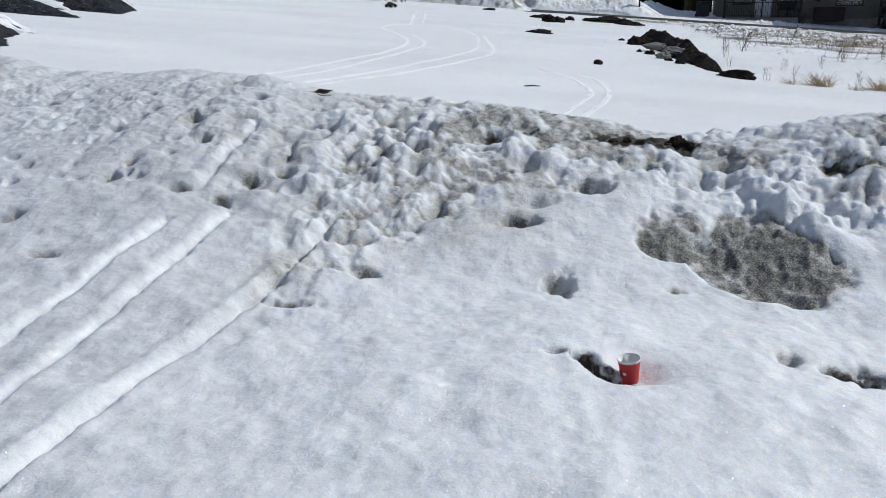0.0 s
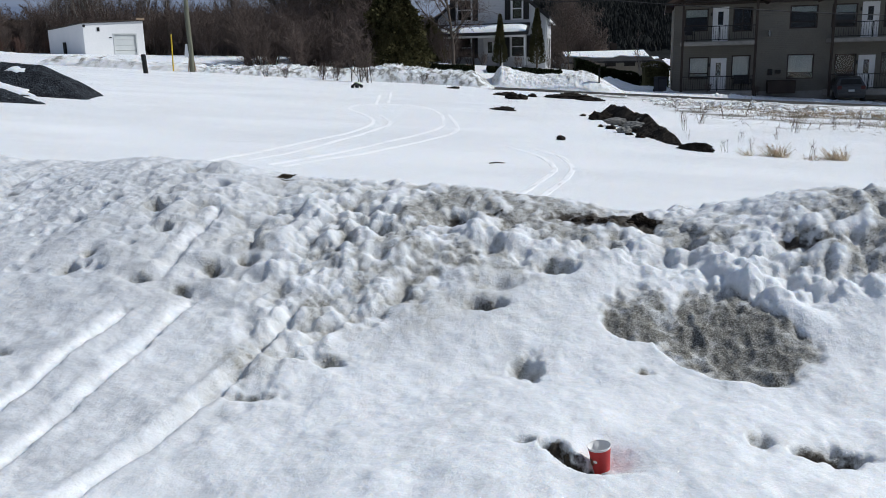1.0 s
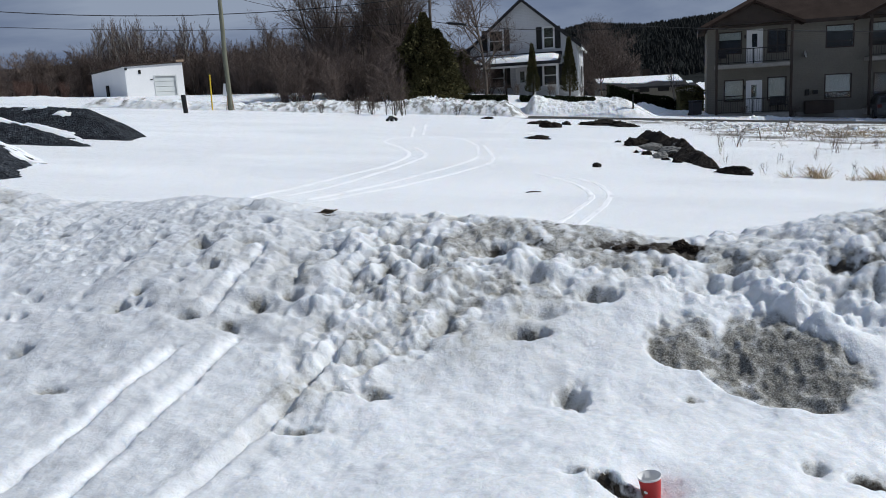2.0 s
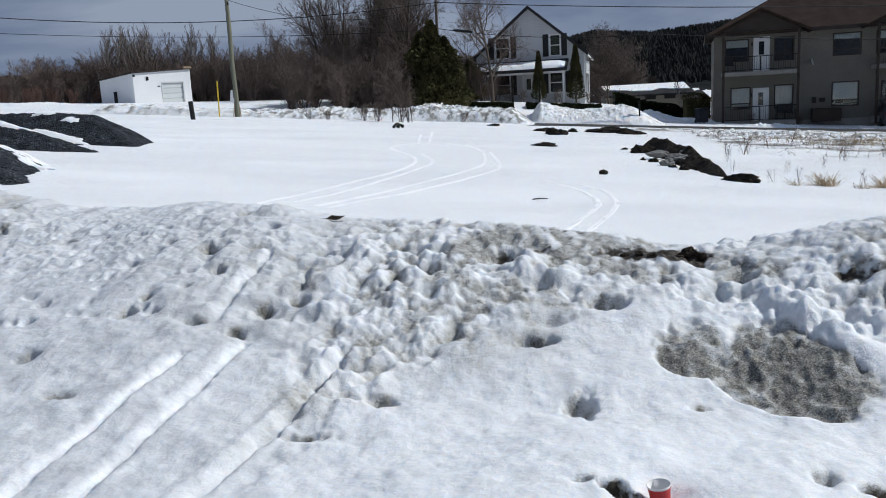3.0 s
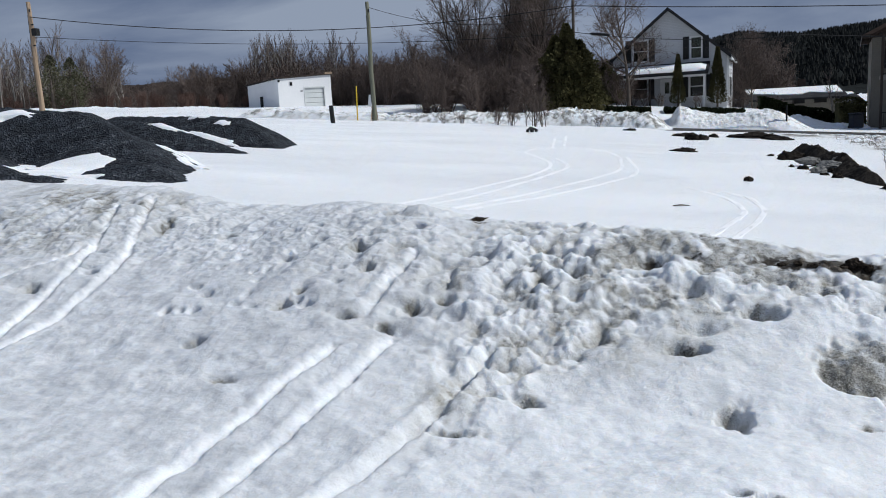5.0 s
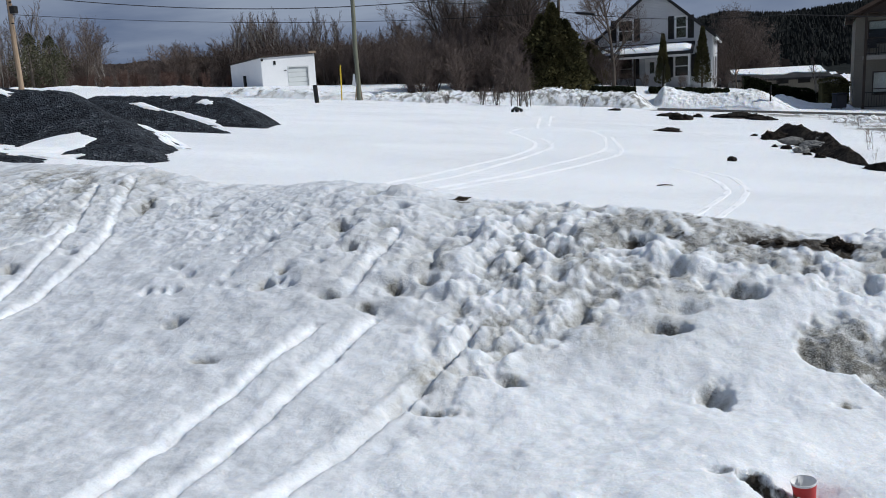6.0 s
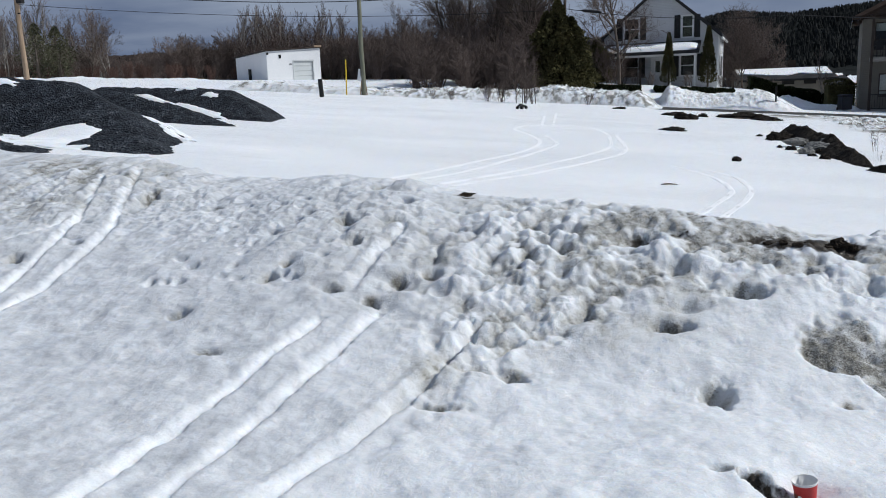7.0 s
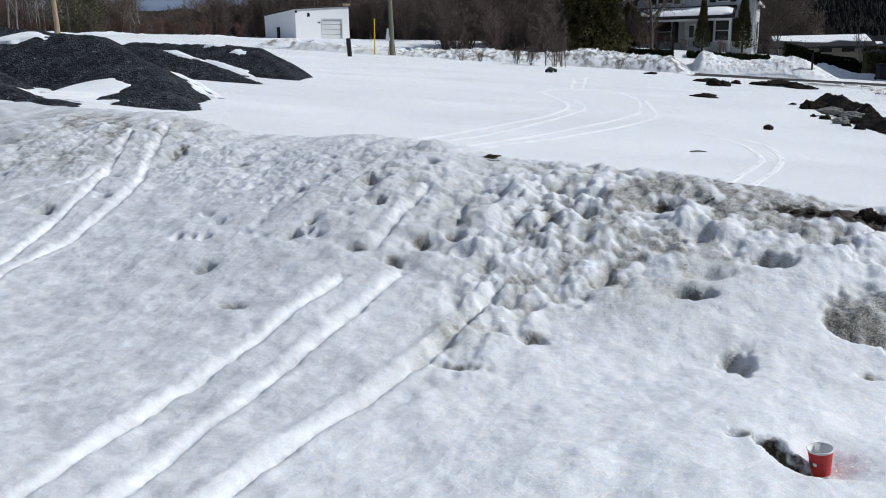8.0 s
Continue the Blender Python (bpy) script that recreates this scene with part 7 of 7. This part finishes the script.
for (x, y), z in zip(spread, at_z.tolist()):
    h, w = q.uniform(0.05, 0.20), Vector((q.gauss(0, 1), q.gauss(0, 1), 0)).normalized() * 0.006
    p = Vector((x, y, z))
    tip = p + Vector((q.gauss(0, 0.9) * h, q.gauss(0, 0.5) * h, h))
    bend = p.lerp(tip, 0.55) + Vector((0, 0, 0.25 * h))
    straw.quad(p - w, p + w, bend + w, bend - w).quad(bend - w, bend + w, tip)
solid("dry_grass", straw, STRAW, "patchy dry beige grass pressed down over the rough snow", "grass", kind="stuff")
solid("weed_stalks", g, DRY_STALK, "scattered dry weed stalks over the rough snowy ground", "weeds", kind="stuff")
solid("fallen_twig", Geo().tube([(-0.10, 0, 0.012), (0.0, 0.02, 0.02), (0.12, 0.0, 0.015)], [0.008, 0.012, 0.006], 6), TWIG, "small twig lying on the snow", "twig", pose(0.72, 11.75, ground_at(0.72, 11.75), 0, 0, -10))


# ---- far hills ----
def hill(name, pts, material, seed, label, tree=6.0):
    """A wooded hillside: rises from its foot to a skyline through the points (x, y, top)."""
    n, m = 220, 40
    px, py, pz = (np.array([p[i] for p in pts], float) for i in range(3))
    t = np.linspace(0, 1, len(pts))
    s = np.linspace(0, 1, n)
    x0, y0, z0 = np.interp(s, t, px), np.interp(s, t, py), np.interp(s, t, pz)
    k = np.linspace(0, 1, m)[:, None]
    x, y = x0[None, :] * (0.62 + 0.38 * k), y0[None, :] * (0.62 + 0.38 * k)
    z = z0[None, :] * ease(k) ** 0.9 + (1 - k) * 2 - 1
    z = z + tree * (0.5 * fbm(x, y, 22, seed, 4, 0.65) + 0.35 * np.abs(wave(x, y, 5.0, seed + 3))) * ease(k * 4)
    co = np.stack([x, y, z], -1).reshape(-1, 3)
    i = (np.arange(m - 1)[:, None] * n + np.arange(n - 1)[None, :]).ravel()
    me = array_mesh(name, co, np.stack([i, i + 1, i + n + 1, i + n], 1).astype(np.int32), material)
    return tagged(new(name, me), label, "hill", kind="structure")


hill("hill_west", ((-900, 300, 56), (-560, 520, 42), (-418, 600, 36), (-307, 600, 37), (-200, 620, 38), (-60, 640, 36), (20, 600, 28)), FOREST_BROWN, 901, "far brown wooded ridge on the skyline")
hill("hill_east", ((-20, 480, 16), (20, 470, 24), (50, 455, 30.5), (80, 450, 28), (115, 450, 31), (220, 430, 43), (420, 330, 52)), HILL_FLOOR, 911, "dark evergreen hillside behind the houses")


def skyline_trees(name, x0, x1, zf, n, seed, material, label, dist, h=(6, 12)):
    g, q = Geo(), random.Random(seed)
    for _ in range(n):
        x = q.uniform(x0, x1)
        k = 1 - 0.33 * q.random() ** 1.6
        y, z = dist * k, zf(x) * float(ease(np.array(k * 2.6 - 1.6))) ** 0.9
        x *= k
        grown = 1 + 0.2 * min(1.0, max(0.0, 0.97 - k) * 5)
        hh, w = q.uniform(*h) * grown, q.uniform(0.8, 1.7) * grown
        ring = 5
        base = len(g.v)
        for lv, (r, zz) in enumerate(((0.55, 0.05), (1.0, 0.15), (0.62, 0.42), (0.72, 0.45), (0.35, 0.72), (0.42, 0.74), (0.0, 1.0))):
            for j in range(ring):
                a = 2 * math.pi * j / ring + lv * 0.4
                rr = w * r * q.uniform(0.7, 1.2)
                g.v.append((x + rr * math.cos(a), y + rr * math.sin(a), z + hh * zz - 2))
        for lv in range(6):
            for j in range(ring):
                g.f.append((base + lv * ring + j, base + lv * ring + (j + 1) % ring, base + (lv + 1) * ring + (j + 1) % ring, base + (lv + 1) * ring + j))
    solid(name, g, material, label, "forest", kind="stuff")


skyline_trees("hill_forest", -20, 230, lambda x: float(np.interp(x, [-20, 20, 50, 80, 115, 220], [16, 24, 30.5, 28, 31, 43])), 14000, 921, FOREST_DARK, "far evergreen forest on the hillside", 452, (3.2, 6.5))
skyline_trees("ridge_forest", -430, -60, lambda x: float(np.interp(x, [-560, -418, -307, -200, -60], [40, 34, 35, 36, 34])), 900, 923, FOREST_BROWN, "far wooded skyline on the ridge", 600, (2.5, 5))
